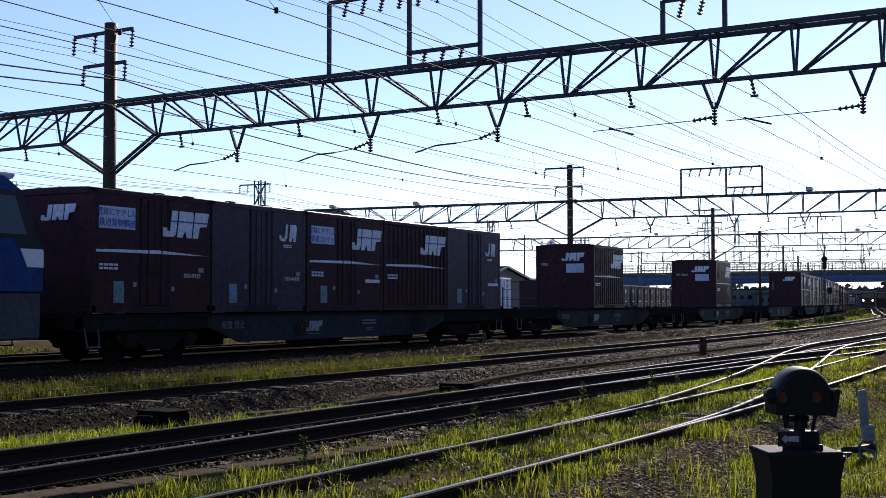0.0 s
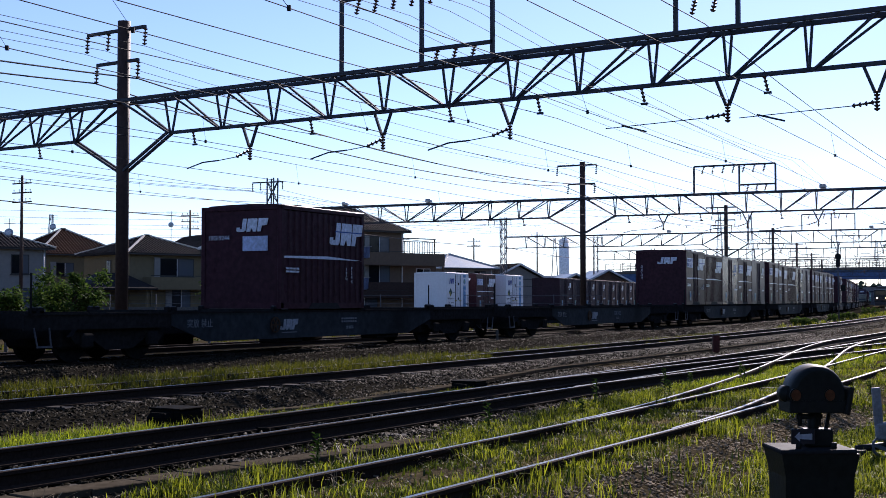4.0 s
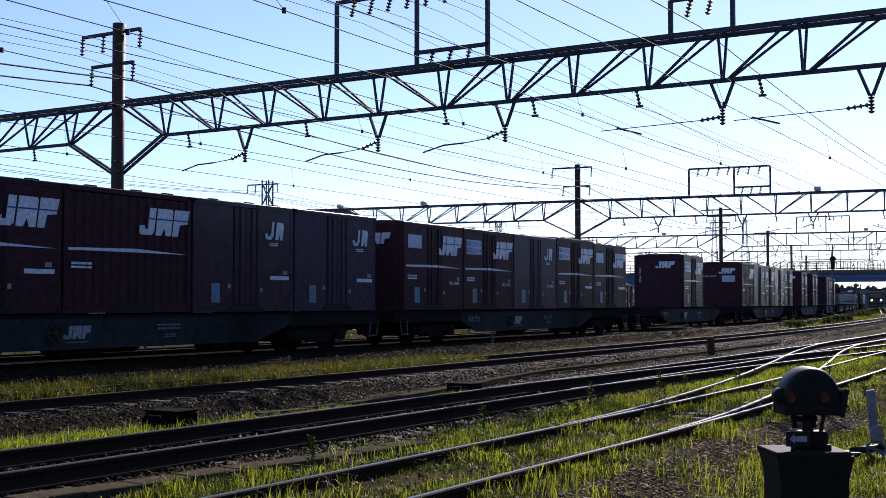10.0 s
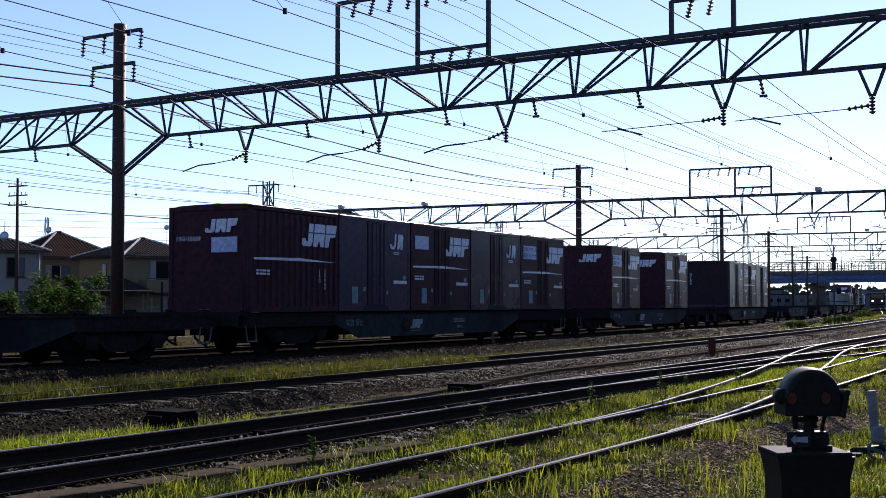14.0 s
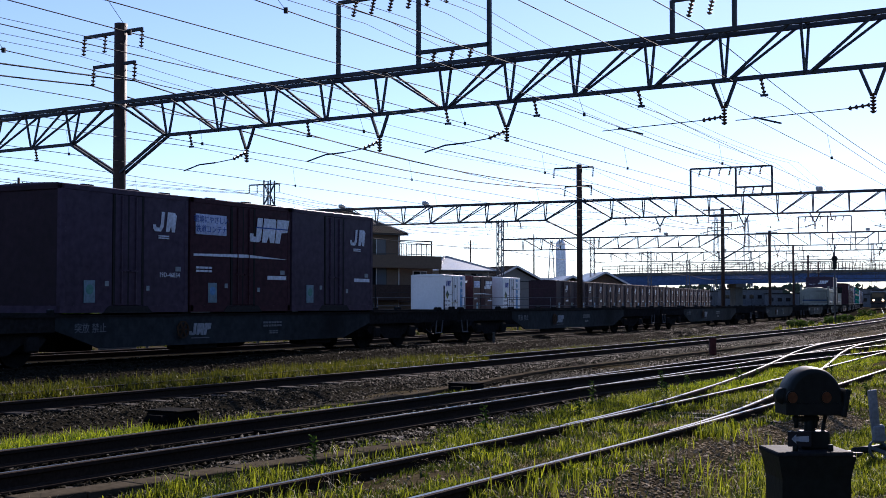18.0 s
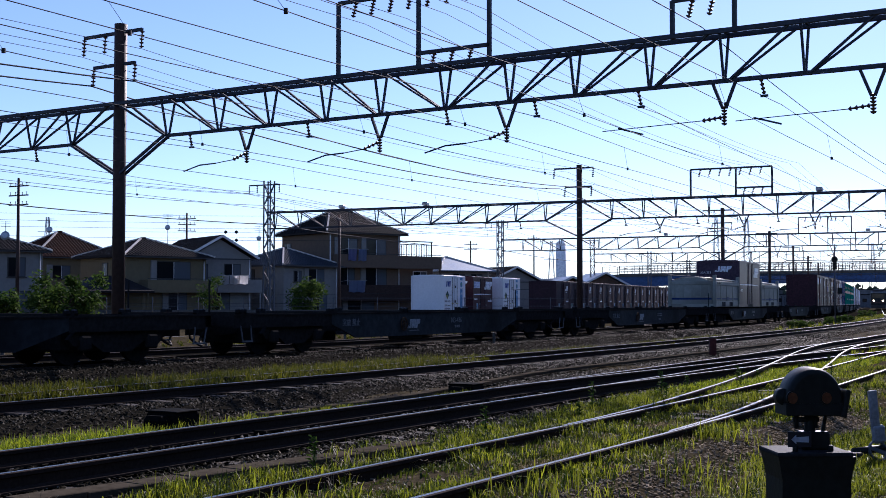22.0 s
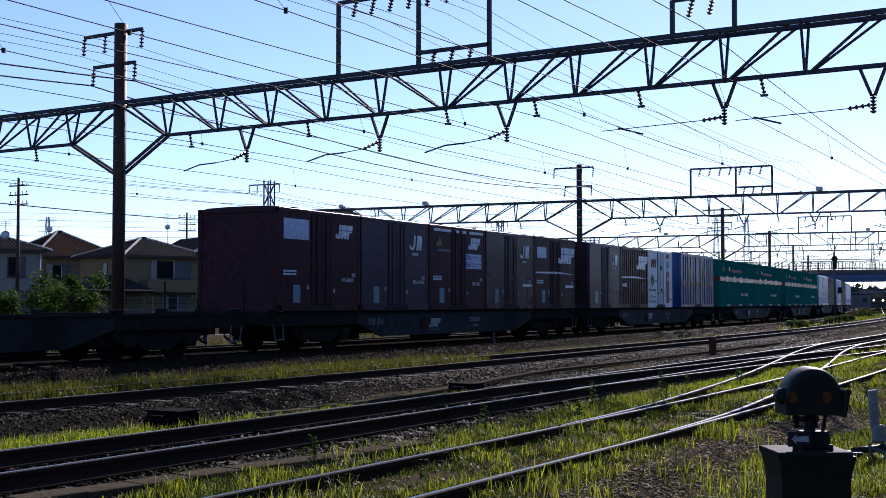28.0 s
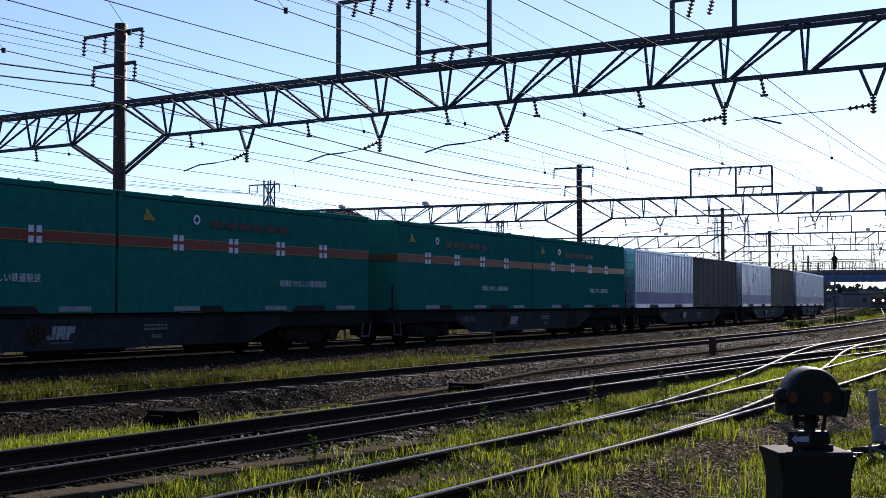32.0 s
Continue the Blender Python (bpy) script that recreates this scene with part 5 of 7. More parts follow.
def build_loose():
    rng = np.random.default_rng(11)
    # crushed stone
    for name, n, s0, s1, o0, o1, z, size in (
            ("ballast_stones", 64000, -26, 45, -4.0, 2.2, -0.13, 0.055), ("ballast_stones", 46000, -28, 20, -9.2, -5.9, -0.17, 0.05), ("ballast_stones", 9000, -27, 20, -5.7, -4.4, -0.15, 0.07),
            ("ballast_stones", 22000, -14, 24, -9.0, -5.9, -0.13, 0.06), ("ballast_stones", 26000, -27, 30, -1.2, 2.4, -0.05, 0.06),
            ("ballast_stones", 15000, 20, 110, -4.4, 1.0, -0.13, 0.10), ("ballast_stones", 9000, 8, 70, -9.2, -5.9, -0.13, 0.08),
            ("ballast_stones", 16000, -27, 10, -11.6, -9.7, -0.15, 0.055), ("ballast_stones", 12000, -27, 5, -12.6, -11.1, -0.25, 0.035)):
        s = s0 + (s1 - s0) * rng.random(n) ** 1.5
        o = rng.uniform(o0, o1, n)
        zz = top_of_ground(s, o)
        scatter(name, "loose dark crushed stones between the rails", "stones", s, o, zz + rng.normal(0, 0.012, n), STONE, stones(size))
    # grass, band by band: blades, s range, offset range, height, width, patch scale, cut, seed, material, crowding
    for n, s0, s1, o0, o1, h, w, sc, cut, seed, m, near in (
            (64000, -25, -7, -4.95, -3.2, 0.24, 0.013, 0.22, -0.6, 3.1, GRASS_OLIVE, 1.1),
            (16000, -8, 30, -4.5, -2.8, 0.18, 0.018, 0.14, -0.12, 3.6, GRASS_OLIVE, 1.2),
            (4500, -24, 10, -5.6, -4.5, 0.12, 0.007, 0.3, 0.1, 4.1, GRASS_DRY, 1.5),
            (20000, -28, -22.8, -9.6, -7.8, 0.19, 0.009, 0.5, -0.35, 5.7, GRASS_LUSH, 1.2),
            (7000, -21.8, -15.5, -9.3, -7.9, 0.12, 0.007, 0.8, 0.12, 5.9, GRASS, 1.2),
            (20000, -20.5, -8, -13.0, -11.5, 0.11, 0.009, 0.9, 0.05, 6.3, GRASS, 1.2),
            (6000, -26, -20, -12.9, -11.9, 0.13, 0.009, 1.3, 0.28, 6.4, GRASS, 1.0),
            (30000, -19.0, -6, -12.6, -11.5, 0.13, 0.008, 0.45, -0.2, 6.9, GRASS, 1.0),
            (36000, -14.5, -2, -12.9, -11.6, 0.13, 0.011, 0.5, -0.5, 16.1, GRASS_LUSH, 1.0),
            (20000, -20.5, -6, -14.5, -13.0, 0.12, 0.009, 0.9, 0.2, 7.7, GRASS, 1.2),
            (4500, -26, -20, -14.5, -13.0, 0.13, 0.009, 1.4, 0.25, 7.8, GRASS, 1.0),
            (40000, -29, -8, -16.4, -14.2, 0.11, 0.009, 1.1, 0.2, 8.3, GRASS, 1.2),
            (64000, -29, -8, -17.6, -12.6, 0.065, 0.008, 0.9, -0.05, 8.8, GRASS_LOW, 1.2),
            (30000, -27, -8, -13.4, -11.4, 0.07, 0.008, 1.1, 0.0, 8.9, GRASS_LOW, 1.2),
            (30000, -29, -14, -19.5, -15.6, 0.12, 0.007, 0.9, 0.0, 9.1, GRASS, 1.2),
            (17000, -22.6, -16.5, -16.5, -15.35, 0.14, 0.007, 0.9, -0.35, 8.6, GRASS, 1.0),
            (26000, -28, -8, -17.0, -11.6, 0.055, 0.022, 1.4, 0.05, 15.3, GRASS_LOW, 1.2),
            (36000, -28, -9, -16.8, -13.4, 0.07, 0.006, 1.2, -0.2, 8.5, GRASS_PALE, 1.2),
            (22000, -10, 30, -18.0, -13.8, 0.20, 0.011, 0.3, -0.1, 9.9, GRASS, 1.1),
            (14000, 2, 40, -13.0, -11.0, 0.18, 0.011, 0.3, -0.05, 10.9, GRASS, 1.1),
            (10000, -22, 45, 7.0, 15.0, 0.16, 0.03, 0.15, -0.45, 12.9, GRASS_OLIVE, 1.0),
            (4500, 20, 130, -4.2, -1.6, 0.30, 0.03, 0.12, 0.1, 13.9, GRASS, 1.0)):
        s, o = patchy(rng, n, s0, s1, o0, o1, sc, cut, seed, near)
        scatter("grass", "sunlit yellow-green grass among the tracks", "grass", s, o, top_of_ground(s, o) - 0.01, m, blades(h, w, 0.62))
    # taller tufts
    ts, to = [], []
    for s, o, n, r in ((-25.4, -12.4, 350, 0.22), (-23.3, -12.3, 260, 0.2), (-26.1, -13.6, 260, 0.25), (-22.0, -12.6, 260, 0.3), (-21.0, -13.2, 160, 0.12), (-18.0, -13.0, 160, 0.15), (-17.2, -13.5, 160, 0.14),
                       (-24.4, -14.6, 300, 0.3), (-22.7, -15.2, 300, 0.3), (-26.0, -16.4, 400, 0.4), (-25.5, -17.0, 500, 0.4), (-20.4, -14.6, 150, 0.2), (-22.4, -9.2, 220, 0.25), (-21.7, -9.0, 160, 0.2)):
        ts.append(rng.normal(s, r, n))
        to.append(rng.normal(o, r, n))
    s, o = np.concatenate(ts), np.concatenate(to)
    scatter("grass_tufts", "taller bright grass tufts beside the siding rails", "grass", s, o, top_of_ground(s, o) - 0.01, GRASS, blades(0.20, 0.008, 0.6))
    # sticks, leaves and pale litter on the dirt
    n = 3600
    s = -28 + 20 * rng.random(n) ** 1.3
    o = rng.uniform(-16.5, -11.1, n)
    scatter("litter", "pale dead leaves and chips on the dark soil", "litter", s, o, top_of_ground(s, o) + 0.01, LITTER, stones(0.045, 0.25))
    # worn foot path of pale grit
    n = 7000
    s = -28 + 13 * rng.random(n) ** 1.2
    o = rng.normal(-14.92, 0.22, n)
    scatter("path_grit", "pale grit trodden into a narrow foot path", "gravel", s, o, top_of_ground(s, o) + 0.004, GRIT, stones(0.035, 0.5))
    # dead straw lying in the weeds
    s, o = patchy(rng, 1500, -28, -8, -17, -11.6, 0.6, -0.2, 14.3)
    scatter("straw", "dry pale straw lying in the weeds", "straw", s, o, top_of_ground(s, o) + 0.02, STRAW, blades(0.11, 0.006, 2.2))


GRASS_LUSH = leafy("lush_grass_blade", (0.05, 0.085, 0.006), (0.34, 0.39, 0.018), 0.62)
GRASS_PALE = leafy("withered_grass_blade", (0.05, 0.045, 0.018), (0.26, 0.21, 0.09), 0.4)
GRASS_OLIVE = leafy("olive_grass_blade", (0.03, 0.038, 0.003), (0.125, 0.125, 0.009), 0.5)
STONE = mat("crushed_stone", (0.024, 0.0215, 0.0148), 0.55, var=0.5, dirty=0.5, dirt=(0.007, 0.0055, 0.004), scale=8, bump=0.2, spec=0.012)
GRIT = mat("pale_path_grit", (0.19, 0.155, 0.11), 0.9, var=0.5, dirty=0.5, scale=8, bump=0.1, spec=0.0)
LITTER = mat("pale_litter", (0.15, 0.115, 0.075), 0.7, var=0.6, dirty=0.6, scale=5, bump=0.1, spec=0.05)
STRAW = mat("dry_straw", (0.24, 0.19, 0.11), 0.7, scale=9, bump=0)
build_loose()


def leaf_cloud(rng, centre, size, n, leaf):
    """Leaf quads spread through lumpy clumps."""
    vs, fs = [], []
    lumps = [(Vector(centre) + Vector((rng.uniform(-1, 1) * size[0], rng.uniform(-1, 1) * size[1], rng.uniform(-0.8, 1) * size[2])), rng.uniform(0.2, 0.55)) for _ in range(30)]
    for _ in range(n):
        c, r = rng.choice(lumps)
        d = Vector((rng.gauss(0, 1), rng.gauss(0, 1), rng.gauss(0, 1))).normalized() * r * min(size) * rng.uniform(0.3, 1.7)
        p = c + d
        a = Vector((rng.gauss(0, 1), rng.gauss(0, 1), rng.gauss(0, 0.6))).normalized() * leaf * rng.uniform(0.6, 1.3)
        b = a.cross(Vector((rng.gauss(0, 1), rng.gauss(0, 1), rng.gauss(0, 1)))).normalized() * leaf * 0.45
        k = len(vs)
        vs += [tuple(p - a), tuple(p + b), tuple(p + a), tuple(p - b)]
        fs.append((k, k + 1, k + 2, k + 3))
    me = bpy.data.meshes.new("leaves")
    me.from_pydata(vs, [], fs)
    me.materials.append(LEAF)
    return me


def tree(x, y, h, spread, n, seed, label, leaf=0.16):
    rng = random.Random(seed)
    t = thing("tree", label, "tree", pose(x, y, -0.3))
    rod("trunk", t, (0, 0, 0), (0.1, 0, h * 0.45), 0.11, BARK, 8, r2=0.07)
    for i in range(6):
        a = i * 1.05 + rng.uniform(-0.3, 0.3)
        rod("limb", t, (0.1, 0, h * (0.3 + 0.03 * i)), (math.cos(a) * spread * 0.6, math.sin(a) * spread * 0.6, h * rng.uniform(0.6, 0.9)), 0.05, BARK, 6, r2=0.02)
    put("crown", leaf_cloud(rng, (0, 0, h * 0.62), (spread, spread, h * 0.36), n, leaf), t)
    return t


def weed(x, y, h, n, seed):
    rng = random.Random(seed)
    t = thing("weed", "leafy upright green weed beside the rails", "weed", pose(x, y, -0.28), "weeds by the tracks")
    rod("stem", t, (0, 0, 0), (0.02, 0, h * 0.9), 0.008, LEAF, 5)
    vs, fs = [], []
    for i in range(n):
        z, a = h * (0.15 + 0.85 * i / n), i * 2.4
        r = 0.16 * h * (1.25 - z / h) + 0.03
        d, w = Vector((math.cos(a), math.sin(a), 0)), Vector((-math.sin(a), math.cos(a), 0)) * 0.022
        k = len(vs)
        vs += [(0, 0, z), tuple(d * r * 0.5 + w + Vector((0, 0, z + 0.03))), tuple(d * r + Vector((0, 0, z + 0.01 + rng.uniform(-0.02, 0.03)))), tuple(d * r * 0.5 - w + Vector((0, 0, z + 0.03)))]
        fs.append((k, k + 1, k + 2, k + 3))
    me = bpy.data.meshes.new("leaves")
    me.from_pydata(vs, [], fs)
    me.materials.append(LEAF)
    put("leaves", me, t)


tree(-23.1, 78.0, 3.0, 1.75, 4600, 5, "bushy green garden tree by the houses", 0.15)
tree(-27.6, 80.0, 2.0, 0.9, 1400, 6, "small green shrub by a white house", 0.15)
tree(-10.2, 96.0, 3.0, 1.05, 3200, 7, "dense rounded green garden shrub", 0.13)
tree(-17.0, 94.0, 3.4, 0.8, 700, 8, "thin young garden tree", 0.13)
for i, (s, o) in enumerate(((-18.2, -12.0), (-15.6, -12.2), (-13.3, -12.6), (-21.6, -12.5), (-12.2, -13.1), (-16.4, -13.2), (-23.9, -12.1), (-14.4, -11.7), (-12.9, -11.6), (-11.4, -12.0), (-9.8, -11.9), (-8.6, -12.4), (-10.6, -13.4), (-7.2, -12.2), (-6.0, -13.0), (-19.6, -14.4), (-4.6, -12.1), (-17.3, -11.8), (-13.8, -14.6))):
    x, y, a = line(s, o)
    weed(x, y, 0.5 if i == 3 else 0.28 + 0.05 * (i * 7 % 5), 26, i)
for i, (s, o, h) in enumerate(((40.0, -2.7, 0.5), (45.0, -2.6, 0.45), (59.0, -2.4, 0.6), (68.0, -2.6, 0.6), (100.0, -2.4, 0.8), (121.0, -2.6, 0.6))):
    x, y, a = line(s, o)
    t = thing("shrub", "low sunlit green shrub at the edge of the ballast", "shrub", pose(x, y, -0.3), "shrubs by the line")
    rod("stem", t, (0, 0, 0), (0.02, 0, h * 0.5), 0.03, BARK, 6)
    put("leaves", leaf_cloud(random.Random(i), (0, 0, h * 0.5), (h * 0.9, h * 0.9, h * 0.4), 500, 0.12), t)

# ---------------------------------------------------------------- lineside equipment
def dome_mesh(r, depth, material):
    """Half-round hood with softened front and back edges, closed below."""
    bm = bmesh.new()
    n = 24
    rings = []
    for y, k in ((-depth / 2, 0.84), (-depth / 2 + 0.012, 0.93), (-depth / 2 + 0.045, 0.985), (-depth / 2 + 0.09, 1.0), (depth / 2 - 0.03, 1.0), (depth / 2, 0.92)):
        rings.append([bm.verts.new((-math.cos(math.pi * i / n) * r * k, y, math.sin(math.pi * i / n) * r * k * 1.02)) for i in range(n + 1)])
    for a, b in zip(rings, rings[1:]):
        for i in range(n):
            bm.faces.new((a[i], a[i + 1], b[i + 1], b[i])).smooth = True
    bm.faces.new(rings[0][::-1])
    bm.faces.new(rings[-1])
    for a, b in zip(rings, rings[1:]):
        bm.faces.new((a[0], b[0], b[-1], a[-1]))
    bmesh.ops.recalc_face_normals(bm, faces=bm.faces[:])
    return finish(bm, material)


AMBER = mat("dull_amber_lens", (0.085, 0.032, 0.016), 0.3, dirty=0.1, scale=8, bump=0)


def ground_signal():
    g = thing("ground_signal", "black round-hooded shunting signal on a dark steel box", "signal", pose(1.815, 6.42, -0.25, 0, 0, 2))
    g.scale = (0.80, 0.80, 1.0)
    # pedestal box, drawn in below the lid
    bm = bmesh.new()
    rings = []
    for z, w, d in ((0.0, 0.40, 0.34), (0.46, 0.40, 0.34), (0.62, 0.40, 0.36), (0.735, 0.455, 0.40)):
        rings.append([bm.verts.new((sx * w / 2 + (0.025 if sx > 0 else 0.0), sy * d / 2, z)) for sx, sy in ((-1, -1), (1, -1), (1, 1), (-1, 1))])
    for a, b in zip(rings, rings[1:]):
        for i in range(4):
            bm.faces.new((a[i], a[(i + 1) % 4], b[(i + 1) % 4], b[i]))
    bm.faces.new(rings[0][::-1])
    bm.faces.new(rings[-1])
    part("pedestal_box", bm, CASE, g, "dark steel pedestal box")
    box("lid", g, (0.0, 0, 0.745), (0.47, 0.42, 0.022), CASE_LID, 0.006, "grey worn lid plate")
    for x in (-0.1, 0.12):
        put("bolt", cyl_mesh(0.018, 0.03, CASE, 8), g, pose(x, -0.12, 0.77))
    rod("neck", g, (0.03, 0, 0.75), (0.03, 0, 0.96), 0.035, CASE, 12)
    box("neck_block", g, (0.05, 0.0, 0.80), (0.18, 0.12, 0.09), CASE, 0.01)
    box("arrow_plate", g, (-0.075, -0.125, 0.815), (0.145, 0.012, 0.075), MARK_K, 0.002, "black plate with a white arrow")
    poly("arrow", g, [(-0.128, 0.815), (-0.098, 0.838), (-0.098, 0.826), (-0.020, 0.830), (-0.020, 0.800), (-0.098, 0.804), (-0.098, 0.792)], 0.004, MARK_GR2, pose(0, -0.133, 0), "pale grey arrow pointing along the track")
    rod("swivel_bar", g, (-0.08, -0.02, 0.905), (0.08, -0.02, 0.905), 0.014, CASE, 8)
    for x in (-0.06, 0.06):
        rod("swivel_bolt", g, (x, -0.02, 0.86), (x, -0.02, 0.93), 0.015, CASE, 8)
    rod("cable", g, (0.15, 0.05, 0.93), (0.10, 0.02, 0.77), 0.012, CASE, 6)
    # head with its two lenses
    h = put("signal_head", dome_mesh(0.185, 0.24, CASE), g, pose(0.035, 0.0, 0.990) @ Matrix.Diagonal((1, 1, 0.93, 1)))
    put("head_skirt", box_mesh((0.375, 0.24, 0.065), CASE, 0.004), h, pose(0.0, 0.0, -0.033))
    put("side_cover", cyl_mesh(0.045, 0.10, CASE, 14), h, pose(-0.175, 0.0, 0.03, 90, 0, 0))
    put("side_hood", box_mesh((0.03, 0.26, 0.15), CASE, 0.006), h, pose(0.18, -0.02, 0.0, 0, 12, 0))
    for x, z in ((-0.150, 0.03), (0.062, 0.03)):
        put("lens", cyl_mesh(0.030, 0.02, AMBER, 18), h, pose(x, -0.122, z, 90, 0, 0), "dull amber glass lens")
        put("lens_hood", cyl_mesh(0.037, 0.015, CASE, 18), h, pose(x, -0.117, z, 90, 0, 0))


MARK_GR2 = mat("dusty_white_arrow", (0.30, 0.33, 0.38), 0.5, dirty=0.3, scale=6, bump=0)
CASE_LID = mat("worn_lid_paint", (0.016, 0.019, 0.022), 0.6, dirty=0.5, scale=5, bump=0.1, spec=0.02)
ground_signal()


def marker_post():
    x, y = 4.04, 12.0
    g = thing("point_lever", "grey flat marker arm standing on a small point lever box", "point lever", pose(x, y, -0.28, 0, 0, 10))
    box("arm", g, (0.0, 0, 0.52), (0.085, 0.03, 0.36), MARK_GREY, 0.006, "pale grey painted arm", (0, -5, 0))
    box("weight", g, (0.045, 0, 0.29), (0.13, 0.06, 0.17), MARK_GREY, 0.02, rot=(0, -5, 0))
    put("handle_eye", spoked_wheel(0.10, 1, GALV_D), g, pose(0.02, -0.03, 0.14, 70, 20, 0), "grey cast handle eye")
    rod("pivot", g, (-0.22, 0, 0.13), (0.10, 0, 0.16), 0.035, CASE, 10)
    box("lever_box", g, (-0.26, 0, 0.06), (0.22, 0.24, 0.14), CASE, 0.02)
    rod("throw_rod", g, (-0.3, 0, 0.08), (-0.95, 0.1, 0.06), 0.02, CASE, 8)


MARK_GREY = mat("pale_grey_paint", (0.20, 0.22, 0.25), 0.55, dirty=0.4, scale=5, bump=0.05)
marker_post()


def point_machine(s, off, w, label, lift=0.0):
    g = thing("point_machine", label, "point machine", on_line(s, off, -0.24 + lift), "point machines")
    box("case", g, (0, 0, 0.15), (w, 0.44, 0.26), CASE_B, 0.03)
    box("lid", g, (0, 0, 0.285), (w * 0.96, 0.46, 0.02), CASE_B, 0.008)
    box("motor_cover", g, (-w * 0.6, 0, 0.13), (w * 0.5, 0.3, 0.24), CASE_B, 0.05)
    rod("throw_rod", g, (0, -0.2, 0.1), (0, -1.3, 0.1), 0.025, CASE_B, 8)
    for x in (-w * 0.3, w * 0.3):
        box("bearer", g, (x, -0.4, -0.02), (0.2, 1.0, 0.08), SLEEPER)


point_machine(-22.0, -8.8, 0.42, "dark steel point machine box beside the polished track", 0.0)
point_machine(-14.9, -8.6, 0.45, "low dark point machine case on the ballast", -0.10)


def trough(name, label, knots, width, z, s0, s1):
    g = thing(name, label, "cable trough", kind="structure")
    s, i = s0, 0
    while s < s1:
        x, y, a = line(s, offs(knots, s))
        x2, y2, a2 = line(s + 0.5, offs(knots, s + 0.5))
        put("lid", box_mesh((0.494, width, 0.06), TROUGH, 0.006), g, pose((x + x2) / 2, (y + y2) / 2, z + random.Random(i).uniform(-0.006, 0.006), 0, 0, math.degrees(math.atan2(y2 - y, x2 - x)) + random.Random(i).uniform(-1, 1)))
        s, i = s + 0.5, i + 1


trough("cable_trough_1", "worn concrete cable trough lids between the tracks", [(-28, -11.3), (-25, -11.65), (-22.5, -11.95), (-20, -12.1)], 0.28, -0.155, -27.5, -22.0)
trough("cable_trough_2", "narrow pale concrete cable trough along the ballast", [(-24, -8.5), (-17, -8.35), (-14.5, -8.1), (-11, -7.5), (-7.8, -7.2), (30, -7.2)], 0.16, -0.185, -20, 12)


WALL_DULL = mat("faded_red_post_paint", (0.085, 0.024, 0.021), 0.85, dirty=0.6, dirt=(0.05, 0.015, 0.012), scale=2.5, bump=0.3)


def posts():
    x, y, a = line(2.4, -7.45)
    g = thing("distance_post", "short faded red post with a pale cap in the ballast", "post", pose(x, y, -0.25))
    box("shaft", g, (0, 0, 0.25), (0.18, 0.18, 0.5), WALL_DULL, 0.02)
    box("cap", g, (0, 0, 0.51), (0.17, 0.17, 0.04), CONCRETE, 0.01)
    x, y, a = line(56.3, -2.9)
    g = thing("signal_post", "slim grey signal post with a round black backboard", "signal", pose(x, y, -0.3, 0, 0, -18))
    rod("post", g, (0, 0, 0), (0, 0, 5.6), 0.055, GALV_D, 10)
    put("backboard", cyl_mesh(0.22, 0.06, CASE, 20), g, pose(0, -0.1, 4.55, 90, 0, 0))
    box("head", g, (0, -0.1, 4.1), (0.3, 0.2, 0.5), CASE, 0.03)
    box("relay_box", g, (0.32, -0.05, 2.4), (0.3, 0.2, 0.42), CASE, 0.02)
    for s, o, h in ((3.5, 0.0, 0.55), (-12.0, -12.35, 0.1)):
        x, y, a = line(s, o)
        k = thing("marker_stake", "small pale stake in the stones", "stake", pose(x, y, -0.25), "stakes")
        box("stake", k, (0, 0, h / 2), (0.09, 0.09, h), CONCRETE, 0.01)
    # fence of old rail posts along the far side
    g = thing("wire_fence", "low post-and-wire fence behind the far track", "fence", kind="")
    lines = [[], [], []]
    for i in range(26):
        s = -20 + i * 3.0
        x, y, a = line(s, 9.6)
        box("post", g, (x, y, 0.25), (0.09, 0.09, 1.1), CONCRETE, 0.01)
        for k in range(3):
            lines[k].append((x, y, 0.15 + 0.28 * k))
    for l in lines:
        put("wire", wire_mesh([l], 0.006, GALV_D), g)
    # pale stone lying in the grass
    x, y, a = line(-18.2, -3.0)
    bm = bmesh.new()
    bmesh.ops.create_icosphere(bm, subdivisions=2, radius=0.16)
    for v in bm.verts:
        v.co = Vector((v.co.x * 1.3, v.co.y, v.co.z * 0.6)) * (1 + 0.18 * noise.noise(v.co * 9))
    ob = part("boulder", bm, CONCRETE, None, m=pose(x, y, -0.18))
    tagged(ob, "pale rounded stone lying in the grass", "stone")


posts()

# ---------------------------------------------------------------- houses behind the line
TILE_BROWN = mat("brown_roof_tile", (0.058, 0.023, 0.014), 0.7, dirty=0.4, scale=2, bump=0.2, spec=0.04)
TILE_GREY = mat("grey_roof_tile", (0.016, 0.0145, 0.0155), 0.7, dirty=0.4, scale=2, bump=0.2, spec=0.06)
TILE_BLUE = mat("blue_grey_roof_slate", (0.035, 0.045, 0.06), 0.5, dirty=0.3, scale=2, bump=0.2)
ROOF_METAL = mat("pale_metal_roof", (0.32, 0.36, 0.40), 0.4, 0.3, dirty=0.3, scale=2, bump=0.1)
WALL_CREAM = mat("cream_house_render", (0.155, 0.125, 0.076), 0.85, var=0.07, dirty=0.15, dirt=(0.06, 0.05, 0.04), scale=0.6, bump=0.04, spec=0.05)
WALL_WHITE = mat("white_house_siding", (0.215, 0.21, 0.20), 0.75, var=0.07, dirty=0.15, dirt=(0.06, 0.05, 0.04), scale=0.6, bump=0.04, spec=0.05)
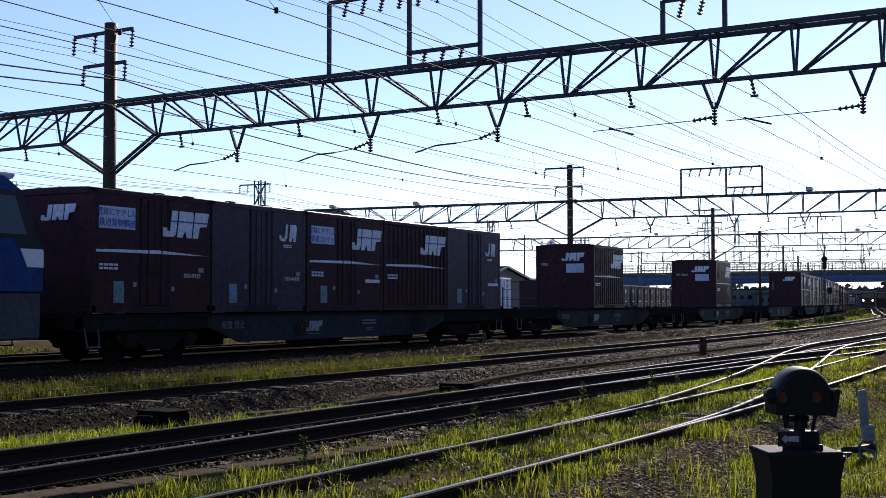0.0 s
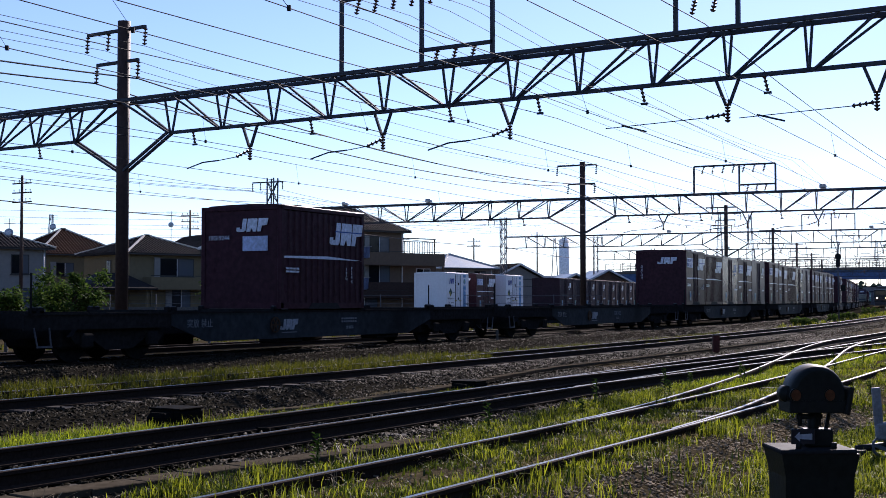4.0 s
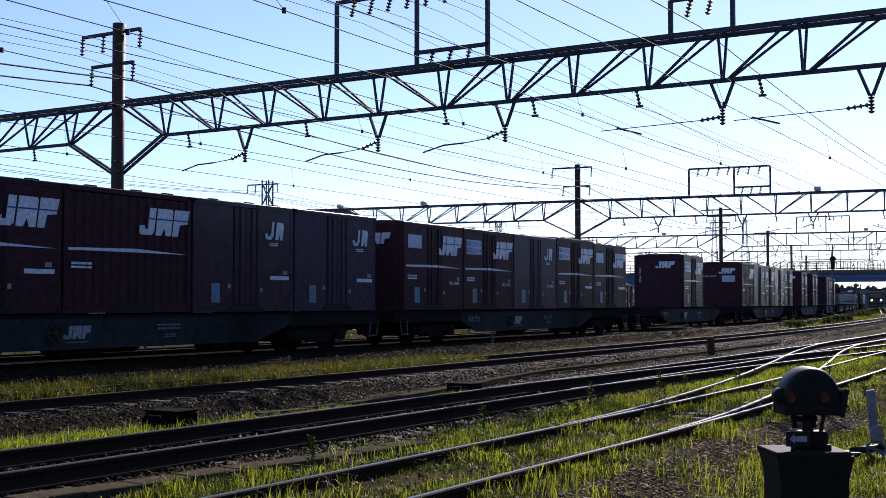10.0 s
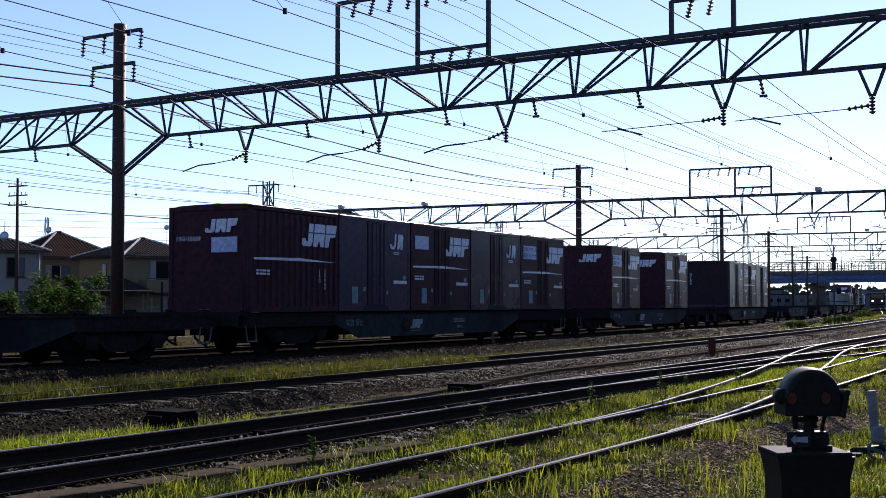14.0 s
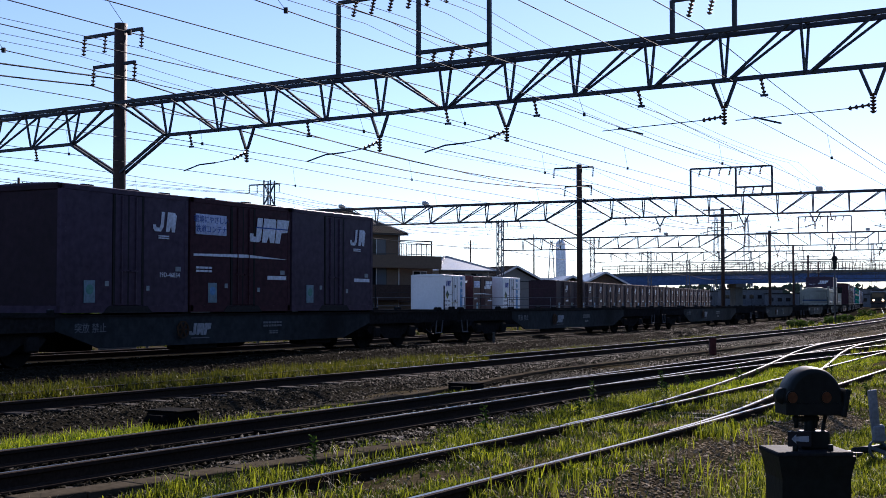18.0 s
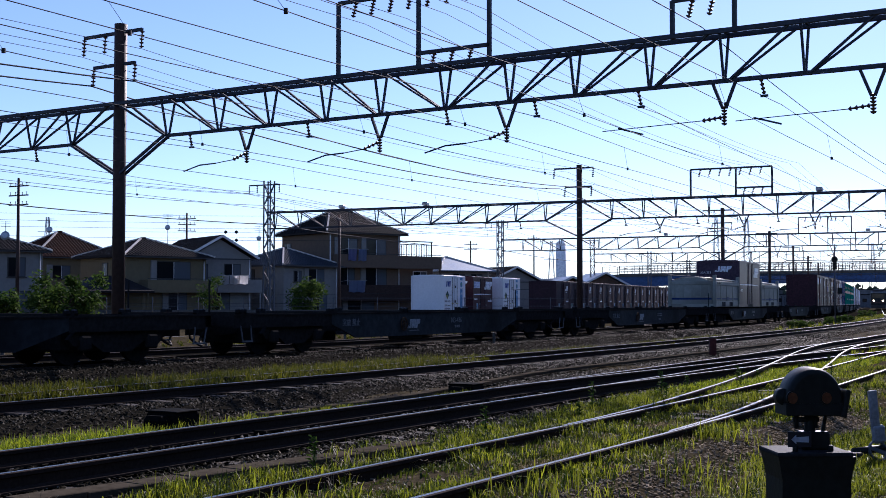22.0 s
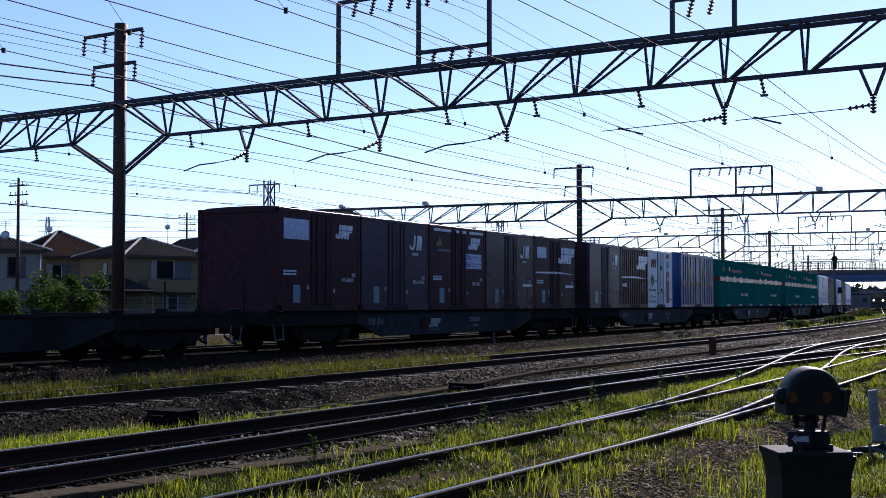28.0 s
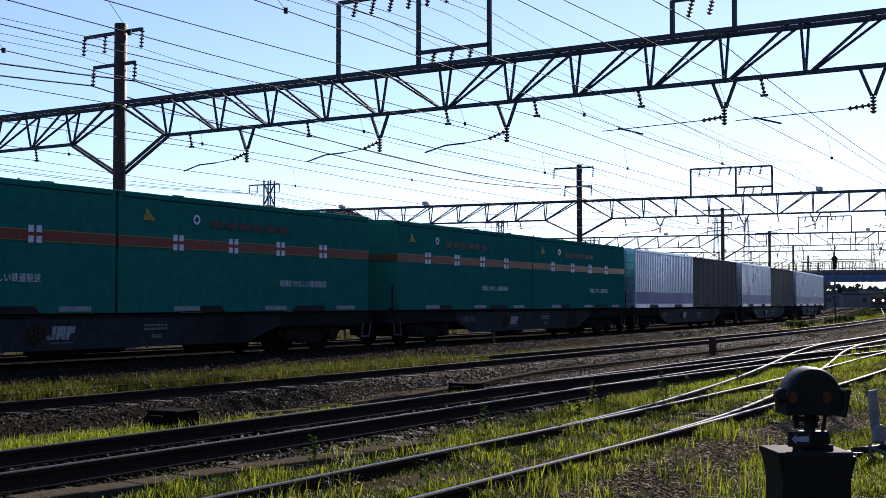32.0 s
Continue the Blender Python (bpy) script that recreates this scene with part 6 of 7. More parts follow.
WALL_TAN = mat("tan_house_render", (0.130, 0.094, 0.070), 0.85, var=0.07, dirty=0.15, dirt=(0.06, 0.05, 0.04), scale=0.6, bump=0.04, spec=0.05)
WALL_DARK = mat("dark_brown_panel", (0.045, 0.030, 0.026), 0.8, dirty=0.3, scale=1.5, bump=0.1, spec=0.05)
WALL_BROWN = mat("brown_boarding", (0.13, 0.075, 0.05), 0.8, dirty=0.4, scale=2, bump=0.2)
# pale colour stands for the sun catching the hip edges of the roofs
HIP_TILE = mat("sunlit_hip_tile", (0.5, 0.47, 0.43), 0.5, dirty=0.3, scale=3, bump=0.1)
FRAME_D = mat("dark_window_frame", (0.05, 0.048, 0.045), 0.5, scale=4)
FRAME_W = mat("white_window_frame", (0.6, 0.6, 0.6), 0.5, scale=4)
CLOTH_W = mat("white_laundry", (0.78, 0.78, 0.8), 0.9, var=0.06, dirty=0.0, scale=3, bump=0.2, sheer=0.4)
CLOTH_B = mat("lilac_blue_laundry", (0.34, 0.38, 0.66), 0.9, var=0.1, dirty=0.0, scale=3, bump=0.2, sheer=0.35)
CLOTH_P = mat("pale_blue_laundry", (0.40, 0.50, 0.72), 0.9, var=0.1, dirty=0.0, scale=3, bump=0.2, sheer=0.35)


def roof_mesh(w, d, h, hip, over, axis, material, thick=0.14, ridge=0.95):
    """Gable or hip roof over a w x d plan; ridge along axis; courses of tiles as small steps on the slopes."""
    bm = bmesh.new()
    W, D = w / 2 + over, d / 2 + over
    if axis == "y":
        W, D = D, W
    r = W - (min(W, D) * ridge if hip else 0)
    rise = h
    base = [(-W, -D, 0), (W, -D, 0), (W, D, 0), (-W, D, 0)]
    ridge = [(-r, 0, rise), (r, 0, rise)]
    swap = (lambda p: (p[1], p[0], p[2])) if axis == "y" else (lambda p: p)
    if not hip:
        # two thick slopes, open underneath
        for sg in (-1, 1):
            q = [(-W, sg * D, 0), (W, sg * D, 0), (W, 0, rise), (-W, 0, rise)]
            up = [bm.verts.new(swap(p)) for p in q]
            dn = [bm.verts.new(swap((p[0], p[1], p[2] - thick))) for p in q]
            bm.faces.new(up)
            bm.faces.new(dn[::-1])
            for k in range(4):
                bm.faces.new((up[k], up[(k + 1) % 4], dn[(k + 1) % 4], dn[k]))
        bmesh.ops.recalc_face_normals(bm, faces=bm.faces[:])
        return finish(bm, material)
    b = [bm.verts.new(swap(p)) for p in base]
    lo = [bm.verts.new(swap((p[0], p[1], -thick))) for p in base]
    g = [bm.verts.new(swap(p)) for p in ridge]
    bm.faces.new((b[0], b[1], g[1], g[0]))
    bm.faces.new((b[2], b[3], g[0], g[1]))
    bm.faces.new((b[1], b[2], g[1]))
    bm.faces.new((b[3], b[0], g[0]))
    for i in range(4):
        bm.faces.new((b[i], b[(i + 1) % 4], lo[(i + 1) % 4], lo[i]))
    bm.faces.new(lo)
    bmesh.ops.recalc_face_normals(bm, faces=bm.faces[:])
    return finish(bm, material)


def courses(parent, w, d, h, hip, over, axis, material, n=13, ridge=0.95):
    """Tile courses: thin bars laid along each slope."""
    W, D = w / 2 + over, d / 2 + over
    if axis == "y":
        W, D = D, W
    r = W - (min(W, D) * ridge if hip else 0)
    swap = (lambda p: (p[1], p[0], p[2])) if axis == "y" else (lambda p: p)
    for i in range(1, n):
        f = i / n
        for sg in (-1, 1):
            x = W + (r - W) * f
            a, b = swap((-x, sg * D * (1 - f), h * f - 0.008)), swap((x, sg * D * (1 - f), h * f - 0.008))
            bar("tile_course", parent, a, b, 0.05, material)


def tile_ribs(parent, w, d, h, hip, over, axis, material, ridge=0.95):
    """Rolls of the pantiles running up every slope, joined."""
    W, D = w / 2 + over, d / 2 + over
    if axis == "y":
        W, D = D, W
    r = W - (min(W, D) * ridge if hip else 0)
    swap = (lambda p: (p[1], p[0], p[2])) if axis == "y" else (lambda p: p)
    pairs = []
    x = -W + 0.2
    while x < W:
        f = min(1.0, (W - abs(x)) / (W - r)) if hip else 1.0
        if f > 0.06:
            for sg in (-1, 1):
                pairs.append((swap((x, sg * D, 0.02)), swap((x, sg * D * (1 - f), h * f + 0.02))))
        x += 0.3
    if hip:
        y = -D + 0.2
        while y < D:
            f = 1 - abs(y) / D
            if f > 0.06:
                for sg in (-1, 1):
                    pairs.append((swap((sg * W, y, 0.02)), swap((sg * (W + (r - W) * f), y, h * f + 0.02))))
            y += 0.3
    tagged(put("tile_ribs", bars_mesh(pairs, 0.065, material), parent), kind="stuff")


def window(parent, at, w, h, face, frame_mat=None, panes=2, shutter=False):
    """Sliding window on a wall face: '-y' or '-x' of the house."""
    frame_mat = frame_mat or FRAME_D
    rz = 0 if face == "-y" else -90
    m = pose(*at, 0, 0, rz)
    win = put("window", box_mesh((w, 0.05, h), frame_mat), parent, m @ pose(0, -0.02, 0))
    for i in range(panes):
        pw = (w - 0.1) / panes
        put("pane", box_mesh((pw - 0.05, 0.02, h - 0.12), PANE_C if i % 2 else PANE), win, pose(-w / 2 + 0.05 + pw * (i + 0.5), -0.03, 0))
    put("mullion", box_mesh((0.05, 0.02, h - 0.1), FRAME_W), win, pose(0, -0.045, 0))
    put("sill", box_mesh((w + 0.16, 0.12, 0.06), frame_mat), win, pose(0, -0.05, -h / 2 - 0.03))
    if shutter:
        put("shutter_case", box_mesh((0.5, 0.14, h + 0.1), WALL_WHITE), win, pose(-w / 2 - 0.28, -0.05, 0))
    return win


def house(label, x, y, rz, w, d, wall_h, roof_h, wall, roof, hip=True, axis="x", over=0.55, windows=(), balcony=None, ridge_tiles=True, tiles=True, ridge=0.95):
    g = thing("house", label, "house", pose(x, y, -0.3, 0, 0, rz), "houses by the railway")
    box("wall_block", g, (0, 0, wall_h / 2), (w, d, wall_h), wall)
    box("plinth", g, (0, 0, 0.2), (w + 0.06, d + 0.06, 0.4), CONCRETE)
    rf = put("roof", roof_mesh(w, d, roof_h, hip, over, axis, roof, ridge=ridge), g, pose(0, 0, wall_h))
    if tiles:
        courses(rf, w, d, roof_h, hip, over, axis, roof, ridge=ridge)
        tile_ribs(rf, w, d, roof_h, hip, over, axis, roof, ridge)
    if not hip:
        # gable infill
        half = (d if axis == "x" else w) / 2
        run_ = (w if axis == "x" else d) / 2 - 0.003
        for e in (-run_, run_):
            bm = bmesh.new()
            p = [(e, -half, 0), (e, half, 0), (e, 0, roof_h * half / (half + over))]
            bm.faces.new([bm.verts.new(q if axis == "x" else (q[1], q[0], q[2])) for q in p])
            part("gable", bm, wall, g, m=pose(0, 0, wall_h - 0.02))
        far = (w if axis == "x" else d) / 2 + over
        for e in (-far, far):
            for sg in (-1, 1):
                a_, b_ = (e, sg * (half + over), -0.06), (e, 0, roof_h - 0.06)
                sw = (lambda p: p) if axis == "x" else (lambda p: (p[1], p[0], p[2]))
                bar("barge_board", rf, sw(a_), sw(b_), 0.05, FRAME_W, 0.2)
    if hip and ridge_tiles:
        W, D = w / 2 + over, d / 2 + over
        r = (W - min(W, D) * ridge) if axis == "x" else (D - min(W, D) * ridge)
        q = (r, 0) if axis == "x" else (0, r)
        for sx in (-1, 1):
            for sy in (-1, 1):
                e = (q[0] * sx, q[1] * sx if axis == "y" else 0) if axis == "x" else (0, q[1] * sy)
                bar("hip_tile", rf, (sx * W, sy * D, 0.03), (e[0], e[1], roof_h + 0.05), 0.14, HIP_TILE)
        bar("ridge_tile", rf, (-q[0], -q[1], roof_h + 0.06), (q[0], q[1], roof_h + 0.06), 0.18, roof)
    box("gutter", g, (0, -d / 2 - over, wall_h - 0.12), (w + 2 * over, 0.1, 0.1), FRAME_D)
    for at, ww, hh, face in windows:
        window(g, (at[0], -d / 2, at[1]) if face == "-y" else (-w / 2, at[0], at[1]), ww, hh, face, shutter=ww > 1.5)
    rod("downpipe", g, (w / 2 - 0.2, -d / 2 - 0.06, 0), (w / 2 - 0.2, -d / 2 - 0.06, wall_h), 0.05, FRAME_W, 8)
    if balcony:
        bx, bw, bz, bh, bm_ = balcony
        b = put("balcony", box_mesh((bw, 1.2, 0.14), bm_), g, pose(bx, -d / 2 - 0.6, bz))
        put("parapet", box_mesh((bw, 0.1, bh), bm_), b, pose(0, -0.58, bh / 2))
        for e in (-1, 1):
            put("parapet", box_mesh((0.1, 1.2, bh), bm_), b, pose(e * (bw / 2 - 0.05), 0, bh / 2))
            put("balcony_post", box_mesh((0.12, 0.12, bz), bm_), b, pose(e * (bw / 2 - 0.1), -0.5, -bz / 2))
        put("balcony_rail", box_mesh((bw, 0.05, 0.05), FRAME_D), b, pose(0, -0.58, bh + 0.12))
    return g


def laundry(x, y, z, rz, w, h, material, label):
    bm = bmesh.new()
    n = 8
    top = [bm.verts.new((-w / 2 + w * i / n, 0.03 * math.sin(i * 2.1), 0)) for i in range(n + 1)]
    low = [bm.verts.new((-w / 2 + w * i / n, 0.07 * math.sin(i * 1.7 + 1), -h + 0.03 * math.sin(i))) for i in range(n + 1)]
    for i in range(n):
        bm.faces.new((low[i], low[i + 1], top[i + 1], top[i]))
    r = bmesh.ops.solidify(bm, geom=bm.faces[:], thickness=0.015)
    g = thing("laundry", label, "laundry", pose(x, y, z, 0, 0, rz), "washing on the balconies")
    part("sheet", bm, material, g, smooth=True)
    rod("drying_pole", g, (-w / 2 - 0.2, 0.03, 0.02), (w / 2 + 0.2, 0.03, 0.02), 0.02, STEEL_L, 6)
    for e in (-1, 1):
        rod("pole_bracket", g, (e * (w / 2 + 0.15), 0.03, 0.02), (e * (w / 2 + 0.15), 1.3, -0.1), 0.02, STEEL_L, 6)


def at_depth(px, Y):
    return (px - 784) * Y / 2254.1


def build_houses():
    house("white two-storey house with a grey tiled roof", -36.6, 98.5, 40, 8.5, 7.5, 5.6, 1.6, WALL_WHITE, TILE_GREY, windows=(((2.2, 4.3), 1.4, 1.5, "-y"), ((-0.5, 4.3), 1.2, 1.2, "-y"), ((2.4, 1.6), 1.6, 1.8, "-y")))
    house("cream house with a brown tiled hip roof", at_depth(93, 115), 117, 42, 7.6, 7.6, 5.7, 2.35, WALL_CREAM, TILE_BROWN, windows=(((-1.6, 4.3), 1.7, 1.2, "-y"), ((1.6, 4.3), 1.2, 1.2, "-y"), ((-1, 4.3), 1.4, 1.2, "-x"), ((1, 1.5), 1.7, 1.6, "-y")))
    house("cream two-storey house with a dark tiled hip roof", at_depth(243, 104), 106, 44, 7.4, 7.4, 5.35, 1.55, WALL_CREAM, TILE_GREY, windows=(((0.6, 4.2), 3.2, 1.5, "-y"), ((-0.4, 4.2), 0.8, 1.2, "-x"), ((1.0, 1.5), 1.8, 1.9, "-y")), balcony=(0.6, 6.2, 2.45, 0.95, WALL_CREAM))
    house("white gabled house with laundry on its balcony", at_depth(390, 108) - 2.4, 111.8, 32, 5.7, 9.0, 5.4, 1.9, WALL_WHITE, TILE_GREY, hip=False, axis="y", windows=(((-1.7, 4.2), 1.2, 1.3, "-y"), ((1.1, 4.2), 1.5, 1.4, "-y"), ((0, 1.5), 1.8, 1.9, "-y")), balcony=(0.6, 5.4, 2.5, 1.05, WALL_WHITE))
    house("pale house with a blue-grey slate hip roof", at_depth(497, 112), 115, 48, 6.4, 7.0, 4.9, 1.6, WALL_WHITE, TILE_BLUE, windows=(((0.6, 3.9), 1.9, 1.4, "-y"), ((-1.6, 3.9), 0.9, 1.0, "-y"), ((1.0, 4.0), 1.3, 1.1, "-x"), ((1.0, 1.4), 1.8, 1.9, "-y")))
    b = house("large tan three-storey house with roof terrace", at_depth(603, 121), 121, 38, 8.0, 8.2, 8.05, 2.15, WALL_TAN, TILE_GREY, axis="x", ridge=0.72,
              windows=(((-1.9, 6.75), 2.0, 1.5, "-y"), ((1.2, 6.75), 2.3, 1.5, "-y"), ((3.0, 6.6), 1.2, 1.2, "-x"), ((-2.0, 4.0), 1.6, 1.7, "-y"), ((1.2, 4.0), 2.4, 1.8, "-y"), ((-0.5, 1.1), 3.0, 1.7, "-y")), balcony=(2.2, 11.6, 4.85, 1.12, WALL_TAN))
    b2 = put("lower_balcony", box_mesh((11.6, 1.4, 0.14), WALL_BROWN), b, pose(2.2, -4.8, 1.85))
    put("parapet", box_mesh((11.6, 0.1, 1.45), WALL_DARK), b2, pose(0, -0.66, 0.65))
    box("terrace_wing", b, (6.1, 0.0, 2.4), (4.18, 7.4, 4.8), WALL_TAN)
    window(b, (6.6, -3.72, 4.0), 1.7, 1.2, "-y", FRAME_W)
    for i in range(12):
        box("terrace_baluster", b, (4.5 + i * 0.30, -3.6, 6.55), (0.05, 0.05, 1.2), FRAME_D)
    box("terrace_rail", b, (6.15, -3.6, 7.15), (3.7, 0.07, 0.07), FRAME_D)
    box("pergola_beam", b, (6.1, -3.6, 7.45), (4.2, 0.1, 0.1), FRAME_D)
    for x in (4.3, 8.1):
        box("pergola_post", b, (x, -3.6, 6.6), (0.1, 0.1, 1.6), FRAME_D)
    rod("corner_pipe", b, (-3.9, -4.2, 0.0), (-3.9, -4.2, 7.8), 0.06, FRAME_W, 8)
    house("white house with a pale metal hip roof", at_depth(790, 135), 138, 30, 6.0, 8.0, 5.0, 1.5, WALL_WHITE, ROOF_METAL, windows=(((-0.8, 4.2), 1.4, 0.9, "-y"), ((1.4, 4.2), 1.4, 0.9, "-y")), tiles=False)
    house("old house with a dark tiled roof and white gable", at_depth(888, 140), 143, 28, 6.0, 6.2, 4.0, 1.6, WALL_WHITE, TILE_GREY, hip=False, axis="y", windows=(((0, 3.0), 1.2, 1.0, "-y"),))
    house("low house with a shiny tiled roof", at_depth(945, 146), 150, 50, 6.0, 6.0, 3.4, 1.0, WALL_CREAM, ROOF_METAL, hip=False, axis="y", windows=(((0, 2.2), 1.2, 1.0, "-y"),))
    house("brown boarded shed with a gable roof", at_depth(1003, 125), 127, 10, 2.6, 5.0, 3.3, 0.9, WALL_BROWN, ROOF_METAL, hip=False, axis="y", tiles=False)
    house("dark barn with a shiny gable roof", at_depth(1062, 150), 154, 8, 5.2, 8.0, 3.6, 1.6, WALL_BROWN, ROOF_METAL, hip=False, axis="y", tiles=False, windows=(((0, 2.4), 1.2, 1.0, "-y"),))
    for i, px in enumerate((398, 415, 432)):
        laundry(at_depth(px, 106), 106.0, 3.55, 32, 0.78, 0.72, CLOTH_W, "white towels hung over the balcony rail")
    for xl, z, m in ((-2.3, 6.15, CLOTH_B), (-1.2, 6.15, CLOTH_P), (-2.35, 3.3, CLOTH_P), (-1.45, 3.3, CLOTH_P)):
        p = pose(at_depth(603, 121), 121, 0, 0, 0, 38) @ Vector((xl, -5.6 if z < 4 else -5.45, z))
        laundry(p.x, p.y, z, 38, 0.88, 1.05, m, "lilac and pale blue bedding airing on a balcony")
    # car port roof and porch of the first houses
    g = thing("porch", "dark tiled porch roof in front of a cream house", "porch", pose(at_depth(190, 99), 99, -0.3, 0, 0, 44))
    put("roof", roof_mesh(5.4, 3.4, 1.2, True, 0.3, "x", TILE_GREY), g, pose(0, 0, 2.5))
    for x in (-2.4, 2.4):
        box("post", g, (x, -1.4, 1.25), (0.16, 0.16, 2.5), WALL_CREAM)
    box("back_wall", g, (0, 1.4, 1.25), (5.2, 0.15, 2.5), WALL_CREAM)
    # boundary wall and fence rails along the gardens
    g = thing("garden_fence", "low block wall with pipe rails along the gardens", "fence")
    for i in range(18):
        x = -42 + i * 3.0
        box("block_panel", g, (x, 88 + 0.12 * x, 0.25), (2.96, 0.14, 1.1), CONCRETE, 0.02, rot=(0, 0, 7))
        box("fence_post", g, (x + 1.5, 88 + 0.12 * x + 0.15, 1.2), (0.05, 0.05, 0.9), GALV_D)
    for z in (1.05, 1.6):
        bar("pipe_rail", g, (-43, 83.0, z), (11, 89.5, z), 0.03, GALV_D)
    # dishes and aerials on the roofs
    for px, Y, z, r in ((93, 117, 7.95, 0.42), (17, 98, 6.4, 0.5), (301, 106, 7.5, 0.32), (461, 112, 6.9, 0.3)):
        g = thing("roof_aerial", "small grey dish aerial on a roof pole", "aerial", pose(at_depth(px, Y), Y - 1, z - 1.2), "roof aerials")
        rod("pole", g, (0, 0, -0.8), (0, 0, 2.3), 0.025, FRAME_D, 6)
        put("dish", cyl_mesh(r * 0.7, 0.08, STEEL_L, 16, r * 0.45), g, pose(0, -0.15, 1.2, 80, 0, 0))
        for k in (1.9, 2.1, 2.25):
            rod("element", g, (-0.4, 0, k), (0.4, 0, k), 0.012, FRAME_D, 5)


build_houses()


def parked_containers():
    for kind, s, off, num in (("white", 45.6, 22.2, 71), ("d", 50.4, 22.0, 72), ("white", 55.4, 21.6, 73)):
        c = container(kind, num)
        c.matrix_world = on_line(s, off, 0.62)
        tagged(c, group="containers standing in the depot")
    for i in range(23):
        c = container("depot", 80 + i) if i < 3 else copy_thing(PARKED[i % 3], Matrix())
        PARKED.append(c)
        c.matrix_world = on_line(70.0 + i * 4.0, 22.0, 0.62)
        tagged(c, group="containers standing in the depot")
    t = tagged(new("depot_platform", box_mesh((140, 9, 0.95), CONCRETE)), "worn concrete depot platform under the parked containers", "platform", kind="structure")
    t.matrix_world = on_line(104, 24.5, 0.142)


PARKED = []
parked_containers()


def utility_pole(px, Y, top, arms, label="wooden utility pole with cross-arms and wires"):
    g = thing("utility_pole", label, "utility pole", pose(at_depth(px, Y), Y, -0.3, 0, 0, random.Random(int(px)).uniform(-30, 30)), "utility poles among the houses")
    rod("pole", g, (0, 0, 0), (0, 0, top + 0.3), 0.15, POLE_S, 10, r2=0.1)
    for i in range(arms):
        z = top - 0.3 - i * 0.7
        bar("cross_arm", g, (-1.0, 0, z), (1.0, 0, z), 0.09, POLE_S)
        for x in (-0.85, -0.3, 0.4, 0.85):
            strung("insulator", g, (x, 0, z), (x, 0, z + 0.25), 2, 0.06)


for px, Y, top, arms in ((31, 95, 10.6, 3), (330, 140, 11.2, 3), (833, 190, 10.6, 2), (600, 104, 8.5, 0), (945, 200, 12.0, 1)):
    utility_pole(px, Y, top, arms)


def village_wires():
    """Thin service wires between the poles, with dark markers on two of them."""
    for Y, x0, x1, z, sag in ((125, -60, 32, 10.6, 0.8), (125, -60, 32, 10.0, 0.9), (124, -60, 30, 9.2, 0.7), (122, -60, 10, 8.5, 1.0), (110, -28, -6, 7.43, 0.05), (110, -28, -6, 6.72, 0.05), (96, -45, 8, 2.35, 0.5), (95, -45, 8, 1.55, 0.35)):
        t = thing("service_wire", "thin service wire slung among the houses", "overhead wire", group="service wires")
        put("wire", wire_mesh([[(x0 + (x1 - x0) * k / 20, Y, z - 4 * sag * (k / 20) * (1 - k / 20)) for k in range(21)]], 0.014, WIRE), t)
        if sag == 0.05:
            for px in (399, 418):
                bm = bmesh.new()
                bmesh.ops.create_icosphere(bm, subdivisions=1, radius=0.16)
                part("wire_marker", bm, SEAM, t, "dark round wire marker", pose(at_depth(px, Y), Y, z - 0.03))


village_wires()

# ---------------------------------------------------------------- far right: road bridge, standing train, distance
BRIDGE_BLUE = mat("blue_girder_paint", (0.045, 0.095, 0.21), 0.5, dirty=0.3, scale=0.5, bump=0.05)
FAR_TREE = mat("far_foliage", (0.05, 0.07, 0.05), 0.9, var=0.5, dirty=0.5, scale=0.3, bump=0.8)
FAR_WALL = mat("far_grey_building", (0.10, 0.11, 0.125), 0.8, dirty=0.3, scale=0.4, bump=0.05)
TANK_W = mat("white_tower_paint", (0.80, 0.82, 0.84), 0.6, dirty=0.2, scale=0.5, bump=0.05)


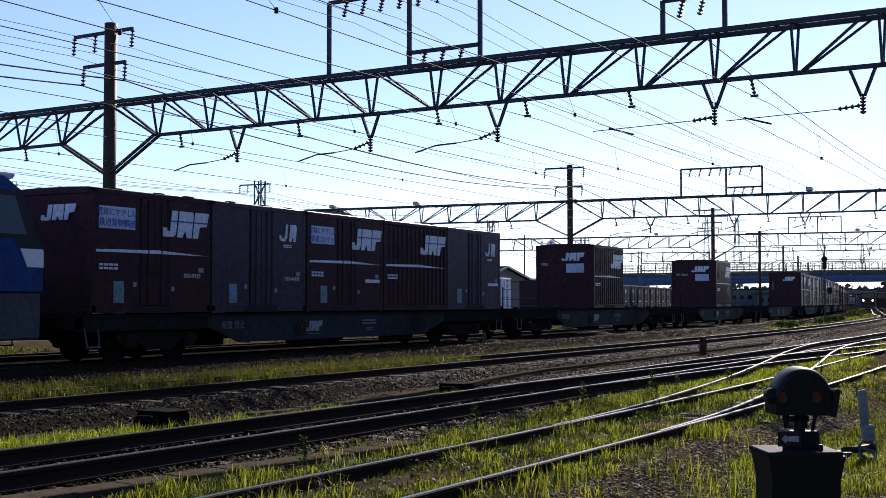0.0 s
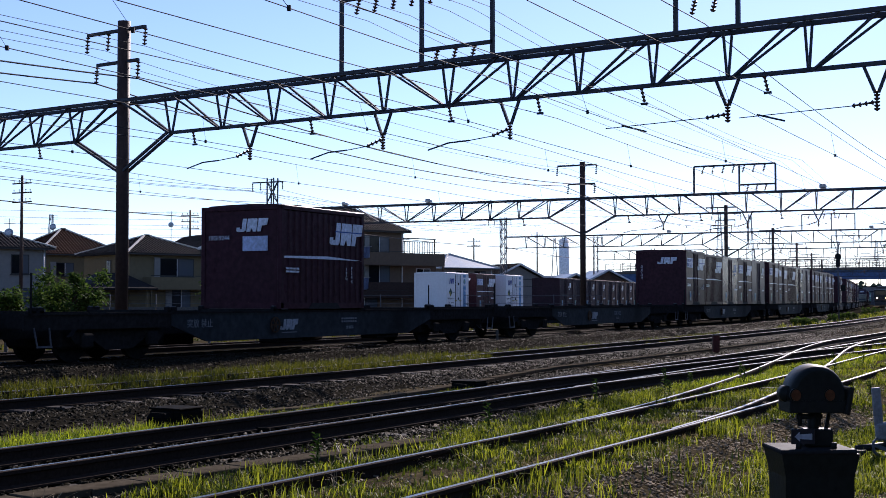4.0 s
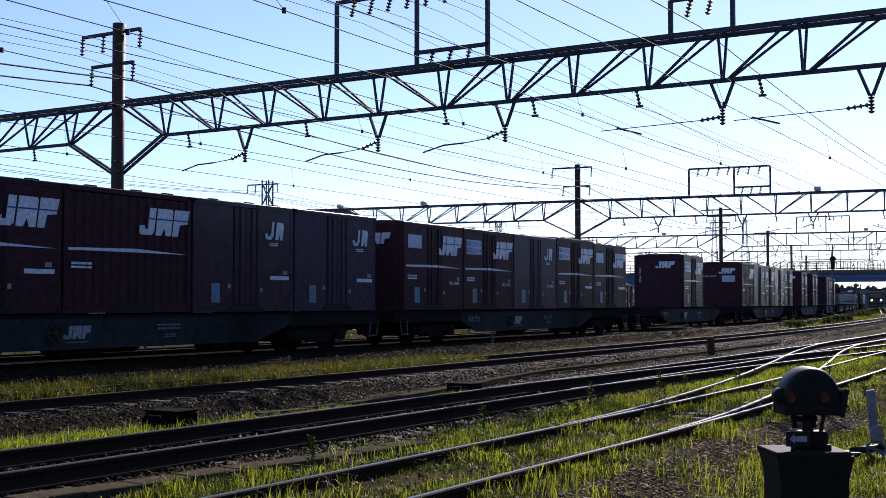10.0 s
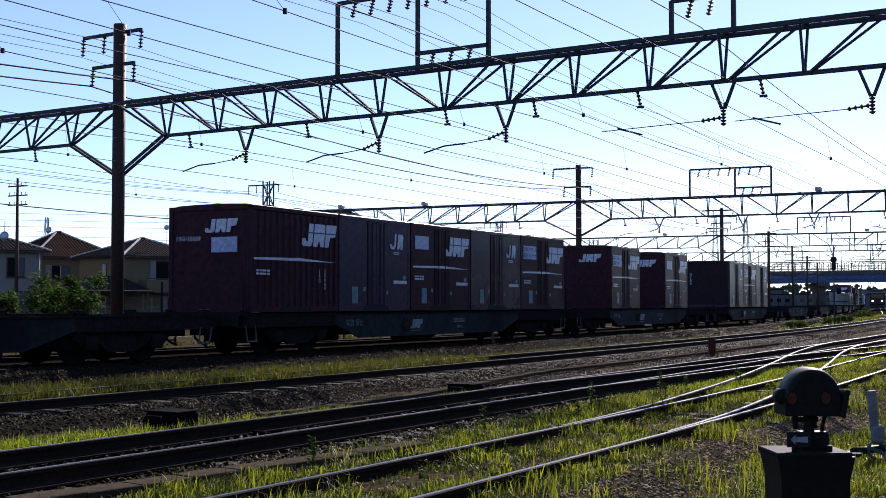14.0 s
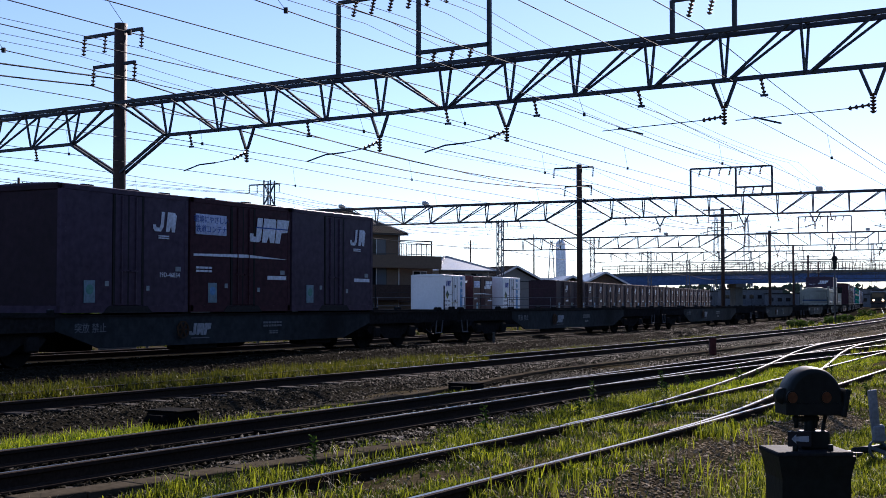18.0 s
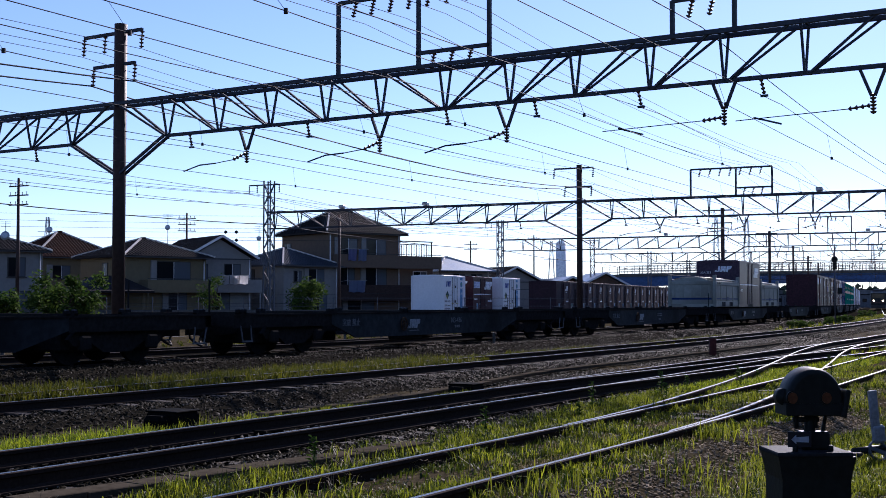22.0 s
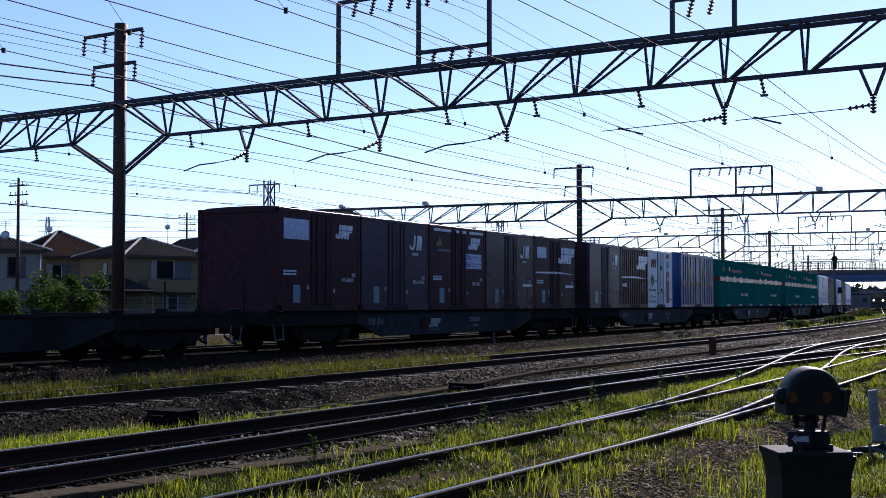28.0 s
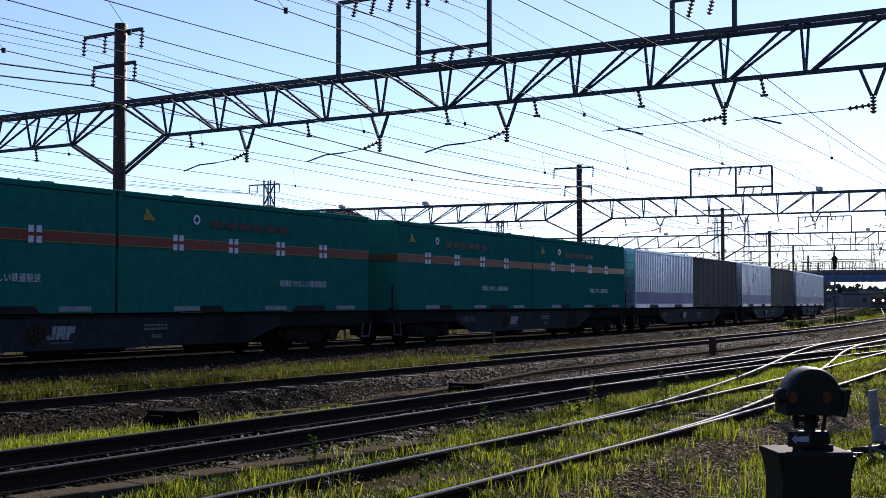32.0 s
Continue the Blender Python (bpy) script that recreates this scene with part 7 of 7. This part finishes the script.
def road_bridge():
    a, b = Vector((35, 265.7, 0)), Vector((175, 306, 0))
    n = 17
    g = thing("road_bridge", "long blue steel girder road bridge over the railway", "bridge")
    deck = lambda f: 6.8 + 1.7 * math.sin(min(1, f * 1.3) * math.pi / 2)
    for i in range(n):
        f0, f1 = i / n, (i + 1) / n
        p, q = a.lerp(b, f0), a.lerp(b, f1)
        p.z, q.z = deck(f0), deck(f1)
        up = Vector((0, 0, 1))
        for off in (-4.0, 4.0):
            d = (b - a).normalized().cross(up) * off
            put("girder", box_mesh((round((q - p).length + 0.02, 2), 0.4, 2.0), BRIDGE_BLUE), g, Matrix.Translation((p + q) / 2 + d - up * 1.15) @ (q - p).to_track_quat("X", "Z").to_matrix().to_4x4())
            put("parapet", box_mesh((round((q - p).length + 0.02, 2), 0.3, 0.5), CONCRETE), g, Matrix.Translation((p + q) / 2 + d * 1.1 + up * 0.25) @ (q - p).to_track_quat("X", "Z").to_matrix().to_4x4())
            for k in range(5):
                r = p.lerp(q, k / 5) + d * 1.1
                bar("railing_post", g, r, r + up * 2.1, 0.12, FRAME_D)
            for z in (0.95, 1.5, 2.1):
                bar("railing", g, p + d * 1.1 + up * z, q + d * 1.1 + up * z, 0.10, FRAME_D)
        put("deck", box_mesh((round((q - p).length + 0.02, 2), 9.0, 0.3), CONCRETE), g, Matrix.Translation((p + q) / 2) @ (q - p).to_track_quat("X", "Z").to_matrix().to_4x4())
    for f in (0.06, 0.2, 0.34, 0.485, 0.62, 0.78):
        p = a.lerp(b, f)
        box("pier", g, (p.x, p.y, deck(f) / 2 - 1.2), (1.6, 5.0, deck(f) - 1.8), CONCRETE, 0.1)
        box("pier_cap", g, (p.x, p.y, deck(f) - 2.6), (2.2, 9.0, 0.8), CONCRETE, 0.1)
        rod("lamp_post", g, (p.x + 5, p.y, deck(f)), (p.x + 5, p.y, deck(f) + 5), 0.08, FRAME_D, 8)


road_bridge()

HEAD = glow("headlamp", (1.0, 0.82, 0.5), 6.0)
EMU_BODY = mat("stainless_train_body", (0.20, 0.21, 0.225), 0.45, 0.4, dirty=0.2, scale=0.8, bump=0.03)
EMU_DARK = mat("black_train_mask", (0.015, 0.016, 0.018), 0.25, scale=2, bump=0)


def standing_train(x, y, rz, lit, label):
    g = thing("passenger_train", label, "train", pose(x, y, 0, 0, 0, rz), "passenger trains standing beyond the bridge")
    for c in range(3):
        yy = 10 + c * 20.2
        car = put("car_body", box_mesh((2.9, 19.6, 2.5), EMU_BODY, 0.12), g, pose(0, yy, 2.3))
        put("roof", box_mesh((2.3, 19.5, 0.5), GREY_P, 0.22), car, pose(0, 0, 1.35))
        put("air_conditioner", box_mesh((1.8, 4.0, 0.35), EMU_BODY, 0.05), car, pose(0, 0, 1.6))
        put("underframe", box_mesh((2.3, 18.6, 0.8), STEEL_D), car, pose(0, 0, -1.6))
        for i in range(7):
            put("window", box_mesh((0.02, 1.7, 0.85), PANE), car, pose(-1.455, -7.8 + i * 2.6, 0.35))
    f = put("front_mask", box_mesh((2.8, 0.10, 2.3), EMU_DARK, 0.05), g, pose(0, 0.15, 2.15), "black front with windscreen")
    put("windscreen", box_mesh((2.3, 0.03, 0.8), PANE), f, pose(0, -0.06, 0.55))
    box("buffer_skirt", g, (0, 0.25, 0.65), (2.6, 0.25, 0.7), GREY_P, 0.05)
    put("waist_band", box_mesh((2.7, 0.03, 0.3), MARK_RD), f, pose(0, -0.055, -0.75))
    for px_ in (-0.85, 0.85):
        put("headlight", cyl_mesh(0.17, 0.05, HEAD if lit else EMU_DARK, 14), g, pose(px_, 0.08, 1.75, 90, 0, 0), "lit warm headlight" if lit else "")


standing_train(84.0, 246.0, -19.0, True, "stainless passenger train with two lit headlights")
standing_train(92.8, 262.0, -19.0, False, "second passenger train standing behind the first")


def distance():
    # white tower behind the roofs
    g = thing("water_tower", "slender white round tower behind the roofs", "tower", pose(at_depth(993, 320), 320, -0.3))
    rod("shaft", g, (0, 0, 0), (0, 0, 16.6), 1.3, TANK_W, 20)
    rod("foot", g, (0, 0, 0), (0, 0, 7.0), 1.9, TANK_W, 20)
    rod("cap", g, (0, 0, 16.6), (0, 0, 17.3), 1.3, TANK_W, 20, r2=0.6)
    # steel pylons
    for px, Y, h in ((976, 520, 27), (83, 420, 30), (1268, 480, 34), (1545, 600, 30), (1322, 420, 30)):
        g = thing("pylon", "thin steel lattice transmission pylon far off", "pylon", pose(at_depth(px, Y), Y, -0.3), "far pylons")
        for sx, sy in ((-1, -1), (1, -1), (1, 1), (-1, 1)):
            bar("leg", g, (sx * 1.8, sy * 1.8, 0), (sx * 0.35, sy * 0.35, h), 0.18, STEEL_L)
        for k in range(8):
            z0, z1 = h * k / 8, h * (k + 1) / 8
            w0, w1 = 1.8 - 1.45 * k / 8, 1.8 - 1.45 * (k + 1) / 8
            bar("brace", g, (-w0, -w0, z0), (w1, -w1, z1), 0.1, STEEL_L)
            bar("brace", g, (w0, -w0, z0), (-w1, -w1, z1), 0.1, STEEL_L)
        for z in (0.72, 0.84, 0.96):
            bar("arm", g, (-3.2, 0, h * z), (3.2, 0, h * z), 0.16, STEEL_L)
    # low far buildings and woods along the horizon
    rng = random.Random(21)
    for i in range(26):
        px = 560 + i * 42 + rng.uniform(-12, 12)
        Y = rng.uniform(330, 460)
        w, h = rng.uniform(8, 20), rng.uniform(4, 7.5)
        g = thing("far_building", "low grey building in the hazy distance", "building", pose(at_depth(px, Y), Y, -0.3, 0, 0, rng.uniform(-20, 20)), "far buildings")
        box("wall_block", g, (0, 0, h / 2), (w, 10, h), FAR_WALL)
        box("roof", g, (0, 0, h + 0.15), (w + 0.6, 10.6, 0.3), TILE_GREY)
        for k in range(int(w / 2.5)):
            box("window", g, (-w / 2 + 1.5 + k * 2.5, -5.02, h * 0.6), (1.3, 0.06, 1.1), PANE)
    vs, fs = [], []
    r2 = random.Random(4)
    for i in range(9000):
        x = r2.uniform(-260, 420)
        y = 520 + r2.uniform(-25, 25)
        top = 8.0 + 2.5 * noise.noise((x * 0.03, 2.0, 0)) + 1.5 * noise.noise((x * 0.15, 5.0, 0))
        z = r2.uniform(-0.3, max(1.0, top))
        s = r2.uniform(0.8, 1.8)
        a = r2.uniform(0, 3.1)
        k = len(vs)
        vs += [(x - s * math.cos(a), y - s * math.sin(a), z), (x, y, z - s * 0.7), (x + s * math.cos(a), y + s * math.sin(a), z), (x, y, z + s * 0.8)]
        fs.append((k, k + 1, k + 2, k + 3))
    me = bpy.data.meshes.new("far_trees")
    me.from_pydata(vs, [], fs)
    me.materials.append(FAR_TREE)
    tagged(new("far_trees", me), "hazy belt of trees along the horizon", "trees", kind="stuff")


distance()


def tree_belt():
    """Unseen trees added beside and behind the viewpoint to block sky reflections on containers."""
    rng = np.random.default_rng(8)
    s_, o_ = rng.uniform(-75, 102, 9000), rng.uniform(-45, -34, 9000)
    x1, y1 = line_array(s_, o_)
    az, rad = np.radians(rng.uniform(215, 300, 3000)), rng.uniform(52, 72, 3000)
    x, y = np.concatenate([x1, np.sin(az) * rad]), np.concatenate([y1, np.cos(az) * rad])
    keep = np.abs((x - line(-40)[0]) * math.cos(0.5) - (y - line(-40)[1]) * math.sin(0.5)) > 16
    keep[:9000] = True
    x, y = x[keep], y[keep]
    vs, fs = [], []
    for px, py in zip(x.tolist(), y.tolist()):
        top = 8.0 + 2.5 * noise.noise((px * 0.06, py * 0.06, 3.0)) + 1.5 * noise.noise((px * 0.3, py * 0.3, 7.0))
        z = rng.uniform(-0.2, top)
        s, a, t = rng.uniform(0.7, 1.5), rng.uniform(0, 6.28), rng.uniform(-0.5, 0.5)
        k = len(vs)
        vs += [(px - s * math.cos(a), py - s * math.sin(a), z), (px + t, py, z - s * 0.8), (px + s * math.cos(a), py + s * math.sin(a), z + t), (px - t, py, z + s * 0.9)]
        fs.append((k, k + 1, k + 2, k + 3))
    me = bpy.data.meshes.new("tree_belt")
    me.from_pydata(vs, [], fs)
    me.materials.append(LEAF)
    tagged(new("tree_belt", me), "unseen tree belt added to darken reflections in the containers", "trees", kind="stuff")


tree_belt()


# ---------------------------------------------------------------- the locomotive, ahead of the first wagon
def locomotive():
    g = thing("locomotive", "blue electric locomotive with a white stripe and grey skirt", "locomotive")
    L = 17.4
    bm = bmesh.new()
    prof = [(-L / 2, 1.45), (-L / 2, 2.2), (-L / 2 + 0.55, 3.32), (-L / 2 + 0.95, 3.55), (L / 2 - 0.95, 3.55), (L / 2 - 0.55, 3.32), (L / 2, 2.2), (L / 2, 1.45)]
    f = bm.faces.new([bm.verts.new((x, -1.4, z)) for x, z in prof])
    r = bmesh.ops.extrude_face_region(bm, geom=[f])
    bmesh.ops.translate(bm, verts=[v for v in r["geom"] if isinstance(v, bmesh.types.BMVert)], vec=(0, 2.8, 0))
    bmesh.ops.recalc_face_normals(bm, faces=bm.faces[:])
    part("body", bm, LOCO_BLUE, g, "blue painted body")
    box("roof", g, (0, 0, 3.60), (L - 1.2, 2.7, 0.16), WHITE_P, 0.06, "pale grey roof")
    for e in (-1, 1):
        poly("stripe", g, [(e * (L / 2 + 0.004), 1.9), (e * (L / 2 + 0.004), 2.2), (e * (L / 2 - 0.02), 2.24), (e * (L / 2 - 0.55), 2.24), (e * (L / 2 - 0.38), 1.9)][::e], 0.012, WHITE_P, pose(0, -1.402, 0), "white cab stripe")
        box("front_stripe", g, (e * (L / 2 + 0.006), 0, 2.05), (0.012, 2.8, 0.3), WHITE_P)
        box("skirt", g, (e * (L / 2 - 1.2), 0, 1.0), (2.4, 2.74, 0.9), GREY_SKIRT, 0.04, "grey skirt")
        poly("cab_surround", g, [(e * (L / 2 - 0.03), 2.25), (e * (L / 2 - 0.56), 3.31), (e * (L / 2 - 2.2), 3.31), (e * (L / 2 - 2.2), 2.42), (e * (L / 2 - 0.7), 2.42), (e * (L / 2 - 0.6), 2.25)][::e], 0.006, CAB_D, pose(0, -1.402, 0), "dark grey-green cab window band")
        poly("cab_window", g, [(e * (L / 2 - 0.42), 2.50), (e * (L / 2 - 0.70), 3.20), (e * (L / 2 - 1.45), 3.20), (e * (L / 2 - 1.45), 2.50)][::e], 0.012, PANE_SKY, pose(0, -1.408, 0), "cab side window tinted pale for reflected sky")
        bm = bmesh.new()
        q = [(e * (L / 2 - 0.06), -1.2, 2.12), (e * (L / 2 - 0.06), 1.2, 2.12), (e * (L / 2 - 0.66), 1.2, 3.28), (e * (L / 2 - 0.66), -1.2, 3.28)]
        bm.faces.new([bm.verts.new(v) for v in q])
        bmesh.ops.solidify(bm, geom=bm.faces[:], thickness=0.05)
        part("windscreen", bm, PANE, g)
        box("coupler", g, (e * (L / 2 + 0.3), 0, 0.85), (0.6, 0.24, 0.28), STEEL_D, 0.03)
        for y in (-0.9, 0.9):
            put("tail_lamp", cyl_mesh(0.12, 0.04, MARK_R, 14), g, pose(e * (L / 2 + 0.02), y, 1.35, 0, 90, 0))
        bar("hand_rail", g, (e * (L / 2 - 1.85), -1.44, 1.15), (e * (L / 2 - 1.85), -1.44, 2.6), 0.03, STEEL_L)
    box("underframe", g, (0, 0, 0.85), (L - 1.0, 2.6, 0.42), STEEL_D)
    for x in (-5.6, 0, 5.6):
        b = put("bogie", box_mesh((3.0, 2.3, 0.4), STEEL_D, 0.05), g, pose(x, 0, 0.55))
        for wx in (-1.0, 1.0):
            for y in (-0.6, 0.6):
                put("wheel", cyl_mesh(0.56, 0.13, STEEL_D, 24), b, pose(wx, y, 0.01, 90, 0, 0))
            put("axle_box", box_mesh((0.4, 0.14, 0.4), STEEL_D, 0.04), b, pose(wx, -1.15, 0))
    for i in range(6):
        box("louvre", g, (-3.6 + i * 1.4, -1.404, 2.9), (1.1, 0.02, 0.6), GREY_P)
    for x in (-4.2, 4.2):
        bar("pantograph_arm", g, (x, 0, 3.8), (x + 1.0, 0, 4.2), 0.06, STEEL_L)
        bar("pantograph_arm", g, (x + 1.0, 0, 4.2), (x, 0, 4.85 if x < 0 else 4.25), 0.05, STEEL_L)
        box("pantograph_head", g, (x, 0, 4.83 if x < 0 else 4.28), (0.3, 1.6, 0.06), STEEL_L)
    return g


CAB_D = mat("dark_cab_band_paint", (0.02, 0.026, 0.03), 0.4, dirty=0.3, scale=1.5, bump=0.03)
GREY_SKIRT = mat("grey_skirt_paint", (0.055, 0.065, 0.075), 0.5, dirty=0.4, scale=1.5)
ride(locomotive(), -PITCH / 2 - 9.37)

# ---------------------------------------------------------------- what moves
def motions():
    times = [0, 0.5, 1, 2, 3, 4, 5, 6, 7, 8, 9, 10, 11, 12, 13, 14, 15, 16, 17, 18.5, 20, 21.5, 23, 24, 25, 26, 27, 28, 29, 30, 31, 31.5, 32]
    for ob, s_rel, x, z in MOVERS:
        rows = []
        for t in times:
            s = run(t) + s_rel
            m = on_line(s, 1.225, 0) if s > -60 else on_line(-60, 1.225, 0) @ pose(s + 60, 0, 0)
            rows.append((t, m @ pose(x, 0, z)))
        walk(ob, rows)


motions()
